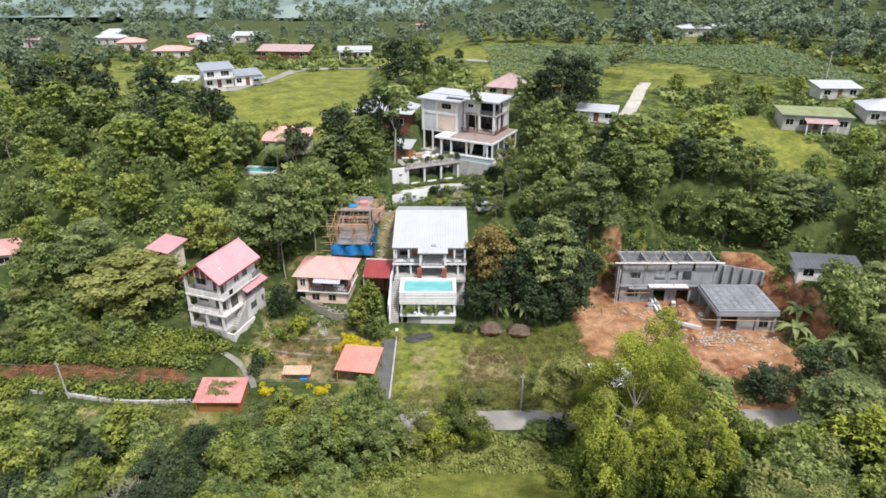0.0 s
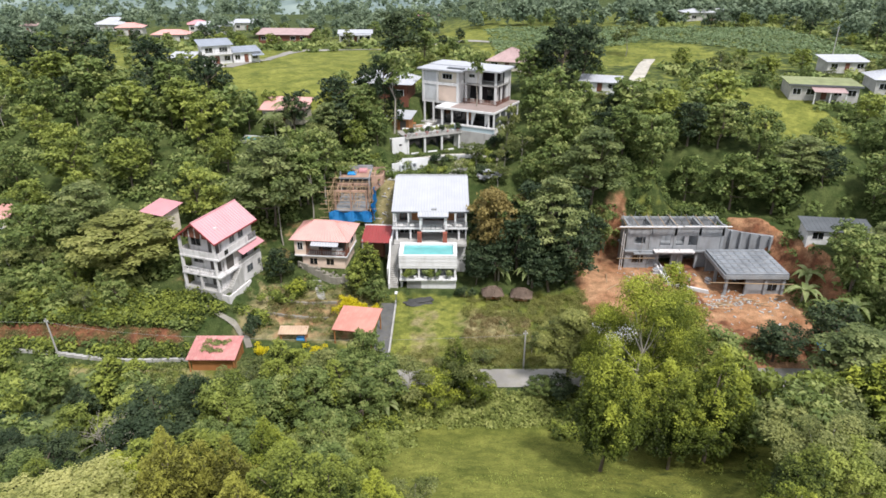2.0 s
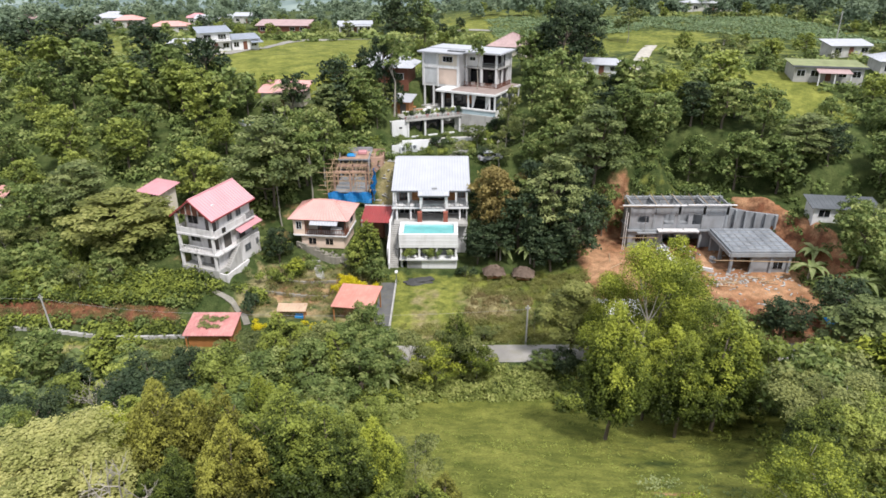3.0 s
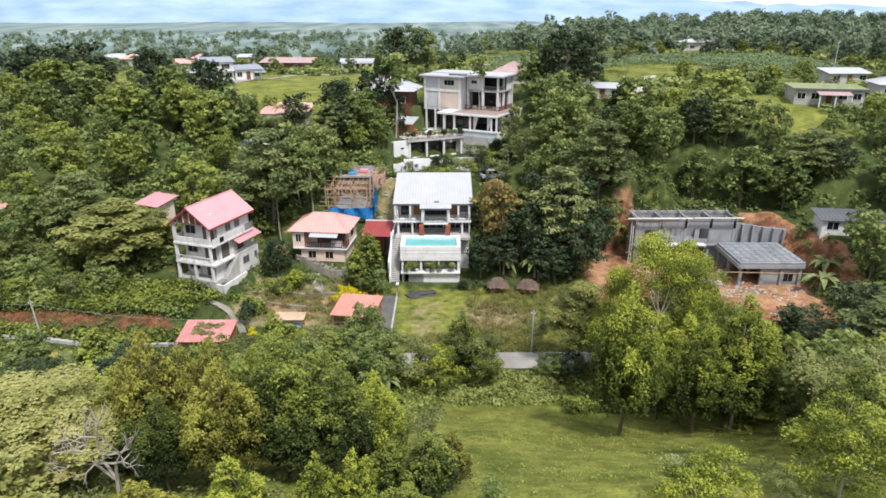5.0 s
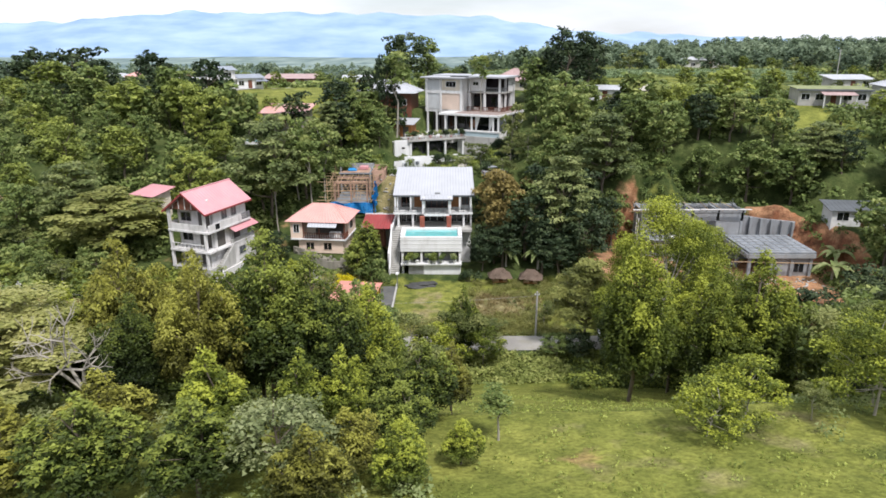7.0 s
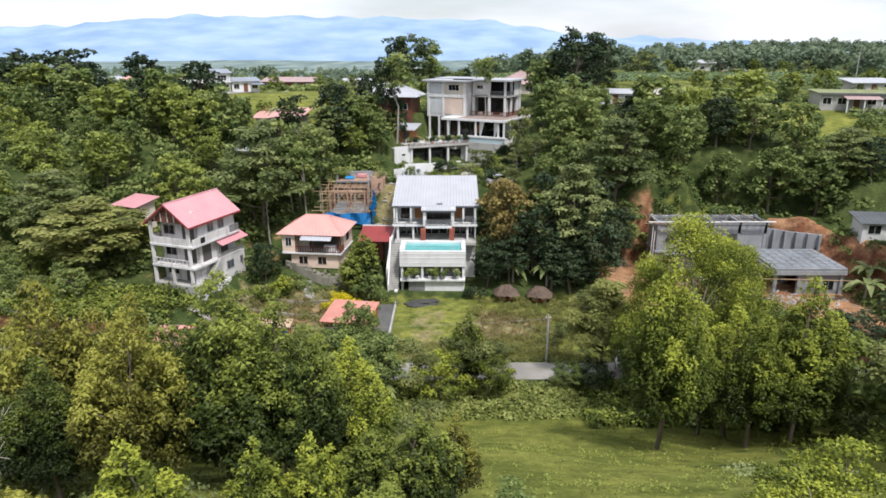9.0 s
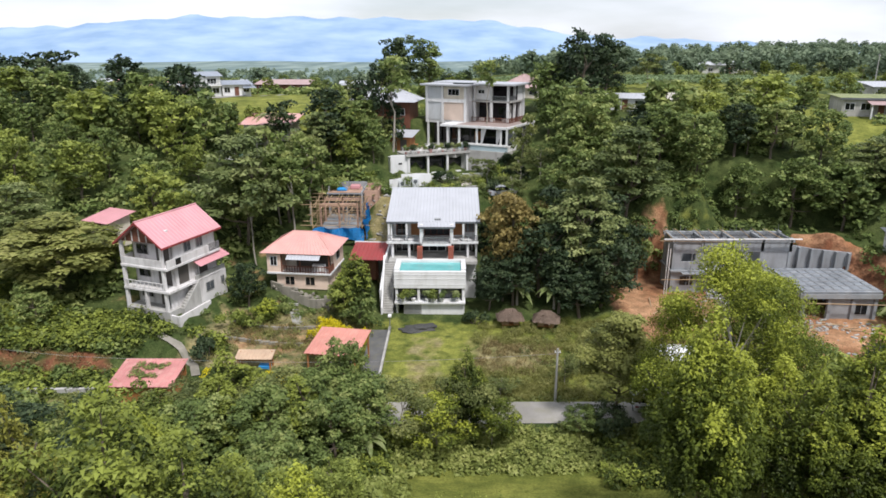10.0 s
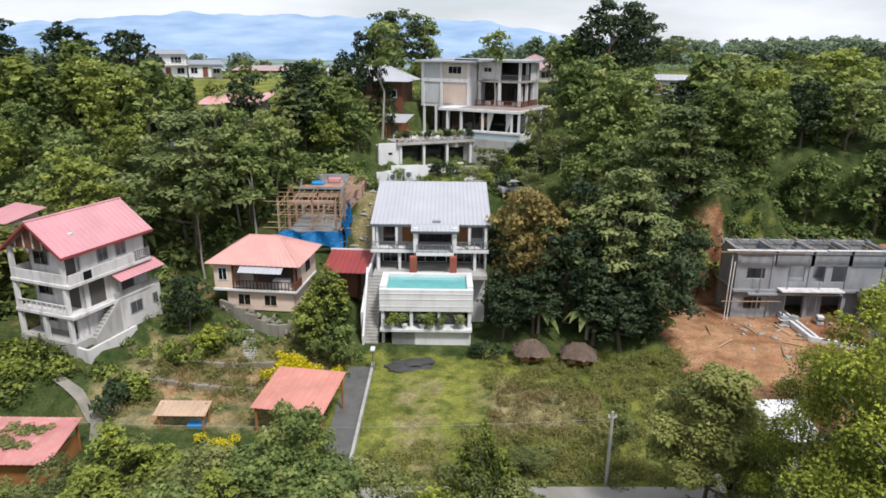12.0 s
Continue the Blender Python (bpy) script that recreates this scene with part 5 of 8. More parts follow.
    for x in (5.6, 8.6, 11.4, 14.0):
        for y in (-9.0, -5.0, -1.2):
            bx("column", RAW_CONCRETE, s, x - 0.2, x + 0.2, y - 0.2, y + 0.2, -0.5, 3.35, 0.02)
    bx("beam", RAW_CONCRETE, s, 5.2, 14.4, -9.5, -9.1, 2.7, 3.3, 0.02)
    bx("beam", RAW_CONCRETE, s, 5.0, 5.4, -9.4, -0.8, 2.7, 3.3, 0.02)
    bx("block_wall", BLOCK, s, 8.8, 14.0, -8.9, -8.7, -0.5, 2.7)
    bx("block_wall", BLOCK, s, 13.9, 14.1, -8.9, -1.0, -0.5, 2.9)
    bx("block_wall", BLOCK, s, 5.5, 13.9, -1.3, -1.1, -0.5, 2.9)
    window(s, 11.8, 13.2, -8.9, 0.6, 1.8, RAW_CONCRETE)
    tube("rail_pole", BAMBOO, s, (2.6, -9.9, 2.4), (15.0, -9.9, 2.1), 0.07)
    # trench edging of white boards
    bx("white_board", WHITE, s, -2.1, -1.75, -6.0, 2.0, 0.0, 0.55, 0.02)
    bx("white_board", WHITE, s, -1.4, -1.15, -6.0, 2.0, 0.0, 0.5, 0.02)
    prism("white_board", WHITE, s, [(-2.0, -6.1, 0.0), (3.2, -9.0, 0.0), (3.2, -9.0, 0.5), (-2.0, -6.1, 0.5)], (0.15, 0.3, 0))
    for i, x in enumerate((-8.1, -7.8, -5.0, -2.2, 1.0)):
        tube("prop", METAL if i > 1 else STAINED, s, (x, -0.9, -0.6), (x + 0.1, -0.8, 6.9 - i * 0.7), 0.06)
    tube("rail_pole", BAMBOO, s, (-9.2, -0.8, 7.2), (-1.0, -0.9, 7.1), 0.06)
    tube("rail_pole", BAMBOO, s, (-8.6, -0.9, 2.0), (-2.6, -0.9, 2.05), 0.06)
    return s


def hut(x, y, s=1.0, turn=0.0):
    h = thing("hut", pose(x, y, float(ground_z(x, y)), 0, 0, turn), "small nipa hut with a shaggy brown thatched roof", "hut", "thatched huts")
    rng = np.random.default_rng(int(x * 10))
    bx("floor", WOOD, h, -1.0, 1.0, -0.8, 0.8, 0.35, 0.45)
    for px_, py_ in ((-0.95, -0.75), (0.95, -0.75), (-0.95, 0.75), (0.95, 0.75)):
        tube("post", BAMBOO, h, (px_, py_, -0.2), (px_, py_, 1.45), 0.05)
    bx("wall", BROWN, h, -0.95, 0.95, 0.65, 0.75, 0.45, 1.4, 0.01)
    bx("rail_wall", BAMBOO, h, -0.95, -0.2, -0.75, -0.68, 0.45, 0.95, 0.01)
    bx("rail_wall", BAMBOO, h, 0.35, 0.95, -0.75, -0.68, 0.45, 0.95, 0.01)
    bm = bmesh.new()
    rows, n = 7, 44
    rings = []
    for k in range(rows):
        f = k / (rows - 1)
        ring = []
        for i in range(n):
            a = 6.2832 * i / n
            c, d = math.cos(a), math.sin(a)
            sq = 1 / max(abs(c), abs(d)) ** 0.9
            rx, ry = 1.65 * (1 - f) + 0.55 * f, 1.4 * (1 - f) + 0.04 * f
            ring.append(bm.verts.new((rx * c * sq + rng.normal() * 0.03, ry * d * sq + rng.normal() * 0.03, 1.15 + 1.02 * f ** 1.08 + rng.normal() * 0.035 - (0.10 * rng.uniform() if k == 0 else 0))))
        rings.append(ring)
    for k in range(rows - 1):
        for i in range(n):
            bm.faces.new((rings[k][i], rings[k][(i + 1) % n], rings[k + 1][(i + 1) % n], rings[k + 1][i]))
    bm.faces.new(rings[-1])
    bmesh.ops.solidify(bm, geom=bm.faces[:], thickness=0.12)
    part("thatch", bm, THATCH, h)
    return h


def open_shed(name, label, mat, x0, x1, y0, y1, z_front, z_back, post=WOOD, walls=None, back_wall=False, pitch=0.5):
    cx, cy = (x0 + x1) / 2, (y0 + y1) / 2
    g = float(ground_z(cx, cy))
    s = thing(name, pose(cx, cy, 0), label, "shed")
    a, b = x1 - cx, y1 - cy
    ribbed("roof", mat, s, (-a, -b, z_front), (a, -b, z_front), (a, b, z_back), (-a, b, z_back), pitch, 0.03)
    for px_, py_, zt in ((-a + 0.3, -b + 0.3, z_front), (a - 0.3, -b + 0.3, z_front), (-a + 0.3, b - 0.3, z_back), (a - 0.3, b - 0.3, z_back)):
        gz_ = float(ground_z(cx + px_, cy + py_)) - 0.3
        bx("post", post, s, px_ - 0.08, px_ + 0.08, py_ - 0.08, py_ + 0.08, gz_, zt - 0.04, 0.01)
    bx("beam", post, s, -a + 0.2, a - 0.2, -b + 0.24, -b + 0.36, z_front - 0.28, z_front - 0.1, 0.01)
    if walls:
        bx("wall", walls, s, -a + 0.4, a - 0.4, -b + 0.6, -b + 0.8, g - 0.4, z_front - 0.4, 0.02)
        bx("wall", walls, s, a - 0.5, a - 0.35, -b + 0.8, b - 0.4, g - 0.4, z_front - 0.3, 0.02)
    if back_wall:
        bx("wall", walls or CONCRETE, s, -a + 0.3, a - 0.3, b - 0.5, b - 0.3, g - 0.4, z_back - 0.15, 0.02)
    return s


OLD_WHITE = material("old_whitewash", (0.50, 0.49, 0.46), 0.8, vary=0.15, dirt=0.5)


def cottage(label, m, w, d, wall_h, roof_mat, wall_mat, rise=1.4, hip=True, over=0.6, openings=3, base=0.0, veranda=False):
    """A one-storey house with a hipped or single-slope roof."""
    h = thing("house", m, label, "house")
    bx("wall", wall_mat, h, -w / 2, w / 2, -d / 2, d / 2, base - 1.5, wall_h, 0.03)
    a, b = w / 2 + over, d / 2 + over
    if hip:
        k = max(0.05, a - b)
        P, Q = (-k, 0, wall_h + rise), (k, 0, wall_h + rise)
        roof = ribbed("roof", roof_mat, h, (-a, -b, wall_h), (a, -b, wall_h), Q, P, 0.6, 0.03)
        ribbed("slope", roof_mat, roof, (a, -b, wall_h), (a, b, wall_h), Q, Q, 0.6, 0.03)
        ribbed("slope", roof_mat, roof, (a, b, wall_h), (-a, b, wall_h), P, Q, 0.6, 0.03)
        ribbed("slope", roof_mat, roof, (-a, b, wall_h), (-a, -b, wall_h), P, P, 0.6, 0.03)
    else:
        roof = ribbed("roof", roof_mat, h, (-a, -b, wall_h + 0.05), (a, -b, wall_h + 0.05), (a, b, wall_h + rise), (-a, b, wall_h + rise), 0.6, 0.03)
        prism("side_gable", wall_mat, h, [(-w / 2, -d / 2, wall_h - 0.1), (-w / 2, d / 2, wall_h - 0.1), (-w / 2, d / 2, wall_h + rise - 0.15), (-w / 2, -d / 2, wall_h)], (0.2, 0, 0))
        prism("side_gable", wall_mat, h, [(w / 2 - 0.2, -d / 2, wall_h - 0.1), (w / 2 - 0.2, d / 2, wall_h - 0.1), (w / 2 - 0.2, d / 2, wall_h + rise - 0.15), (w / 2 - 0.2, -d / 2, wall_h)], (0.2, 0, 0))
    step = w / openings
    for i in range(openings):
        x = -w / 2 + step * (i + 0.5)
        if i == openings // 2:
            bx("door", BROWN, h, x - 0.5, x + 0.5, -d / 2 - 0.05, -d / 2, 0.05, min(2.1, wall_h - 0.2), 0.01)
        else:
            window(h, x - min(0.8, step * 0.3), x + min(0.8, step * 0.3), -d / 2, 0.9, min(2.0, wall_h - 0.3), WHITE)
    if veranda:
        for i in range(openings + 1):
            x = -w / 2 + step * i
            bx("post", WHITE, h, x - 0.1, x + 0.1, -d / 2 - 1.6, -d / 2 - 1.4, -0.3, wall_h - 0.35, 0.01)
        ribbed("veranda_roof", roof_mat, h, (-w / 2 - 0.2, -d / 2 - 1.8, wall_h - 0.4), (w / 2 + 0.2, -d / 2 - 1.8, wall_h - 0.4), (w / 2 + 0.2, -d / 2, wall_h + 0.05), (-w / 2 - 0.2, -d / 2, wall_h + 0.05), 0.6, 0.03)
    return h


def potted_plant(x, y, z, size, leaf, pot):
    """A flower pot with a leafy plant."""
    t = thing("potted_plant", pose(x, y, z, 0, 0, x * 77 % 360), "leafy green plant in a white pot on the ledge" if pot is WHITE else "leafy plant in a clay pot on the ledge", "plant", "plants in pots on the ledge")
    bm = bmesh.new()
    bmesh.ops.create_cone(bm, cap_ends=True, segments=12, radius1=0.2 * size, radius2=0.3 * size, depth=0.45 * size, matrix=Matrix.Translation((0, 0, 0.225 * size)))
    bmesh.ops.create_cone(bm, cap_ends=True, segments=12, radius1=0.33 * size, radius2=0.33 * size, depth=0.07 * size, matrix=Matrix.Translation((0, 0, 0.45 * size)))
    part("pot", bm, pot, t)
    rng = np.random.default_rng(int(x * 100) % 977)
    c = foliage("foliage", rng, [(rng.normal() * 0.2, rng.normal() * 0.2, 0.75 + 0.2 * i, 0.42 * size, 0.9) for i in range(3)], 420, 0.16, leaf, 0.4, 0.9, 2.4)
    c.parent = t
    return t


for i, x in enumerate((-5.6, -4.4, -2.7, -1.9, -0.9, 1.0)):
    potted_plant(x, 89.95, -0.12, 0.9 + 0.25 * (i % 3 == 0), ("lime", "broad", "blade")[i % 3], WHITE)


def car(m, paint, label):
    """A parked car: body, cabin, glass, wheels."""
    c = thing("car", m, label, "car")
    def hull(bm, prof, w, inset):
        lo = [bm.verts.new((x, -w, z)) for x, z in prof]
        hi = [bm.verts.new((x, w, z)) for x, z in prof]
        bm.faces.new(lo), bm.faces.new(hi[::-1])
        for k in range(len(prof)):
            bm.faces.new((lo[k], hi[k], hi[(k + 1) % len(prof)], lo[(k + 1) % len(prof)]))
        bmesh.ops.recalc_face_normals(bm, faces=bm.faces)
        bmesh.ops.bevel(bm, geom=bm.edges[:], offset=inset, segments=2, affect="EDGES")
        return bm
    part("body", hull(bmesh.new(), [(-2.1, 0.3), (2.1, 0.3), (2.15, 0.75), (1.2, 0.95), (-1.9, 1.0), (-2.15, 0.8)], 0.85, 0.07), paint, c)
    part("cabin", hull(bmesh.new(), [(-1.8, 0.98), (1.1, 0.94), (0.4, 1.5), (-1.4, 1.52)], 0.74, 0.06), GLASS_DARK, c, "dark tinted windows")
    bx("roof", paint, c, -1.38, 0.38, -0.68, 0.68, 1.48, 1.56, 0.03)
    for x in (-1.3, 1.3):
        for y in (-0.82, 0.82):
            w = tube("wheel", DARK_ROOF, c, (x, y - 0.1, 0.32), (x, y + 0.1, 0.32), 0.33, 0.33, 16)
            tube("rim", METAL, w, (x, y - 0.11, 0.32), (x, y + 0.11, 0.32), 0.18, 0.18, 12)
    for y in (-0.6, 0.6):
        bx("headlight", WHITE, c, 2.08, 2.16, y - 0.18, y + 0.18, 0.62, 0.76, 0.02)
        bx("tail_light", MAROON, c, -2.18, -2.1, y - 0.15, y + 0.15, 0.7, 0.85, 0.02)
    return c


def bare_tree(x, y, hgt, seed):
    """A leafless grey tree of many forking twigs."""
    rng = np.random.default_rng(seed)
    t = thing("bare_tree", pose(x, y, float(ground_z(x, y))), "leafless grey tree with dense pale twigs", "tree")
    bm = bmesh.new()
    def grow(p, d, length, r, depth):
        e = p + d * length
        add_tube(bm, p, e, r, r * 0.65, 5 if depth < 2 else 3)
        if depth < 5:
            for _ in range(3 if depth < 4 else 2):
                nd = (d + Vector(rng.normal(size=3)) * 0.55 + Vector((0, 0, 0.12))).normalized()
                grow(e, nd, length * rng.uniform(0.62, 0.85), r * 0.62, depth + 1)
    grow(Vector((0, 0, -0.3)), Vector((0.05, 0, 1)).normalized(), hgt * 0.27, 0.16, 0)
    part("trunk", bm, BARK_PALE, t)
    return t


pool_house()
red_house()
pink_house()
white_house()
garage()
scaffold_house()
site_building()
hut(7.3, 87.7, 1.0, 4)
hut(11.6, 87.2, 1.0, -10)
open_shed("carport", "open carport with a sloping coral red metal roof", BRICK_ROOF, -14.2, -8.7, 74.0, 79.6, 0.35, 0.85).matrix_world = pose(-11.45, 76.8, 0, 0, 0, -9)
open_shed("shed", "roadside shed with a faded rusty red roof, leaves on it", RUST_ROOF, -31.2, -25.2, 67.4, 71.8, 0.3, 1.0, walls=WOOD)
open_shed("shed", "small tan-roofed shelter over a blue water tank", TAN_ROOF, -21.6, -17.8, 74.2, 75.8, -0.25, 0.1, pitch=0.35)
open_shed("shed", "white sheet-metal roof under the roadside trees", WHITE, 19.4, 24.8, 70.6, 74.8, 0.5, 1.3)
tagged(bx("water_tank", TARP, None, -19.4, -18.2, 74.6, 75.4, -2.2, -1.2, 0.06), "blue plastic water tank", "tank")


def at(x, y, turn=0.0, dz=0.0):
    return pose(x, y, float(ground_z(x, y)) + dz, 0, 0, turn)


# solid brown walls paint the shade under this open pavilion roof
cottage("pavilion with a broad white hipped roof on posts", at(-12.0, 141.5, -10), 10.5, 7.0, 3.3, GREY_ROOF, BROWN, 2.4, True, 1.2)
cottage("house behind with a dusty rose hipped roof", at(15.9, 161.6, -20), 9.0, 8.5, 2.2, ROSE_ROOF, CREAM, 2.7)
cottage("long low house with coral roof among trees", pose(-30.5, 128.5, 14.8, 0, 0, -8), 8.0, 5.0, 2.6, CORAL_ROOF, CREAM, 1.4, False, 0.7, 5)
cottage("small shed with a red roof on the slope", pose(-43.5, 95.5, 6.9, 0, 0, -25), 3.6, 3.2, 2.0, RED_ROOF, CREAM, 0.8, False)
cottage("low building with long white metal roof", at(32.0, 138.0, -18), 7.5, 4.0, 2.0, GREY_ROOF, WHITE, 0.7, False, 0.5)
cottage("low grey shed with a dark flat roof", pose(60.0, 94.0, 4.6, 0, 0, -8), 9.0, 3.5, 2.3, DARK_ROOF, WHITE, 0.7, False, 0.5)
bungalow = cottage("modern grey bungalow with a grassy flat roof and rose awning", at(75.5, 135.5, -12), 12.5, 7.0, 2.9, GRASS_ROOF, CONCRETE, 0.25, False, 0.5, 5)
bx("fascia", DARK_ROOF, bungalow, -6.8, 6.8, -4.06, -3.98, 2.6, 2.95, 0.01)
ribbed("awning", ROSE_ROOF, bungalow, (-2.6, -6.6, 2.0), (3.4, -6.6, 2.0), (3.4, -3.6, 2.5), (-2.6, -3.6, 2.5), 0.5, 0.03)
for x in (-2.4, 0.4, 3.2):
    bx("post", WHITE, bungalow, x - 0.1, x + 0.1, -6.4, -6.2, -0.4, 2.0, 0.01)
cottage("white house with grey metal roof", at(92.5, 139.0, -14), 9.0, 8.0, 2.8, GREY_ROOF, OLD_WHITE, 1.8)
cottage("white shed with pale roof behind the bungalow", at(93.0, 160.0, 0), 9.0, 5.0, 2.4, GREY_ROOF, OLD_WHITE, 0.9, False)
modern = cottage("modern white house with stepped single-slope roofs", at(-57.6, 172.0, 28), 7.0, 6.0, 4.6, SLATE_ROOF, WHITE, 0.9, False, 0.6, 3)
window(modern, -2.8, -1.0, -3.0, 3.0, 4.1, WHITE, GLASS_DARK, bars=1)
window(modern, 0.6, 2.6, -3.0, 3.0, 4.1, WHITE, GLASS_DARK, bars=2)
bx("balcony_slab", WHITE, modern, -3.6, 3.6, -4.2, -3.0, 2.5, 2.7, 0.02)
railing(modern, METAL, (-3.5, -4.1), (3.5, -4.1), 2.7, 3.5, 10)
wing = cottage("white annex with two slanting slate-grey roofs", at(-51.2, 175.0, 28), 6.5, 5.0, 2.6, SLATE_ROOF, WHITE, 0.8, False, 0.6, 3)
ribbed("lower_roof", SLATE_ROOF, wing, (1.2, -4.6, 1.9), (4.2, -4.6, 1.9), (4.2, 1.0, 2.5), (1.2, 1.0, 2.5), 0.5, 0.03)
for k, (x, y, w, mat, turn) in enumerate(((-118, 262, 9, CORAL_ROOF, 10), (-137, 286, 11, GREY_ROOF, -8), (-103, 292, 8, RED_ROOF, 20), (-160, 270, 9, ROSE_ROOF, 0), (-150, 318, 10, GREY_ROOF, 14), (-88, 268, 8, GREY_ROOF, -14))):
    cottage("far village house with a weathered metal roof", at(x, y, turn), w, 6.0, 3.0, mat, OLD_WHITE, 1.5)
open_shed("carport", "carport with a slanting grey metal roof beside the house", GREY_ROOF, -66.4, -60.2, 163.0, 169.5, float(ground_z(-63, 166)) + 2.5, float(ground_z(-63, 166)) + 3.1, METAL)
cottage("roadside shop with dusty rose roof and dark front", at(-55.0, 240.0, -4), 17.0, 7.0, 2.6, ROSE_ROOF, BROWN, 1.3, False, 0.8, 5)
cottage("roadside house with pale roof and white posts", at(-31.0, 241.0, 6), 10.5, 5.0, 3.0, GREY_ROOF, OLD_WHITE, 0.7, False, 0.8, 5, veranda=True)
cottage("low house with faded coral roof", at(-95.5, 243.0, 5), 12.0, 6.0, 2.6, CORAL_ROOF, OLD_WHITE, 1.4)
cottage("far village shed with white metal roof", at(-92.0, 280.0, 8), 14.0, 6.0, 2.8, GREY_ROOF, OLD_WHITE, 1.0, False)
cottage("far village shed with white metal roof", at(-84.0, 300.0, 0), 12.0, 6.0, 3.0, GREY_ROOF, OLD_WHITE, 1.0, False)
cottage("far farmhouse with a red roof", at(-9.5, 395.0, -10), 11.0, 6.0, 3.0, RED_ROOF, OLD_WHITE, 1.6)
cottage("far long building with pale roof", at(99.0, 264.0, 0), 20.0, 7.0, 3.0, GREY_ROOF, OLD_WHITE, 1.2)
cottage("house with an orange metal roof", pose(-74.0, 99.0, 4.2, 0, 0, 15), 8.0, 6.0, 2.6, CORAL_ROOF, CREAM, 1.4)

# ---- distance ----
def backdrop_material(name, c0, c1, glow, grain=(0.004, 0.004, 0.02)):
    m = bpy.data.materials.new(name)
    m.use_nodes = True
    n, l = m.node_tree.nodes, m.node_tree.links
    b = n["Principled BSDF"]
    b.inputs["Roughness"].default_value = 1.0
    tc, ns, r = n.new("ShaderNodeTexCoord"), n.new("ShaderNodeTexNoise"), n.new("ShaderNodeValToRGB")
    mp = n.new("ShaderNodeMapping")
    mp.inputs["Scale"].default_value = grain
    ns.inputs["Scale"].default_value, ns.inputs["Detail"].default_value = 1.0, 9
    r.color_ramp.elements[0].color, r.color_ramp.elements[1].color = (*c0, 1), (*c1, 1)
    r.color_ramp.elements[0].position, r.color_ramp.elements[1].position = 0.35, 0.68
    l.new(tc.outputs["Object"], mp.inputs["Vector"])
    l.new(mp.outputs["Vector"], ns.inputs["Vector"])
    l.new(ns.outputs["Fac"], r.inputs["Fac"])
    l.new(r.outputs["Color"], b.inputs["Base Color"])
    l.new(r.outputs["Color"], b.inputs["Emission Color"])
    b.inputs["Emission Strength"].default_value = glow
    return m


# distance haze painted in: blue-grey colours and a faint glow of the land
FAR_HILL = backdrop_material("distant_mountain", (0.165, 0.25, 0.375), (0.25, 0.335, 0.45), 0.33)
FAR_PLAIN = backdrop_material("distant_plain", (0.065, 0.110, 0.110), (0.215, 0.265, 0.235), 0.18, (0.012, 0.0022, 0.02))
rx = np.linspace(-4200, 4200, 181)
ry = np.linspace(0, 1, 14)
RX, RT = np.meshgrid(rx, ry)
crest = np.interp(rx, [-4200, -3300, -2660, -2250, -1880, -1640, -690, -280, 220, 500, 730, 1070, 1400, 1850, 2500, 4200], [120, 140, 152, 168, 198, 214, 204, 194, 183, 148, 98, 84, 76, 50, 34, 30])
crest = crest + 4 * np.sin(rx * 0.011) + 3 * np.sin(rx * 0.027 + 1) + 1.5 * np.sin(rx * 0.071)
RZ = -70 + (crest[None, :] + 70) * RT ** 0.8 + 6 * np.sin(RX * 0.02 + RT * 9)
RY = 3900 + 500 * RT + 40 * np.sin(RX * 0.004)
i2 = np.arange(RX.size).reshape(RX.shape)
q2 = np.stack([i2[:-1, :-1], i2[:-1, 1:], i2[1:, 1:], i2[1:, :-1]], -1).reshape(-1, 4)
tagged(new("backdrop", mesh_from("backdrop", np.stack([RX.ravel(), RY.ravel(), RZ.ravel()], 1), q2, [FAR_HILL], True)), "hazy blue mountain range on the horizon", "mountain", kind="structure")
px2 = np.linspace(-4200, 4200, 60)
py2 = np.linspace(1000, 4000, 40)
PX, PY = np.meshgrid(px2, py2)
PZ = np.full(PX.shape, -50.0) + 4 * np.sin(PX * 0.004) * np.sin(PY * 0.005)
i3 = np.arange(PX.size).reshape(PX.shape)
q3 = np.stack([i3[:-1, :-1], i3[:-1, 1:], i3[1:, 1:], i3[1:, :-1]], -1).reshape(-1, 4)
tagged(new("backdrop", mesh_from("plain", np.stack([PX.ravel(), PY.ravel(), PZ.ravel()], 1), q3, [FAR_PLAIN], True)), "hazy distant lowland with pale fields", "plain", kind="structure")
LAKE = material("still_lake_water", (0.30, 0.36, 0.40), 0.12, vary=0.1, scale=0.01, bump=0, spec=0.5)
lake_bm = bmesh.new()
lake_bm.faces.new([lake_bm.verts.new((1500 + 1100 * math.cos(k * 0.2618) * (1 + 0.12 * math.sin(k * 2.1)), 3250 + 560 * math.sin(k * 0.2618) * (1 + 0.1 * math.sin(k * 3.3)), -44.0)) for k in range(24)])
tagged(part("water", lake_bm, LAKE), "pale distant lake reflecting a bright sky", "lake", kind="structure")

# ---- road and yard ----
bm = bmesh.new()
xs = np.linspace(-25, 130, 95)
prev = None
for x in xs:
    yc = 66.4 + 0.5 * math.sin(x * 0.05) + 1.2 * float(smooth(30, 60, -x))
    row = [bm.verts.new((x, yc + o, float(ground_z(x, yc + o)) + 0.06 + (0.03 if abs(o) < 1 else 0.0))) for o in (-1.9, -0.7, 0.7, 1.9)]
    if prev:
        for k in range(3):
            bm.faces.new((prev[k], row[k], row[k + 1], prev[k + 1]))
    prev = row
road = part("road", bm, ASPHALT)
tagged(road, "narrow worn grey concrete road along the valley", "road", kind="structure")
bm = bmesh.new()
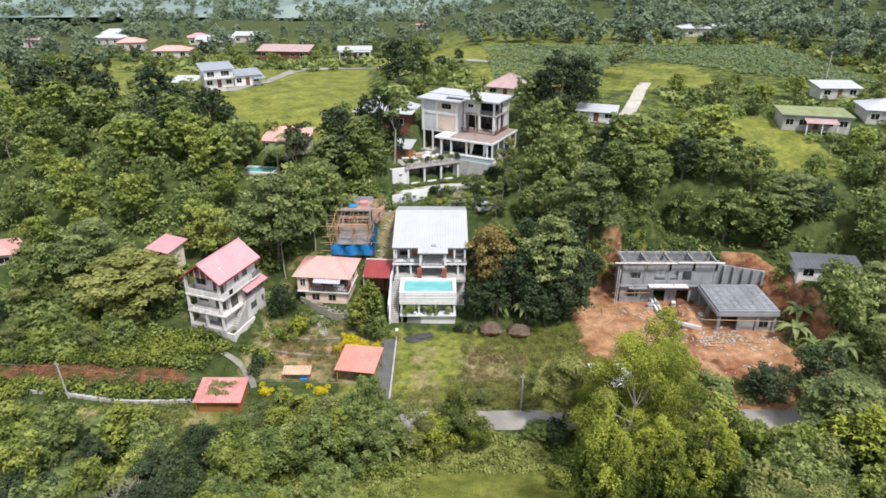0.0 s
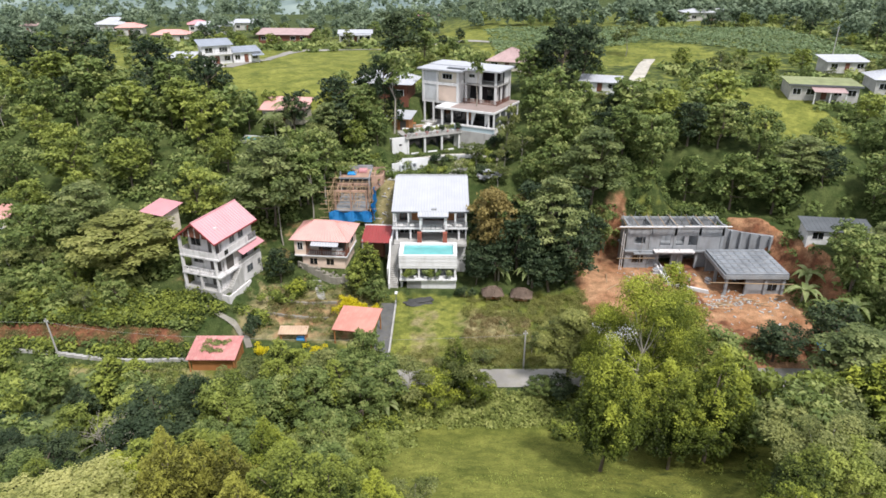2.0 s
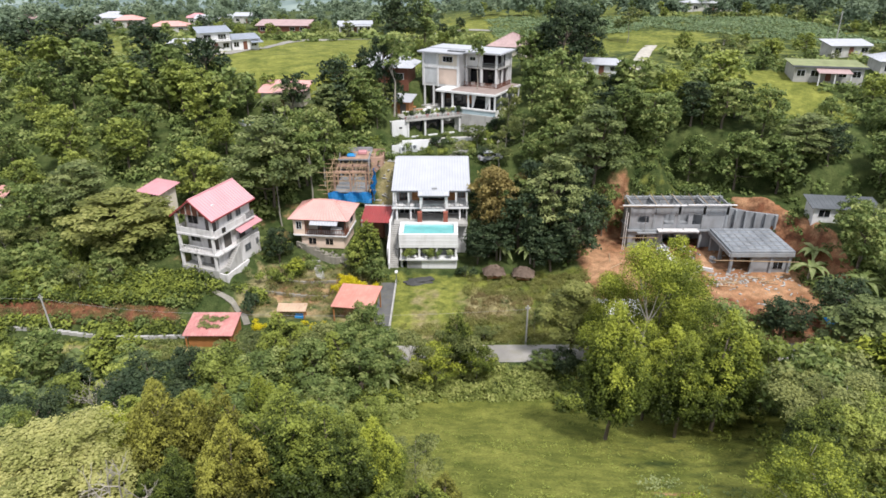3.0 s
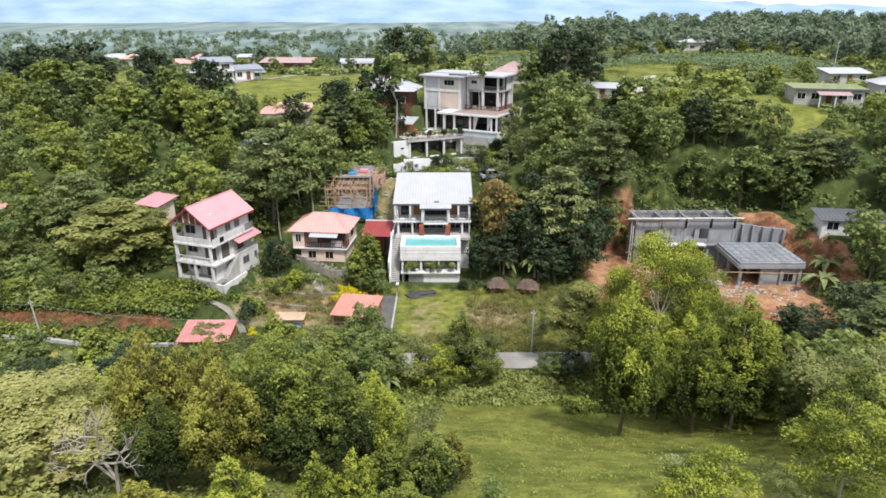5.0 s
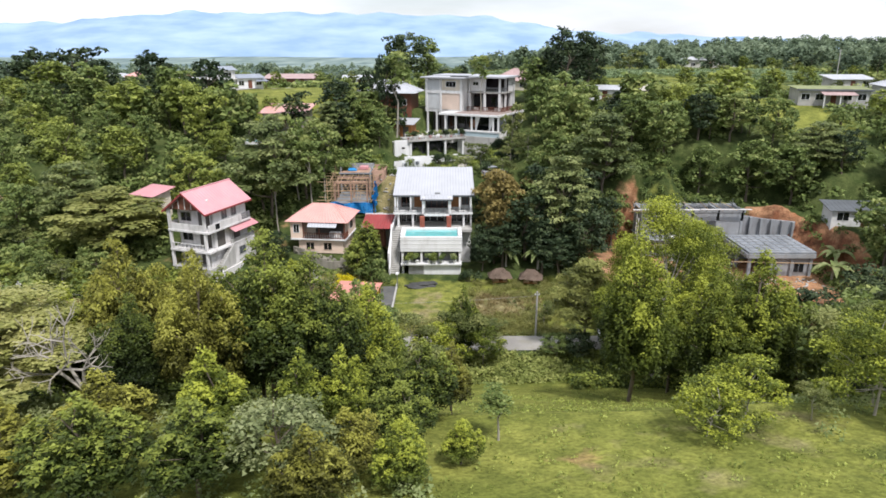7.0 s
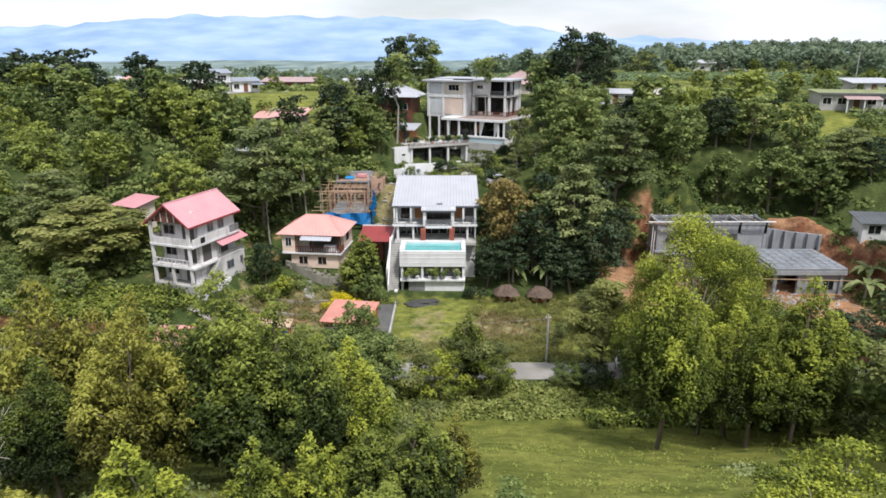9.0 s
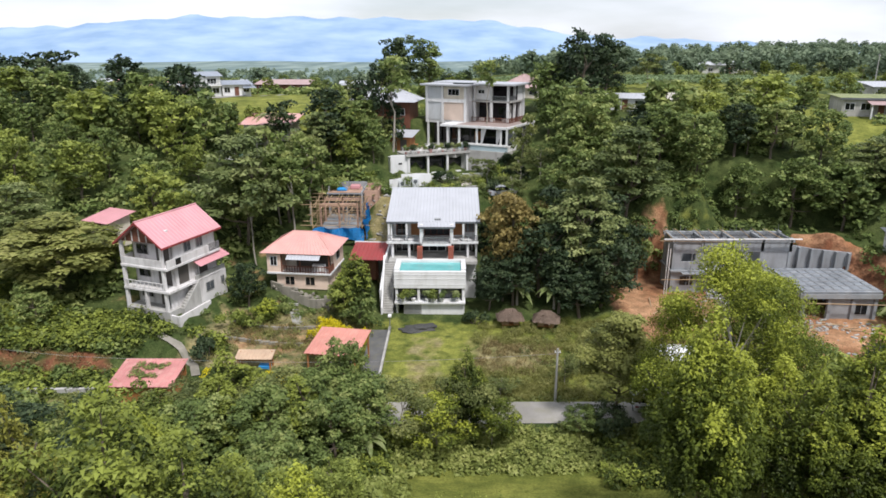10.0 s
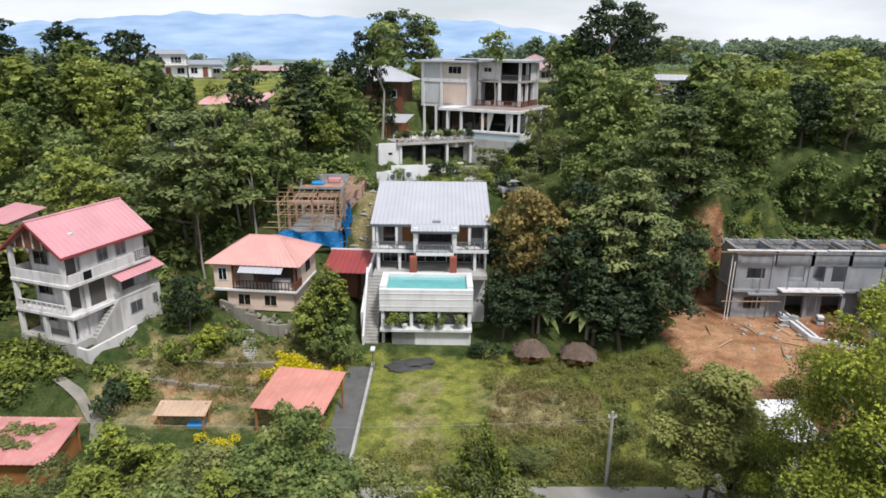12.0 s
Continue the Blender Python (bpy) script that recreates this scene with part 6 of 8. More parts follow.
for k in range(46):
    x = -77 + k * 1.05
    yc = 70.2 + 1.2 * float(smooth(38, 60, -x)) + 0.4 * math.sin(x * 0.2)
    g = float(ground_z(x, yc))
    add_box(bm, x, x + 1.06, yc - 0.18, yc + 0.18, g - 0.4, g + 0.42, 0.02)
tagged(part("kerb_wall", bm, CONCRETE), "low pale concrete kerb wall beside the road", "wall", kind="structure")
bm = bmesh.new()
for k in range(16):
    y = 70.6 + k
    add_box(bm, -7.15, -6.9, y, y + 1.01, float(ground_z(-7, y)) - 0.3, float(ground_z(-7, y)) + 0.35, 0.02)
tagged(part("yard_wall", bm, CONCRETE), "low weathered boundary wall beside the driveway", "wall", kind="structure")
bm = bmesh.new()
prev = None
for k in range(18):
    y = 69.2 + k
    row = [bm.verts.new((x, y, float(ground_z(x, y)) + 0.05)) for x in (-9.2, -8.2, -7.2)]
    if prev:
        for i in range(2):
            bm.faces.new((prev[i], prev[i + 1], row[i + 1], row[i]))
    prev = row
DARK_DRIVE = material("dark_grey_driveway", (0.125, 0.125, 0.125), 0.75, vary=0.3, dirt=0.6, dirt_colour=(0.16, 0.155, 0.11))
tagged(part("driveway", bm, DARK_DRIVE), "dark grey driveway up to the houses", "driveway", kind="structure")


def utility_pole(x, y, height, lean, label):
    g = float(ground_z(x, y))
    p = thing("utility_pole", pose(x, y, g, 0, lean, 0), label, "pole", "poles along the road")
    tube("shaft", CONCRETE, p, (0, 0, -0.5), (0, 0, height), 0.125, 0.085, 10)
    bx("crossarm", METAL, p, -0.28, 0.28, -0.04, 0.04, height - 0.45, height - 0.37, 0.01)
    for dx in (-0.22, 0.22):
        tube("insulator", WHITE, p, (dx, 0, height - 0.37), (dx, 0, height - 0.2), 0.05, 0.03)
    return p


# hillside garden above the pool house
def strip(name, mat, pts, half, lift, label, category):
    """A paved strip that follows the ground along the points."""
    bm = bmesh.new()
    prev = None
    fine = []
    for (x0, y0), (x1, y1) in zip(pts[:-1], pts[1:]):
        fine += [(x0 + (x1 - x0) * k / 5, y0 + (y1 - y0) * k / 5) for k in range(5)]
    fine.append(pts[-1])
    for k, (x, y) in enumerate(fine):
        a, b = fine[max(0, k - 1)], fine[min(len(fine) - 1, k + 1)]
        d = Vector((b[0] - a[0], b[1] - a[1], 0)).normalized()
        row = [bm.verts.new((x - d.y * o, y + d.x * o, float(ground_z(x - d.y * o, y + d.x * o)) + lift)) for o in (-half, 0, half)]
        if prev:
            for i in range(2):
                bm.faces.new((prev[i], prev[i + 1], row[i + 1], row[i]))
        prev = row
    bmesh.ops.recalc_face_normals(bm, faces=bm.faces)
    return tagged(part(name, bm, mat), label, category, kind="structure")


def low_wall(mat, pts, hgt, label):
    bm = bmesh.new()
    for (x0, y0), (x1, y1) in zip(pts[:-1], pts[1:]):
        a, b = Vector((x0, y0, 0)), Vector((x1, y1, 0))
        n = max(1, int((b - a).length / 0.9))
        s = Vector((-(b - a).y, (b - a).x, 0)).normalized() * 0.14
        for k in range(n):
            p, q = a.lerp(b, k / n), a.lerp(b, (k + 1) / n)
            g = float(ground_z((p.x + q.x) / 2, (p.y + q.y) / 2))
            lo = [bm.verts.new((v.x, v.y, g - 0.5)) for v in (p - s, q - s, q + s, p + s)]
            hi = [bm.verts.new((v.x, v.y, g + hgt)) for v in (p - s, q - s, q + s, p + s)]
            bm.faces.new(lo[::-1]), bm.faces.new(hi)
            for i in range(4):
                bm.faces.new((lo[i], lo[(i + 1) % 4], hi[(i + 1) % 4], hi[i]))
    return tagged(part("garden_wall", bm, mat), label, "wall", kind="structure")


PALE_PAVING = material("pale_paving", (0.46, 0.43, 0.37), 0.9, vary=0.2, dirt=0.5)
strip("drive", PALE_PAVING, [(-13.0, 113.5), (-10.5, 118.0), (-5.5, 120.8), (0.5, 123.4), (6.5, 124.0), (10.5, 121.0)], 1.3, 0.06, "pale concrete drive winding up to the garage", "driveway")
strip("drive", PALE_PAVING, [(34.0, 136.6), (39.5, 142.5), (45.0, 156.0), (48.5, 166.0), (52.0, 174.0)], 1.5, 0.08, "pale gravel drive across the plateau", "driveway")
strip("court", PALE_PAVING, [(-68.0, 162.5), (-61.0, 164.5), (-54.0, 167.5)], 2.6, 0.08, "pale paved court before the modern house", "driveway")
strip("lane", ASPHALT, [(-53.0, 165.0), (-47.5, 180.0), (-45.0, 206.0), (-42.0, 213.0), (-21.7, 212.5), (4.0, 213.0), (16.0, 205.0)], 1.7, 0.08, "narrow grey lane beside the field", "road")
strip("path", PALE_PAVING, [(1.5, 114.5), (2.4, 118.0), (3.6, 123.0)], 0.7, 0.07, "pale stone garden path up the slope", "path")
low_wall(WHITE, [(-9.0, 117.3), (-4.8, 119.2), (1.0, 121.7), (6.2, 122.2)], 0.75, "low white planter wall along the drive")
low_wall(WHITE, [(-9.4, 115.6), (-3.0, 117.0)], 1.7, "white garden wall behind the house roof")
for k, x in enumerate((-7.4, -5.4)):
    y = 115.0 + 0.22 * (x + 9.4)
    unit = thing("aircon_unit", pose(x, y, float(ground_z(x, y)), 0, 0, 12), "grey outdoor air conditioning unit on the garden wall", "air conditioner", "units on the wall")
    bx("casing", PANEL_GREY, unit, -0.5, 0.5, -0.2, 0.2, -0.2, 1.2, 0.03)
    tube("fan_grille", DARK_ROOF, unit, (0, -0.23, 0.75), (0, -0.19, 0.75), 0.32, 0.32, 16)
low_wall(CONCRETE, [(2.5, 116.2), (8.0, 117.5)], 0.6, "low stone terrace wall in the garden")
strip("ramp", DARK_STONE, [(-33.0, 80.6), (-31.2, 78.9), (-28.6, 76.8), (-26.0, 74.8), (-25.0, 72.6)], 0.42, 0.12, "narrow concrete ramp down to the road", "path")
car(pose(8.0, 113.5, float(ground_z(8.0, 113.5)), 0, 0, 20), GREY_ROOF, "silver car parked beside the garden")
car(pose(21.5, 69.0, float(ground_z(21.5, 69.0)) + 0.02, 0, 0, 70), WHITE, "white car parked beside the road under trees")
car(pose(17.8, 68.3, float(ground_z(17.8, 68.3)) + 0.02, 0, 0, 80), WHITE, "white car parked beside the road under trees")
bare_tree(-31.5, 54.0, 5.0, 5)
bare_tree(-15.2, 24.2, 6.0, 9)
bare_tree(-27.6, 42.0, 7.5, 11)
# stone terrace wall and steps below the peach house
low_wall(DARK_STONE, [(-22.4, 92.3), (-20.6, 91.0), (-18.4, 90.1), (-16.2, 89.5), (-14.4, 89.8)], 1.0, "old grey plastered stone terrace wall with moss")
tw = thing("terrace_wall", pose(0, 0, 0), "rough grey stone terrace wall below the peach house", "wall")
tf = thing("terrace_floor", pose(-4.2, 132.2, 12.3, 0, 0, 24), "pale paved terrace floor over the garage", "floor", kind="structure")
for i in range(8):
    for j in range(4):
        bx("slab", PALE_PAVING, tf, -7.0 + i * 1.5, -5.53 + i * 1.5, -2.4 + j * 1.5, -0.93 + j * 1.5, -0.1, 0.06 + 0.01 * ((i + j) % 2), 0.01)
for k in range(11):
    u = -5.3 + k * 1.1
    potted_plant(-2.4 + u * 0.913 - 0.1, 126.8 + u * 0.407 + 0.25, 12.6, 0.8 + 0.35 * (k % 3 == 1), ("broad", "dark", "blade")[k % 3], WHITE if k % 2 else RUST_ROOF)
for k, (x, y) in enumerate(((-7.6, 129.2), (-5.0, 131.2), (-1.2, 131.6), (-6.2, 133.6), (-3.2, 133.4))):
    tb = thing("garden_table", pose(x, y, 12.37, 0, 0, k * 31), "small weathered wooden garden table on the terrace", "table", "tables on the terrace")
    bx("tabletop", WOOD if k % 2 else WHITE, tb, -0.7, 0.7, -0.45, 0.45, 0.7, 0.75, 0.02)
    for sx in (-0.6, 0.6):
        for sy in (-0.35, 0.35):
            bx("leg", WOOD if k % 2 else WHITE, tb, sx - 0.04, sx + 0.04, sy - 0.04, sy + 0.04, 0.0, 0.7, 0.01)
rng_w = np.random.default_rng(4)
stone_mesh = []
for v in range(4):
    bm = bmesh.new()
    bmesh.ops.create_icosphere(bm, subdivisions=1, radius=0.25)
    for w in bm.verts:
        w.co *= 1 + 0.2 * rng_w.normal()
    me = bpy.data.meshes.new("stone")
    bm.to_mesh(me)
    bm.free()
    me.materials.append(DARK_STONE)
    stone_mesh.append(me)
for k in range(60):
    f = rng_w.uniform()
    x, y = -22.2 + 7.8 * f, 91.9 - 2.6 * f + 0.1 * rng_w.normal()
    st = new("stone", stone_mesh[k % 4])
    st.parent = tw
    st.matrix_local = pose(x, y, float(ground_z(x, y)) + rng_w.uniform(-0.1, 0.55), *rng_w.uniform(0, 360, 3))
for k in range(9):
    f = k / 8
    x, y = -19.2 + 1.4 * f, 90.0 - 4.2 * f
    z = float(ground_z(x, y))
    bx("step", CONCRETE, tw, x - 0.6, x + 0.6, y - 0.18, y + 0.18, z - 0.3, z + 0.12, 0.03)
low_wall(DARK_STONE, [(-26.0, 80.6), (-21.5, 80.2), (-16.0, 80.4)], 0.35, "low dark stone edge of a garden terrace")
low_wall(DARK_STONE, [(-25.5, 84.9), (-21.0, 84.3), (-15.5, 84.6)], 0.35, "low dark stone edge of a garden terrace")
# rubble and timber on the building site
rng_r = np.random.default_rng(12)
V, Q = [], []
for k in range(340):
    x, y = (rng_r.normal(-9.4, 1.3), rng_r.uniform(100, 112)) if k >= 260 else (rng_r.uniform(27, 50), rng_r.uniform(75, 95)) if k < 120 else (rng_r.normal(41, 3.5), rng_r.normal(84.5, 1.2))
    r = rng_r.uniform(0.05, 0.2)
    z = float(ground_z(x, y)) + r * 0.3
    a = rng_r.uniform(0, 3.14)
    c0 = np.array([x, y, z])
    e = [np.array([math.cos(a), math.sin(a), rng_r.normal() * 0.2]) * r * rng_r.uniform(0.8, 2.2), np.array([-math.sin(a), math.cos(a), 0]) * r * 0.7, np.array([0, 0, r * 0.5])]
    b0 = len(V)
    for sx, sy, sz in ((-1, -1, -1), (1, -1, -1), (1, 1, -1), (-1, 1, -1), (-1, -1, 1), (1, -1, 1), (1, 1, 1), (-1, 1, 1)):
        V.append(c0 + sx * e[0] + sy * e[1] + sz * e[2])
    Q += [[b0 + i for i in f] for f in ((3, 2, 1, 0), (4, 5, 6, 7), (0, 1, 5, 4), (1, 2, 6, 5), (2, 3, 7, 6), (3, 0, 4, 7))]
tagged(new("rubble", mesh_from("rubble", np.array(V), np.array(Q), [CONCRETE])), "grey rubble and broken blocks on red soil", "rubble", kind="stuff")
for k in range(22):
    x, y, a = (rng_r.uniform(39, 48), rng_r.uniform(82.5, 85.5), rng_r.uniform(-25, 25)) if k < 12 else (rng_r.uniform(25, 36), rng_r.uniform(84, 93), rng_r.uniform(0, 180))
    b = bx("plank", BAMBOO, None, -1.3, 1.3, -0.07, 0.07, 0.0, 0.05, 0.01)
    b.matrix_world = pose(x, y, float(ground_z(x, y)) + 0.08 + 0.03 * (k % 3), rng_r.normal() * 3, rng_r.normal() * 4, a)
    tagged(b, "loose weathered timber plank on the soil", "plank", "loose planks on site")
heap = bmesh.new()
bmesh.ops.create_icosphere(heap, subdivisions=4, radius=1.0)
for v in heap.verts:
    lump = 1 + 0.5 * noise.noise(v.co * 1.6) + 0.22 * noise.noise(v.co * 4.3)
    v.co = Vector((v.co.x * 2.3 * lump, (v.co.y * 0.95 + 0.35 * math.sin(v.co.x * 2.2)) * lump, max(v.co.z, -0.1) * 0.5 * lump))
hp = part("gravel_heap", heap, DARK_GRAVEL)
hp.matrix_world = pose(-3.3, 86.6, float(ground_z(-3.3, 86.6)))
tagged(hp, "low heap of dark gravel in the yard", "gravel", kind="stuff")
# signpost: white board on an upright post, gives no light
lamp = thing("yard_lamp", pose(-6.9, 85.4, float(ground_z(-6.9, 85.4))), "white signpost at the end of the driveway", "lamp")
tube("post", METAL, lamp, (0, 0, -0.2), (0, 0, 2.2), 0.06)
bx("head", WHITE, lamp, -0.2, 0.2, -0.35, 0.35, 2.1, 2.3, 0.04)
utility_pole(-48.6, 70.6, 5.6, -4, "leaning pale concrete utility pole at the roadside")
utility_pole(10.0, 69.0, 5.4, 0, "grey concrete utility pole at the roadside")
utility_pole(96.0, 170.0, 9.0, 0, "tall weathered utility pole behind the trees")


def cable(a, b, sag):
    bm = bmesh.new()
    a, b = Vector(a), Vector(b)
    rings = []
    for i in range(15):
        c = a.lerp(b, i / 14) - Vector((0, 0, sag * 4 * (i / 14) * (1 - i / 14)))
        rings.append([bm.verts.new(c + Vector((0, 0.012 * math.cos(k * 1.5708), 0.012 * math.sin(k * 1.5708)))) for k in range(4)])
    for p, q in zip(rings[:-1], rings[1:]):
        for k in range(4):
            bm.faces.new((p[k], p[(k + 1) % 4], q[(k + 1) % 4], q[k]))
    return tagged(part("cable", bm, CABLE), "thin overhead power cable between poles", "cable", "overhead cables")


g1, g2 = float(ground_z(-48.6, 70.6)), float(ground_z(10, 69))
cable((-48.6, 70.6, g1 + 5.0), (-28.0, 70.5, 1.6), 0.5)
cable((10, 69, g2 + 4.9), (-28.0, 70.5, 1.6), 0.6)
cable((-48.6, 70.6, g1 + 5.0), (-100.0, 73.0, 5.0), 0.5)


# ---- plants ----
def frond_plant(name, label, category, m, n, length, width, rise, droop, leaf, stem=0.0, leaflets=0, seed=0):
    """A banana, palm or fern: arching blades from one crown; leaflets > 0 splits each blade into pairs."""
    rng = np.random.default_rng(seed)
    root = thing(name, m, label, category)
    if stem:
        tube("stem", BARK_PALE, root, (0, 0, -0.3), (0, 0, stem), 0.16, 0.10, 8)
    V, Q = [], []
    for i in range(n):
        a = 6.283 * i / n + rng.uniform(-0.3, 0.3)
        L, up = length * rng.uniform(0.75, 1.15), rise * rng.uniform(0.6, 1.3)
        d, s = np.array([math.cos(a), math.sin(a), 0]), np.array([-math.sin(a), math.cos(a), 0])
        seg = 7
        pts = [np.array([0, 0, stem]) + d * L * (k / seg) + np.array([0, 0, up * (k / seg) - droop * (k / seg) ** 2]) for k in range(seg + 1)]
        for k in range(seg):
            w0, w1 = (width * math.sin(math.pi * (0.12 + 0.85 * u / seg)) for u in (k, k + 1))
            if leaflets:
                for e in range(leaflets):
                    for sd in (-1, 1):
                        f = (e + 0.5) / leaflets
                        c = pts[k] * (1 - f) + pts[k + 1] * f
                        tip = c + sd * s * w0 * 2.2 + d * w0 * 0.7 - np.array([0, 0, w0 * 0.5])
                        t = d * 0.055
                        b0 = len(V)
                        V += [c - t, c + t, tip + t * 0.4, tip - t * 0.4]
                        Q.append([b0, b0 + 1, b0 + 2, b0 + 3])
            else:
                for sd in (-1, 1):
                    b0 = len(V)
                    V += [pts[k], pts[k + 1], pts[k + 1] + sd * s * w1 + np.array([0, 0, w1 * 0.3]), pts[k] + sd * s * w0 + np.array([0, 0, w0 * 0.3])]
                    Q.append([b0, b0 + 1, b0 + 2, b0 + 3])
    me = mesh_from("fronds", np.array(V), np.array(Q), [LEAF[leaf]])
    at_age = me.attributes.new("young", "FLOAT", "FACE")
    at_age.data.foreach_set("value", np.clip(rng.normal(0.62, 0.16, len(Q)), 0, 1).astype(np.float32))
    c = new("fronds", me)
    c.parent = root
    return root


BANANA = frond_plant("banana_plant", "banana plant with broad arching green leaves", "plant", pose(0, -900, 0), 9, 2.4, 0.36, 2.0, 2.2, "blade", 1.6, 0, 3)
PALM = frond_plant("palm", "palm with feathery arching fronds", "palm", pose(0, -905, 0), 15, 3.0, 0.42, 1.5, 2.6, "blade", 4.5, 5, 4)
FERN = frond_plant("tree_fern", "tree fern with wide feathery pale green fronds", "fern", pose(0, -910, 0), 10, 2.4, 0.34, 1.3, 1.7, "fern", 1.2, 4, 5)


def shrub_master(label, leaf, seed, per, size):
    rng = np.random.default_rng(seed)
    root = thing("shrub", pose(0, -920, 0), label, "shrub")
    puffs = [(rng.normal() * 0.55, rng.normal() * 0.55, rng.uniform(0.35, 1.0), rng.uniform(0.4, 0.7), 0.8) for _ in range(9)]
    bm = bmesh.new()
    for (x, y, z, r, f) in puffs:
        add_tube(bm, (x * 0.2, y * 0.2, -0.2), (x, y, z), 0.04, 0.02, 5)
    part("stems", bm, BARK, root)
    c = foliage("foliage", rng, puffs, per, size, leaf)
    c.parent = root
    return root


SHRUB = {
    "yellow": shrub_master("golden yellow clipped garden shrub", "yellow", 1, 900, 0.085),
    "green": shrub_master("rounded green garden shrub", "broad", 2, 300, 0.16),
    "lime": shrub_master("light green leafy shrub", "lime", 3, 260, 0.17),
    "dark": shrub_master("dark green dense shrub", "dark", 4, 260, 0.17),
}


def shrub(kind, x, y, w, hgt):
    m = pose(x, y, float(ground_z(x, y)), 0, 0, (x * 53 + y * 31) % 360)
    return place(SHRUB[kind], m @ Matrix.Diagonal((w / 2.2, w / 2.2, hgt / 1.5, 1)))


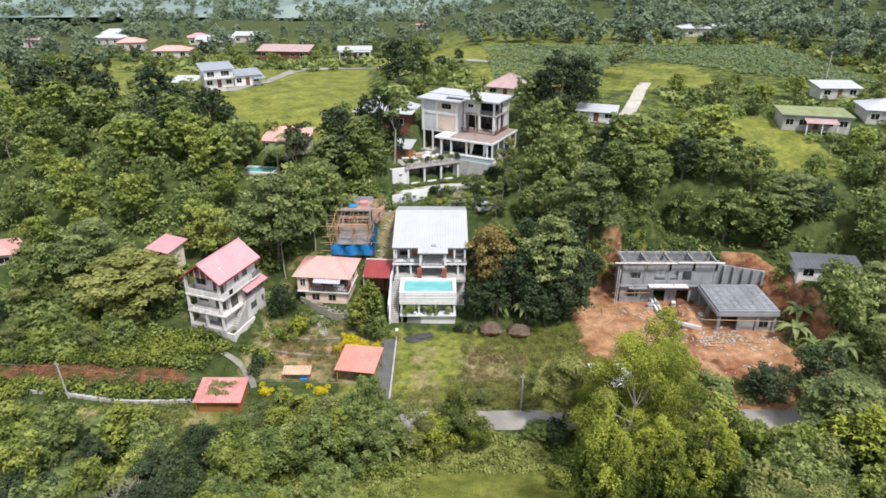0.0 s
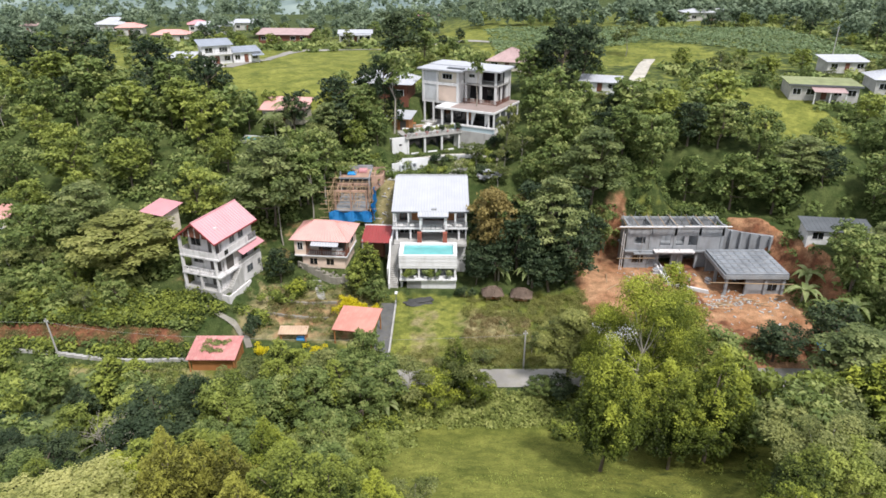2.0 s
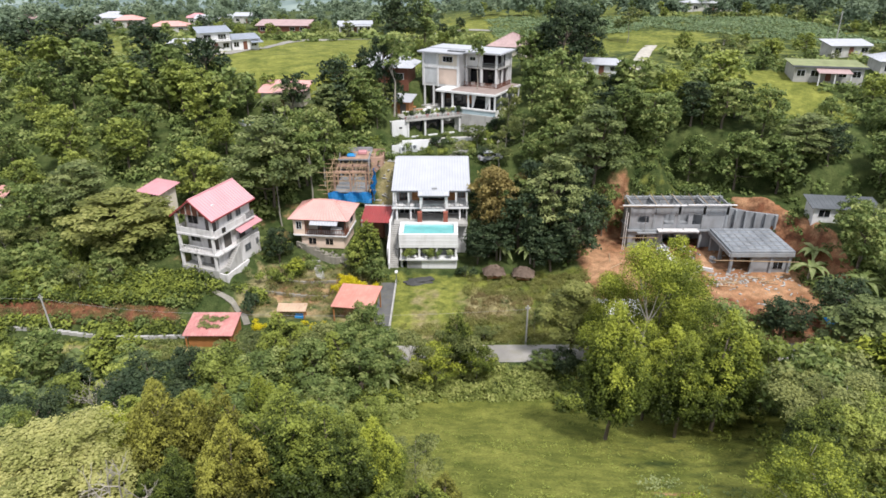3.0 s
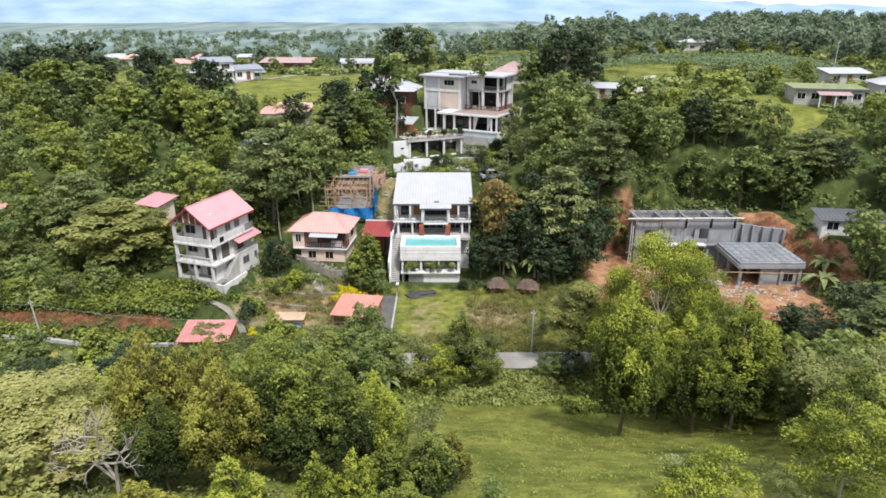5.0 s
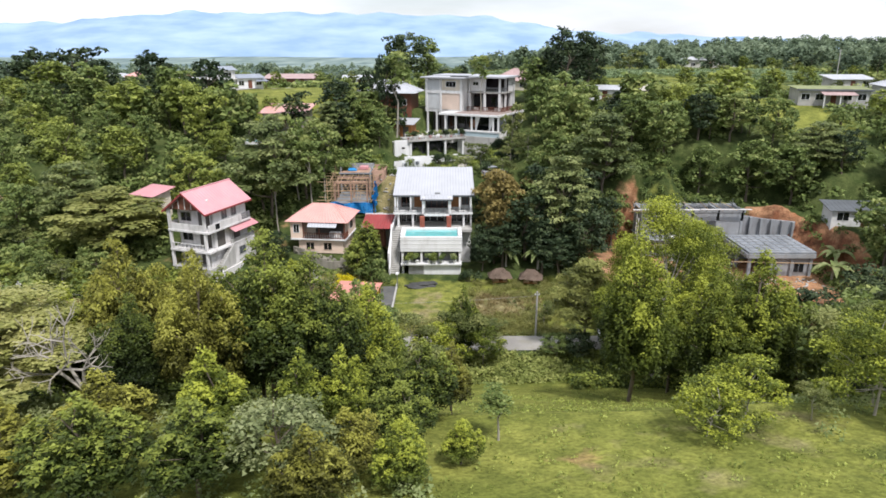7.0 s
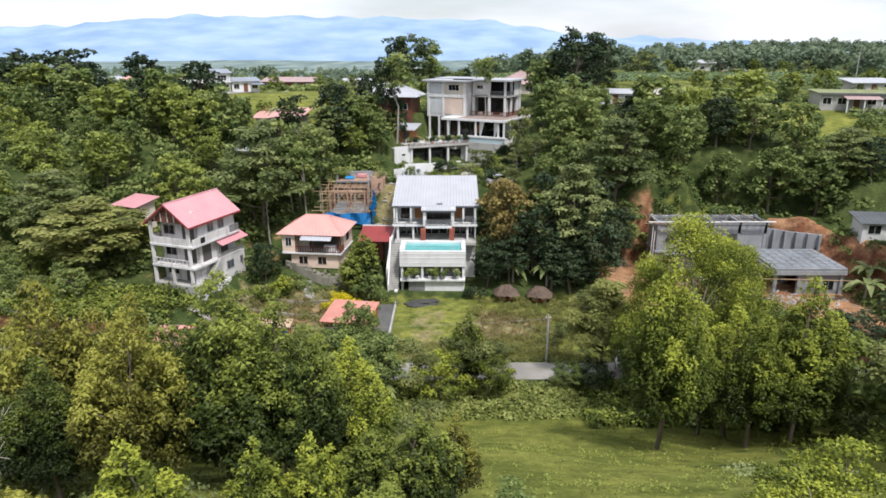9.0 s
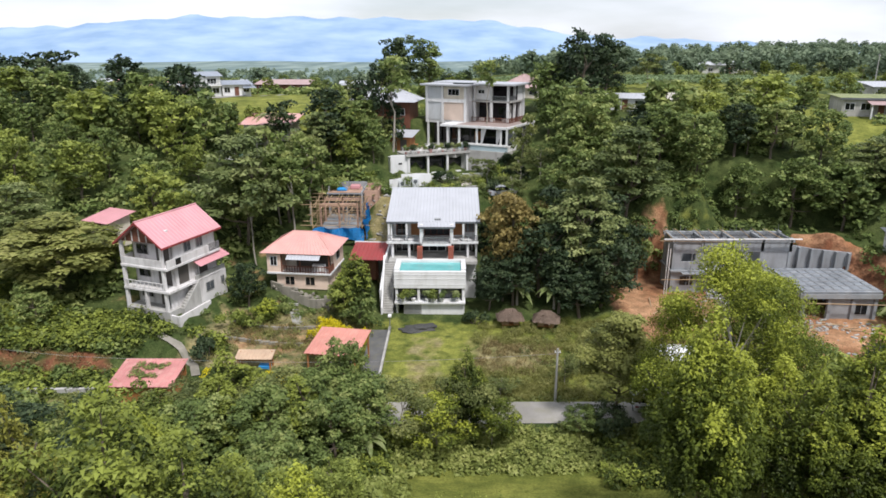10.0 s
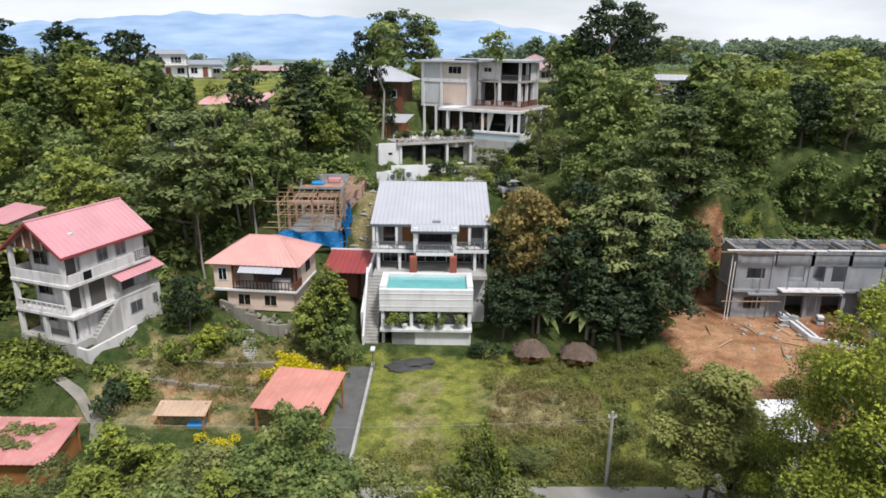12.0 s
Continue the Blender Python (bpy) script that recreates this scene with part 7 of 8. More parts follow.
# ---- trees placed one by one ----
for k, x, y, hgt, w in [
    ("tall", 14.0, 45.6, 13.4, 6.6), ("tall", 20.2, 46.0, 10.6, 5.6), ("tall", 24.0, 47.5, 12.4, 7.4), ("tall", 20.8, 50.5, 10.5, 6.4), ("airy", 19.2, 56.5, 17.8, 11.0), ("airy", 17.2, 60.0, 13.5, 6.5), ("airy", 25.0, 61.0, 15.0, 9.5), ("airy", 22.8, 58.6, 15.6, 9.0), ("tall", 27.5, 52.5, 9.5, 6.6), ("plume", 19.0, 51.0, 8.0, 5.0), ("lime", 32.0, 54.5, 9.0, 7.5),
    ("young", 10.4, 22.8, 2.7, 3.0), ("young", 12.3, 23.9, 3.3, 3.1), ("young", 11.3, 24.6, 2.5, 2.8), ("open", 27.5, 37.0, 8.0, 8.0), ("round", 31.0, 45.0, 8.5, 8.0), ("lime", 36.0, 52.0, 9.0, 8.0), ("young", 18.2, 24.6, 5.2, 5.0), ("young", 20.5, 28.0, 5.5, 5.0), ("plume", 24.0, 33.0, 7.0, 5.0), ("open", 15.2, 24.0, 1.9, 1.6), ("slim", 2.1, 23.2, 2.5, 1.8),
    ("straw", -15.3, 28.8, 8.6, 4.8), ("straw", -12.3, 29.6, 8.2, 4.4), ("plume", -8.1, 27.4, 8.6, 5.6), ("straw", -10.6, 25.6, 7.0, 4.0), ("plume", -5.9, 26.6, 7.4, 4.2), ("tall", -3.8, 28.4, 6.5, 3.8), ("plume", 1.6, 62.6, 8.2, 3.8), ("plume", -13.2, 25.0, 5.4, 3.4),
    ("tall", -5.6, 22.4, 3.9, 2.2), ("tall", -4.1, 22.8, 4.0, 2.1), ("grey", -5.6, 18.8, 4.0, 4.4), ("plume", -2.8, 25.4, 3.0, 2.4), ("plume", -1.0, 25.0, 3.9, 2.8), ("straw", 0.2, 26.6, 3.6, 2.4), ("plume", -1.7, 21.6, 3.0, 2.6), ("tall", 0.5, 20.6, 1.9, 1.6), ("tall", -8.9, 21.6, 4.0, 3.0), ("straw", -12.4, 20.6, 3.4, 3.4), ("straw", -3.4, 19.4, 2.7, 2.4),
    ("plume", -10.0, 31.8, 7.2, 4.6), ("straw", -17.2, 32.0, 8.4, 4.4), ("plume", -6.8, 32.0, 6.4, 4.2), ("tall", -19.4, 30.6, 6.8, 4.4), ("tall", -12.4, 36.5, 8.0, 4.8), ("round", -8.5, 38.0, 5.5, 5.5), ("round", -14.5, 41.0, 6.0, 6.5), ("lime", -6.0, 45.0, 4.2, 4.6), ("round", -10.5, 48.0, 5.5, 6.0),
    ("dense", -31.5, 37.0, 6.5, 7.0), ("round", -27.5, 32.0, 5.5, 6.0), ("dense", -37.0, 42.5, 6.5, 7.0), ("dense", -30.5, 29.0, 5.0, 6.0), ("plume", -24.5, 31.0, 6.5, 4.5), ("feather", -20.8, 26.4, 6.0, 10.0), ("feather", -20.0, 21.6, 4.6, 7.5), ("feather", 14.6, 64.6, 10.6, 7.6), ("feather", 17.2, 66.6, 7.0, 4.6), ("plume", -8.0, 17.6, 3.6, 3.4), ("straw", -4.2, 17.0, 3.0, 2.8), ("plume", -11.2, 17.2, 3.8, 3.6), ("tall", -1.5, 18.6, 2.6, 2.2), ("straw", -14.6, 18.4, 3.2, 3.4), ("open", -1.8, 33.0, 4.2, 3.6), ("airy", 28.6, 73.5, 11.6, 7.4), ("airy", 30.0, 70.0, 8.0, 6.0), ("open", 19.6, 68.8, 4.6, 3.6), ("open", 24.0, 68.6, 4.2, 3.4), ("round", 58.5, 88.0, 6.5, 6.5), ("tier", 63.5, 86.5, 8.0, 8.0),
    ("round", -8.9, 64.0, 8.3, 5.6), ("open", -17.5, 63.2, 6.0, 6.5), ("open", -21.5, 63.0, 5.4, 5.5), ("lime", -13.0, 63.0, 4.6, 4.6), ("open", 4.8, 63.0, 3.0, 3.2), ("round", 11.4, 62.6, 3.0, 3.6), ("dense", 13.4, 62.0, 3.4, 4.0), ("open", 1.6, 62.2, 6.5, 5.0), ("open", -1.2, 61.5, 5.0, 4.5), ("feather", -46.5, 87.5, 9.5, 16.0), ("tier", -28.0, 101.5, 16.0, 13.5), ("lime", -41.4, 91.2, 5.6, 4.4),
    ("tier", 16.6, 94.0, 15.5, 10.4), ("bronze", 7.8, 95.2, 13.0, 9.6), ("dense", 11.5, 93.0, 10.0, 9.5), ("dense", 18.8, 90.6, 9.5, 8.6), ("dense", 6.8, 92.6, 6.2, 5.6), ("dense", 5.0, 91.2, 5.2, 4.4), ("dense", 6.2, 98.0, 8.0, 6.0), ("dense", 13.5, 90.0, 7.0, 7.0), ("dense", 16.0, 89.5, 6.5, 8.0), ("dense", 21.2, 93.5, 10.0, 7.0), ("dense", 20.0, 98.0, 11.5, 9.0), ("dense", 14.5, 98.5, 12.0, 9.0), ("dense", 8.0, 91.5, 6.0, 7.0),
    ("dense", -11.0, 167.0, 13.4, 14.0), ("round", -5.0, 170.0, 12.0, 11.0), ("dense", 23.5, 137.0, 14.5, 13.0), ("dense", 29.0, 142.0, 12.5, 10.0),
    ("dense", -21.5, 128.0, 8.5, 9.0), ("dense", -11.4, 128.5, 12.5, 5.4), ("slim", -9.6, 126.2, 15.0, 6.5), ("dense", -9.4, 129.5, 8.5, 4.6), ("open", 11.6, 120.5, 11.0, 5.6),
    ("dense", -62.3, 143.9, 9.6, 10.0), ("dense", -44.9, 127.0, 11.5, 9.5), ("dense", -81.6, 150.0, 10.5, 13.0), ("dense", -88.0, 146.0, 10.0, 12.0), ("dense", -74.0, 146.0, 8.0, 9.0),
    ("lime", -57.0, 121.0, 10.0, 11.0), ("lime", -43.5, 116.0, 11.0, 10.0), ("round", -39.0, 119.0, 11.0, 10.0), ("lime", -48.0, 122.0, 10.0, 10.0), ("round", -53.0, 130.0, 9.5, 10.0), ("round", -70.0, 133.0, 9.0, 10.0), ("lime", -79.0, 136.0, 8.5, 10.0), ("round", -37.5, 126.0, 8.0, 7.5), ("lime", -34.5, 131.0, 5.5, 5.0),
    ("round", 21.0, 116.5, 13.0, 11.0), ("round", 33.3, 118.0, 10.0, 11.0), ("lime", 49.6, 121.0, 10.0, 11.0), ("round", 34.1, 107.5, 9.0, 9.0), ("tier", 24.5, 104.0, 14.0, 12.0), ("round", 25.8, 100.5, 9.0, 6.0),
    ("round", 30.5, 110.5, 8.5, 8.0), ("round", 37.0, 111.5, 8.5, 8.5), ("dense", 42.5, 113.5, 8.0, 8.0), ("round", 47.5, 112.5, 8.5, 8.5), ("round", 53.5, 110.0, 8.5, 8.0), ("tier", 58.5, 105.0, 8.5, 9.0), ("lime", 40.0, 117.5, 8.0, 8.5), ("round", 45.5, 119.0, 7.5, 8.0), ("dense", 51.0, 116.5, 6.5, 7.0), ("dense", -28.2, 123.5, 7.5, 6.0), ("round", -33.0, 124.6, 4.6, 5.0), ("open", 47.4, 180.0, 9.5, 8.0), ("slim", -22.0, 104.0, 12.0, 5.0), ("slim", -24.5, 107.0, 14.0, 5.0), ("slim", -20.8, 110.0, 14.0, 5.0), ("slim", -26.0, 98.5, 12.0, 4.0),
    ("tier", 47.0, 63.0, 9.0, 11.0), ("tier", 57.0, 66.0, 10.0, 12.0), ("dense", 50.0, 72.0, 7.0, 8.0), ("dense", 41.5, 70.5, 5.0, 7.0), ("round", 33.0, 67.0, 6.5, 8.0), ("lime", 27.0, 66.5, 8.5, 9.0), ("lime", 30.5, 59.0, 9.0, 9.0),
    ("plume", -11.2, 88.6, 8.9, 5.4), ("lime", -12.4, 87.4, 5.6, 4.6), ("open", 6.0, 119.0, 5.0, 5.5), ("round", -12.5, 122.0, 6.0, 5.0), ("open", 9.5, 112.0, 5.0, 5.5), ("open", 3.0, 113.5, 3.5, 4.0), ("round", 15.0, 111.5, 6.5, 6.0), ("round", 17.5, 139.0, 9.0, 8.0), ("dense", 20.0, 143.0, 9.0, 8.0), ("dense", -19.5, 121.5, 8.0, 7.0), ("round", -17.0, 126.0, 7.0, 6.0), ("slim", -19.5, 116.0, 10.0, 5.0), ("round", 16.8, 127.0, 9.0, 7.5), ("round", 21.0, 131.0, 8.0, 8.0), ("dense", -15.5, 133.5, 7.5, 6.0), ("round", -14.5, 128.5, 6.5, 6.0), ("round", -13.5, 124.5, 5.5, 5.5), ("lime", -16.5, 119.5, 6.0, 5.5), ("open", -11.6, 126.5, 4.5, 4.0), ("round", -20.5, 133.0, 6.5, 6.0), ("slim", -17.5, 113.0, 8.0, 4.5), ("open", 14.0, 117.0, 6.0, 5.0), ("open", 11.0, 116.0, 5.0, 4.5), ("round", -9.8, 86.0, 4.5, 4.5), ("open", 11.5, 72.5, 3.6, 2.8), ("open", 5.0, 70.5, 2.2, 3.0), ("tall", -21.5, 86.0, 3.2, 3.0), ("dense", -24.8, 90.0, 6.0, 4.5),
    ("tall", 46.0, 57.0, 9.0, 8.0), ("tall", 52.0, 49.0, 9.0, 8.0), ("lime", 40.0, 44.0, 8.0, 8.0), ("open", 36.0, 36.0, 8.0, 8.0),
]:
    tree(k, x, y, hgt, w)

tree("slim", 6.4, 131.7, 10.9, 4.0, z=16.9)

# ---- woods on the slopes ----
CLEAR = [
    (-2.5, 96, 8.5, 16), (-32.7, 87.9, 7.5, 9.5), (-18.4, 94.5, 7, 7), (-10, 95, 4, 7), (-15.6, 110, 5.5, 8), (37.5, 85, 17, 17), (60, 91, 7, 7), (-2, 119, 11, 6), (3, 132, 14, 12),
    (-12, 140, 10, 7), (-31, 127, 7, 8), (-36, 170, 20, 38), (64, 127, 8, 13), (76, 134, 9, 7), (93, 139, 8, 7), (93, 159, 7, 5), (32, 137, 7, 5), (44, 158, 9, 17), (-58, 171, 13, 10), (-55, 238, 12, 9), (-34.5, 118.5, 4.0, 5.5), (-20, 212, 26, 4),
    (-31, 239, 9, 8), (-95, 241, 9, 9), (-85, 178, 30, 12), (17.5, 153, 8, 8), (3, 79, 20, 12), (-20, 79, 12, 9), (-44.5, 95.5, 4.5, 5), (38, 102.5, 7, 2.5), (0, 66.3, 200, 2.6), (-47, 73.0, 18, 3.0), (-46.5, 87.5, 4, 3), (-74, 97, 7, 7),
    (60, 200, 54, 34), (20, 182, 12, 16), (-126, 214, 24, 11), (-84, 189, 14, 8), (62, 168, 8, 5), (-27.6, 40.5, 3.5, 4.0), (10.5, 117.5, 4.5, 9.0), (2, 225, 24, 16), (-32, 84, 9, 10),
]


def free(x, y, gap=0.0):
    return all(abs(x - cx) > hx + gap or abs(y - cy) > hy + gap for cx, cy, hx, hy in CLEAR)


def wood(x0, x1, y0, y1, spacing, kinds, h0, h1, seed, limit=999, top=None):
    """Trees strewn over a stretch of ground; top: heights the crowns keep below, at y0 and at y1."""
    rng = np.random.default_rng(seed)
    done, n = [], 0
    for _ in range(int((x1 - x0) * (y1 - y0) / spacing ** 2 * 6)):
        x, y = rng.uniform(x0, x1), rng.uniform(y0, y1)
        k = kinds[rng.integers(len(kinds))]
        hgt = rng.uniform(h0, h1)
        if top:
            hgt = min(hgt, top[0] + (top[1] - top[0]) * (y - y0) / (y1 - y0) - float(ground_z(x, y)) - rng.uniform(0, 2.0))
        w = max(hgt, 3.5) * rng.uniform(0.8, 1.1) * (0.6 if k in ("tall", "slim") else 1.0)
        if hgt < 1.8 or n >= limit or not free(x, y, 1.0) or any((x - a) ** 2 + (y - b) ** 2 < spacing ** 2 for a, b in done):
            continue
        done.append((x, y))
        n += 1
        tree(k, x, y, hgt, w)


wood(-112, -20, 89, 122, 6.0, ["round", "round", "lime", "dense", "round", "tier", "open", "lime"], 7.5, 11.0, 11, top=(17, 22.5))
wood(-112, -20, 122, 148, 6.2, ["round", "round", "lime", "dense", "round", "lime"], 5.5, 9.5, 31, top=(23, 25.4))
wood(11, 118, 97, 128, 6.2, ["round", "round", "lime", "dense", "round", "round", "tier"], 7.0, 10.5, 12, top=(18, 24))
wood(15, 118, 128, 150, 6.5, ["round", "round", "lime", "open"], 3.0, 6.5, 32, top=(23.5, 25))
wood(53, 108, 52, 96, 7.0, ["round", "dense", "tier", "round", "open"], 6.5, 10.0, 13)
wood(-95, -37, 77.5, 90, 3.3, ["round", "dense", "round", "open", "lime"], 2.6, 4.6, 14)
wood(-85, -17, 34, 61, 4.6, ["round", "dense", "plume", "dense", "plume", "round", "lime"], 4.5, 8.0, 15)
wood(-18.5, -6.5, 57.0, 63.2, 2.5, ["plume", "open", "round", "plume", "round"], 6.0, 8.4, 16)
wood(-28.0, -18.5, 56.0, 62.0, 2.6, ["round", "open", "plume"], 3.6, 5.2, 46)
wood(-5.5, 4.0, 60.5, 63.0, 2.2, ["open", "young", "open"], 4.0, 6.0, 26, limit=5)
wood(15, 62, 57.5, 63.0, 3.6, ["round", "dense", "lime", "round"], 4.0, 7.0, 19)
wood(-115, 125, 150, 250, 8.2, ["round", "open", "round", "lime", "dense", "round"], 3.5, 6.5, 18, limit=150)
wood(26, 80, 26, 57, 7.5, ["round", "lime", "open", "tall"], 6.0, 9.0, 17)


def scrub(name, label, zones, leaf, per, size, r0, r1, seed, skip=True, up=0.7, long=1.7, hang=0.0):
    """Undergrowth: low clumps of leaves strewn over stretches of ground (x0, x1, y0, y1, count)."""
    rng = np.random.default_rng(seed)
    puffs = []
    for x0, x1, y0, y1, n in zones:
        xs, ys = rng.uniform(x0, x1, n), rng.uniform(y0, y1, n)
        rs = rng.uniform(r0, r1, n)
        zs = ground_z(xs, ys)
        for x, y, z, r in zip(xs, ys, zs, rs):
            if skip and not free(x, y, -0.5):
                continue
            puffs.append((x, y, z + r * 0.25, r, 0.7))
    return tagged(foliage(name, rng, puffs, per, size, leaf, up, 1.3, long, hang), label, "undergrowth", kind="stuff")


scrub("undergrowth", "tangled green undergrowth below the trees", [(-115, -10, 88, 150, 900), (-19, -10, 112, 134, 60), (9, 18, 104, 122, 60), (10, 118, 90, 150, 850), (53, 110, 50, 95, 300), (-115, -37, 77, 90, 420), (-60, 60, 145, 200, 160)], "broad", 19, 0.44, 0.9, 2.0, 21)
scrub("undergrowth", "rank green weeds and vines on the near slope", [(-90, -14, 30, 62, 650), (-60, -34, 40, 62, 260), (-24, -5, 55.5, 62.8, 330), (24, 80, 28, 62, 460), (12, 26, 54, 62, 160)], "fresh", 90, 0.2, 0.45, 1.3, 22)
scrub("undergrowth", "pale creeping vines along the field edge", [(-12, 15, 57.4, 63.8, 560), (9.5, 17, 61.5, 64.2, 70), (-16, -3, 50, 57.5, 160), (-70, -36, 77, 80, 120)], "vine", 120, 0.19, 0.3, 0.75, 23)
scrub("undergrowth", "leafy bushes on the bank above the road", [(-74, -34, 76.2, 78.5, 110), (-72, -33, 76.5, 83, 260), (-72, -30, 70.8, 72.5, 60), (-36, -24, 78, 80, 25)], "fresh", 85, 0.24, 0.7, 1.5, 24, skip=False)
scrub("woodland", "scattered trees and bushes on the plateau", [(-130, 60, 150, 235, 520), (60, 150, 150, 245, 240), (-100, 10, 205, 235, 140)], "broad", 16, 0.75, 1.0, 2.4, 27)


def groves(name, label, stretches, leaf, per, size, seed):
    """Far woods: crowns of a few clumps each, gathered in groves with open land between (x0, x1, y0, y1, count, openness, height)."""
    rng = np.random.default_rng(seed)
    puffs = []
    for x0, x1, y0, y1, n, openness, tall in stretches:
        for _ in range(n):
            x, y = rng.uniform(x0, x1), rng.uniform(y0, y1)
            d = noise.noise(Vector((x * 0.018, y * 0.024, seed * 3.1))) + 0.5 * noise.noise(Vector((x * 0.06, y * 0.07, seed)))
            if d < openness or not free(x, y):
                continue
            hgt, tone = tall * rng.uniform(0.4, 1.35), rng.uniform(0.1, 0.75)
            g, w = max(float(ground_z(x, y)), -51.0 if y > 1000 else -99.0), hgt * rng.uniform(0.36, 0.52)
            for k in range(3):
                f = k / 2
                # upper clumps get a paler tone as painted top light
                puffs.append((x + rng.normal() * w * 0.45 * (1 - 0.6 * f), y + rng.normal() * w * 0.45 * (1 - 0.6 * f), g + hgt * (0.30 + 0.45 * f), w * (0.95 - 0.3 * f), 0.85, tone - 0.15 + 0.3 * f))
    return tagged(foliage(name, rng, puffs, per, size, leaf, 0.6, 1.2, 1.3), label, "woodland", kind="stuff")


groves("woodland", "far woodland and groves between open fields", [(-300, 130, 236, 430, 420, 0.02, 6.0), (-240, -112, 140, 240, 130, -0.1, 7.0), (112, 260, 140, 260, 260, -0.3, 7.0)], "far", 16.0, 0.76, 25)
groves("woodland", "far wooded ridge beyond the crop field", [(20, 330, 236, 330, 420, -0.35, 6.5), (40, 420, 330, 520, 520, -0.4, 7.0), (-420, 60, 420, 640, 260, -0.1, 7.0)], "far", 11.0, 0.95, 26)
groves("woodland", "distant wooded slopes with haze painted into the leaf colour", [(-700, 300, 600, 1250, 1500, -0.2, 12.0), (-1300, 900, 1200, 2200, 1500, -0.1, 17.0)], "far", 0.6, 3.2, 45)
rng_f = np.random.default_rng(35)
crop = []
for row in range(21):
    for x in np.arange(14, 112, 1.15):
        y = 176 + row * 3.0 + 7 * math.sin(x * 0.028 + 0.4) + rng_f.normal() * 0.2
        if 206 - 0.9 * min(abs(x - 62), 40) < y < 236 and rng_f.uniform() < 0.94:
            crop.append((x, y, float(ground_z(x, y)) + 0.35, rng_f.uniform(0.7, 1.0), 0.55))
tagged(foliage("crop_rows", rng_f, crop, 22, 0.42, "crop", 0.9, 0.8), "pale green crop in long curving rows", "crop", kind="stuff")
rng_c = np.random.default_rng(33)
creeper = foliage("creeper", rng_c, [(x, y, 0.3 + 0.16 * (y - 67.4) + 0.05, 0.4, 0.35) for x, y in zip(rng_c.uniform(-29.6, -26.6, 22), rng_c.uniform(68.4, 71.0, 22))], 260, 0.13, "olive", 0.8, 0.6)
tagged(creeper, "creeper and fallen leaves on the shed roof", "creeper", kind="stuff")
scrub("undergrowth", "weeds and brush on the cut bank", [(28, 47, 101, 108, 170), (-68, -33, 72.0, 73.6, 40), (-74, -33, 76.0, 77.2, 60), (26, 54, 70, 74, 90), (51, 56, 76, 97, 90)], "broad", 80, 0.24, 0.4, 1.1, 34, skip=False)
scrub("tall_grass", "rank grass along the verges of the road", [(-70, 60, 62.6, 64.6, 420), (-26, 40, 68.4, 70.2, 220), (-60, -30, 68.6, 69.6, 60), (-80, -32, 64.4, 66.4, 160), (-82, -31, 64.6, 69.4, 800)], "olive", 90, 0.15, 0.2, 0.5, 36, skip=False, up=0.3)
scrub("tall_grass", "low grass tufts and weeds on the sloping field", [(-30, 32, -22, 14, 500), (-16, 26, 14, 54, 1500), (-4, 14, 40, 44, 120), (0, 22, 28, 31, 120)], "lime", 130, 0.07, 0.12, 0.34, 29, skip=False, up=0.2)
scrub("undergrowth", "broad-leaved weeds under the near trees", [(-26, -1, 15, 28, 260), (12, 26, 22, 34, 60)], "blade", 190, 0.1, 0.3, 0.75, 30, skip=False)
scrub("undergrowth", "garden bushes and weeds on the terraced slope", [(-12, 11, 112, 122, 150), (-19, -9, 116, 128, 70), (8, 15, 116, 126, 60), (-24, -8, 86.5, 91, 45), (-30, -22, 84, 92, 40)], "broad", 110, 0.17, 0.3, 0.75, 37, skip=False)
scrub("tall_grass", "tall rank grass in the yard beside the huts", [(9, 21, 73, 88, 330), (1, 12, 70, 76, 160), (3, 10, 82, 87, 60), (-6, 2, 70, 74, 50), (-26, -9, 76, 89, 130), (5, 14, 69.5, 72, 60)], "grass", 190, 0.06, 0.3, 0.75, 28, skip=False, up=0.1, long=7.0, hang=-0.6)
scrub("tall_grass", "dry brown grass and weeds across the yard", [(3, 12, 75, 83, 110), (-24, -14, 79, 86, 90)], "straw", 190, 0.06, 0.25, 0.6, 38, skip=False, up=0.1, long=7.0, hang=-0.6)
scrub("tall_grass", "dry grass hanging over the red roadside bank", [(-72, -33, 72.4, 76.0, 260)], "straw", 110, 0.07, 0.2, 0.5, 41, skip=False, up=0.2, long=5.0, hang=-0.4)
scrub("undergrowth", "broad-leaved weeds in the yard", [(8, 20, 71, 87, 45), (2, 8, 71, 74, 40), (-26, -9, 76, 89, 50)], "olive", 130, 0.14, 0.3, 0.7, 39, skip=False)
for x, y in ((-13.8, 82.3), (-12.6, 82.0), (-11.6, 82.2)):
    shrub("yellow", x, y, 2.6, 2.5)
shrub("yellow", -9.8, 82.0, 1.5, 2.2)
shrub("yellow", -23.3, 71.4, 1.8, 1.2)
shrub("yellow", -16.2, 72.0, 2.2, 1.0)
for k, x, y, w, hgt in [("dark", -25.2, 76.5, 2.6, 2.4), ("lime", -23.8, 83.6, 2.6, 2.2), ("lime", -22.5, 88.5, 1.6, 1.8), ("green", -20.0, 89.0, 2.0, 1.4), ("green", -14.0, 90.0, 2.0, 1.3), ("lime", -24.8, 92.3, 2.0, 1.6), ("dark", 3.2, 88.3, 2.0, 1.8), ("green", -28.0, 92.0, 2.5, 2.0)]:
    shrub(k, x, y, w, hgt)
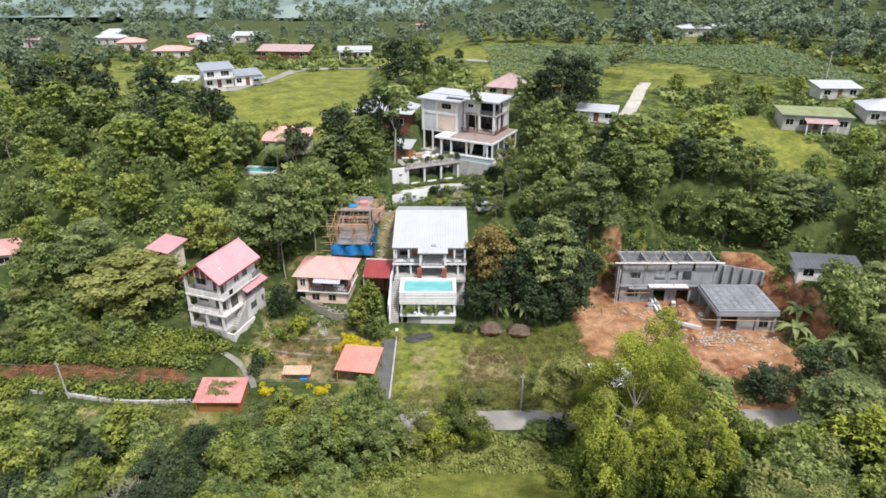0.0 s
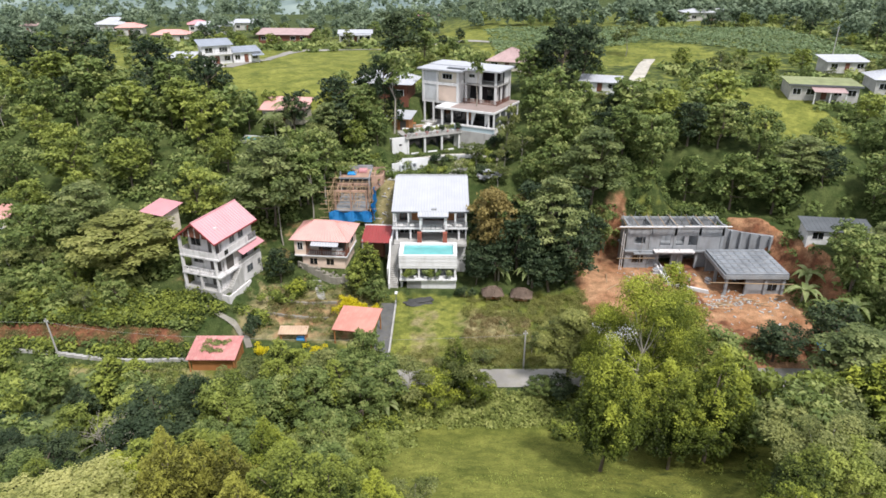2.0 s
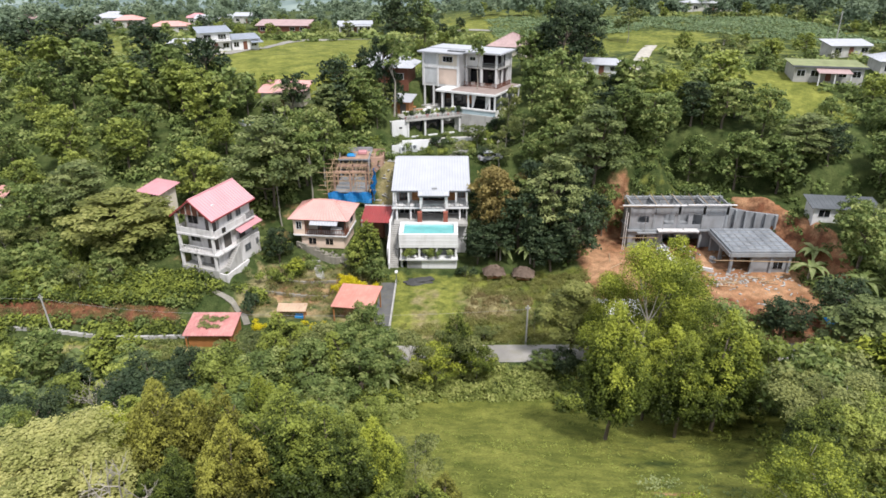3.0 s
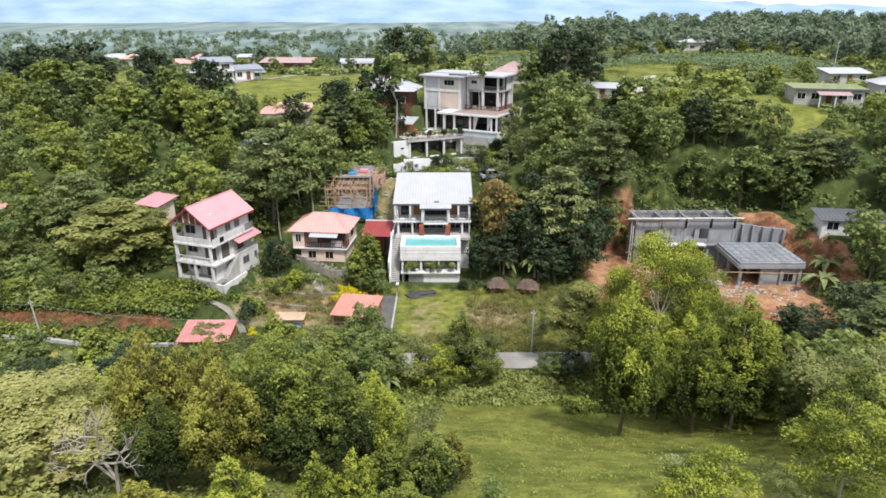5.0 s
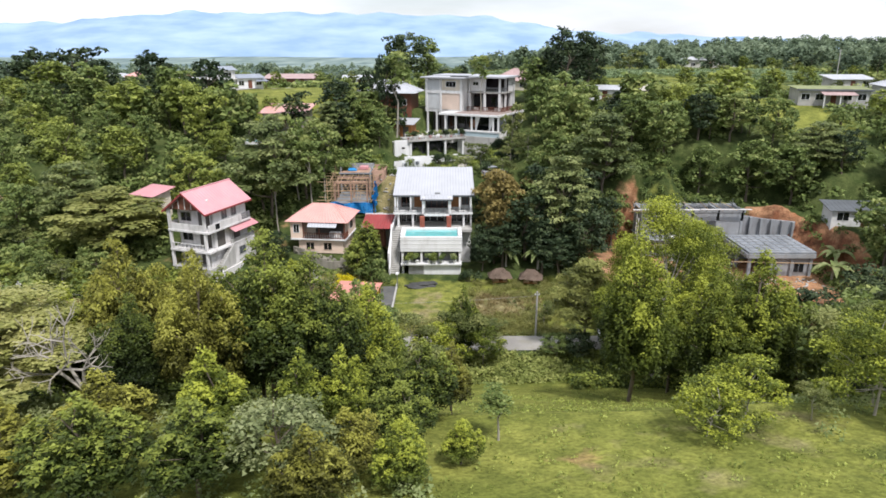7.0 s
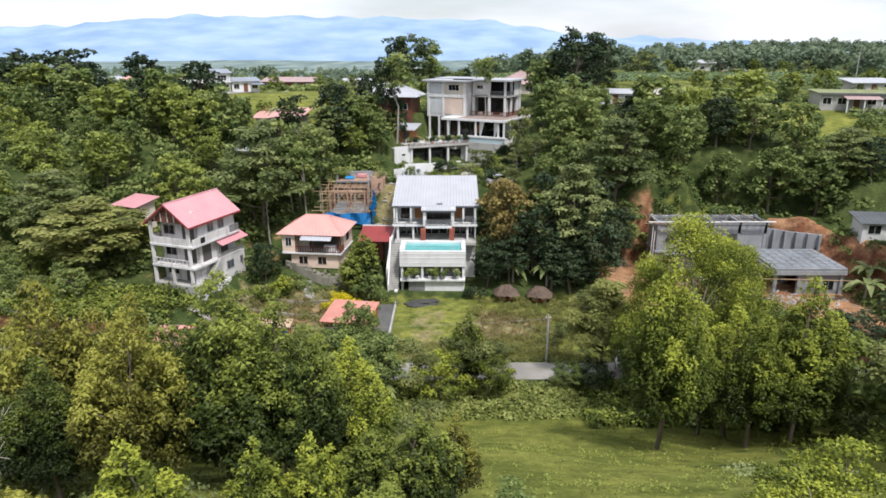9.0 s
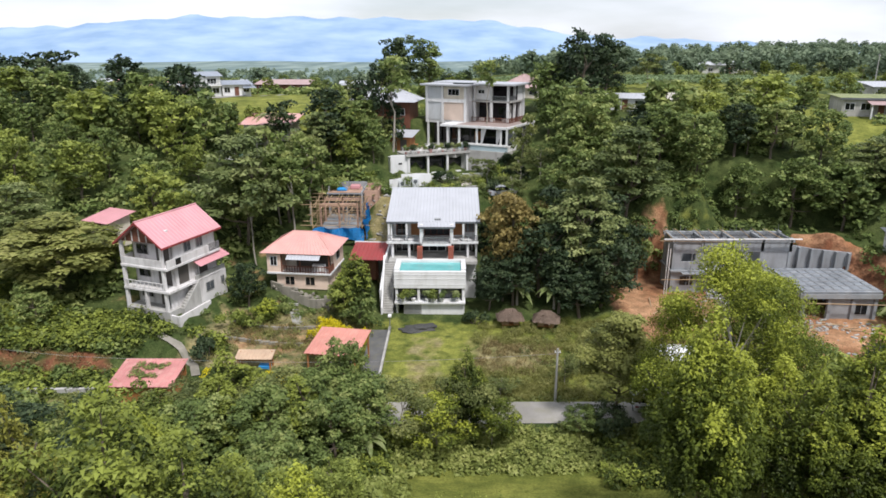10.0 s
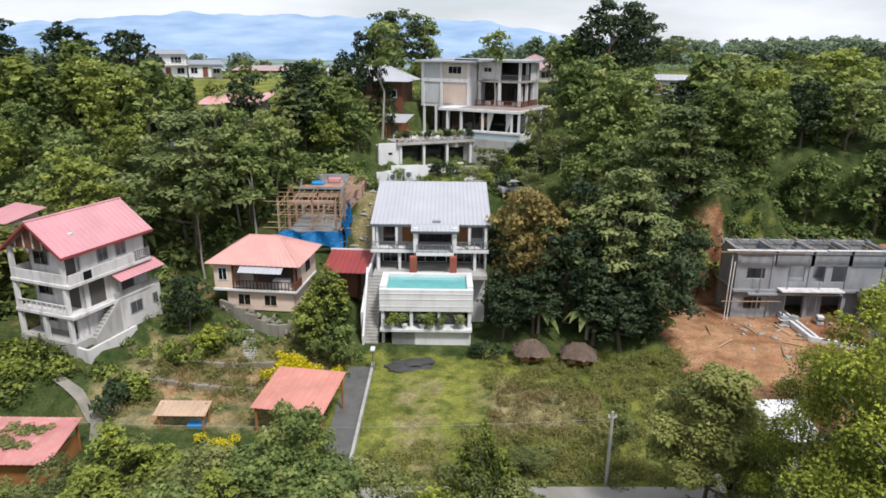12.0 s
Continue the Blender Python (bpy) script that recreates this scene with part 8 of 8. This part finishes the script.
for i, (x, y, sc) in enumerate([(-38.7, 61.5, 1.3), (-41.0, 63.0, 1.1), (-36.5, 60.8, 1.0), (-13.5, 60.5, 0.8), (-10.0, 60.0, 0.8), (-6.5, 59.5, 0.9), (8.5, 91.5, 1.2), (13.0, 90.5, 1.3), (51.5, 84.0, 1.3), (52.5, 80.0, 1.1), (55.0, 77.5, 1.2), (57.5, 83.0, 1.3), (54.0, 88.0, 1.3), (41.0, 103.0, 1.0), (-33.0, 101.0, 1.2)]):
    place(BANANA, pose(x, y, float(ground_z(x, y)), 0, 0, i * 71) @ Matrix.Scale(sc, 4))
for k, x, y, w, hgt in [("green", -6.5, 116.6, 2.0, 1.8), ("lime", -3.0, 116.0, 1.6, 1.4), ("dark", -1.0, 118.4, 2.2, 2.0), ("green", 1.0, 119.8, 1.8, 1.5), ("lime", 4.8, 118.4, 2.4, 1.8), ("green", 6.4, 120.0, 2.2, 1.9), ("lime", 8.5, 118.5, 2.6, 2.2), ("dark", 10.5, 117.0, 2.6, 2.4), ("green", -11.8, 117.0, 2.0, 1.8), ("green", 5.2, 115.2, 1.8, 1.4), ("lime", -0.5, 115.5, 1.8, 1.3), ("green", -4.5, 123.0, 1.2, 1.0), ("green", 0.4, 125.2, 1.2, 1.0), ("dark", 9.8, 124.8, 2.5, 2.2), ("green", -8.0, 121.8, 1.6, 1.3), ("dark", 6.8, 114.6, 2.4, 2.0), ("lime", -13.6, 119.5, 2.2, 2.0)]:
    shrub(k, x, y, w, hgt)
for i, (x, y, sc) in enumerate([(-44.5, 52.0, 1.3), (-40.5, 50.5, 1.5), (-47.0, 48.5, 1.4), (-38.0, 53.0, 1.2), (-41.5, 45.5, 1.6), (-36.5, 48.0, 1.4), (-42.5, 56.0, 1.1)]):
    place(FERN, pose(x, y, float(ground_z(x, y)), 0, 0, i * 47) @ Matrix.Scale(sc, 4))
for i, (x, y, sc) in enumerate([(-31.5, 122.0, 1.1), (-29.0, 124.0, 1.0), (-16.5, 130.5, 1.0), (62.0, 78.0, 1.2)] ):
    place(PALM, pose(x, y, float(ground_z(x, y)), 0, 0, i * 83) @ Matrix.Scale(sc, 4))

pool = thing("swimming_pool", pose(-35.0, 122.3, 12.4, 0, 0, -8), "small turquoise garden pool with a pale concrete rim", "pool")
for x0, x1, y0, y1 in ((-3.2, 3.2, -1.9, -1.5), (-3.2, 3.2, 1.5, 1.9), (-3.2, -2.8, -1.5, 1.5), (2.8, 3.2, -1.5, 1.5)):
    bx("rim", WHITE, pool, x0, x1, y0, y1, -0.6, 0.5, 0.03)
bx("water", WATER, pool, -2.8, 2.8, -1.5, 1.5, -0.4, 0.36, 0.0, "turquoise water")
open_shed("shelter", "low shelter with a blue tarpaulin roof under trees", TARP, 46.8, 49.0, 69.2, 71.0, float(ground_z(48, 70)) + 2.0, float(ground_z(48, 70)) + 2.4)
open_shed("shelter", "small shelter with a white sheet roof beside the road", WHITE, 50.0, 51.8, 68.2, 69.4, float(ground_z(51, 69)) + 1.6, float(ground_z(51, 69)) + 1.9)
for k, (x, y) in enumerate(((33.4, 93.9), (34.5, 94.2), (37.2, 94.3), (40.4, 90.6))):
    g = float(ground_z(x, y))
    p = thing("material_pile", pose(x, y, g, 0, 0, k * 37), "pile of pale cement bags and blocks on site", "pile", "material piles")
    for i in range(5):
        bx("bag", BLOCK if (i + k) % 3 else STAINED, p, -0.5 + 0.12 * (i % 3), 0.35 + 0.1 * (i % 2), -0.35, 0.3, 0.18 * i, 0.18 * i + 0.17, 0.05)

# stock that found no place
for trees in STOCK.values():
    for t in trees:
        if t.name not in USED:
            for o in (*t.children_recursive, t):
                bpy.data.objects.remove(o)
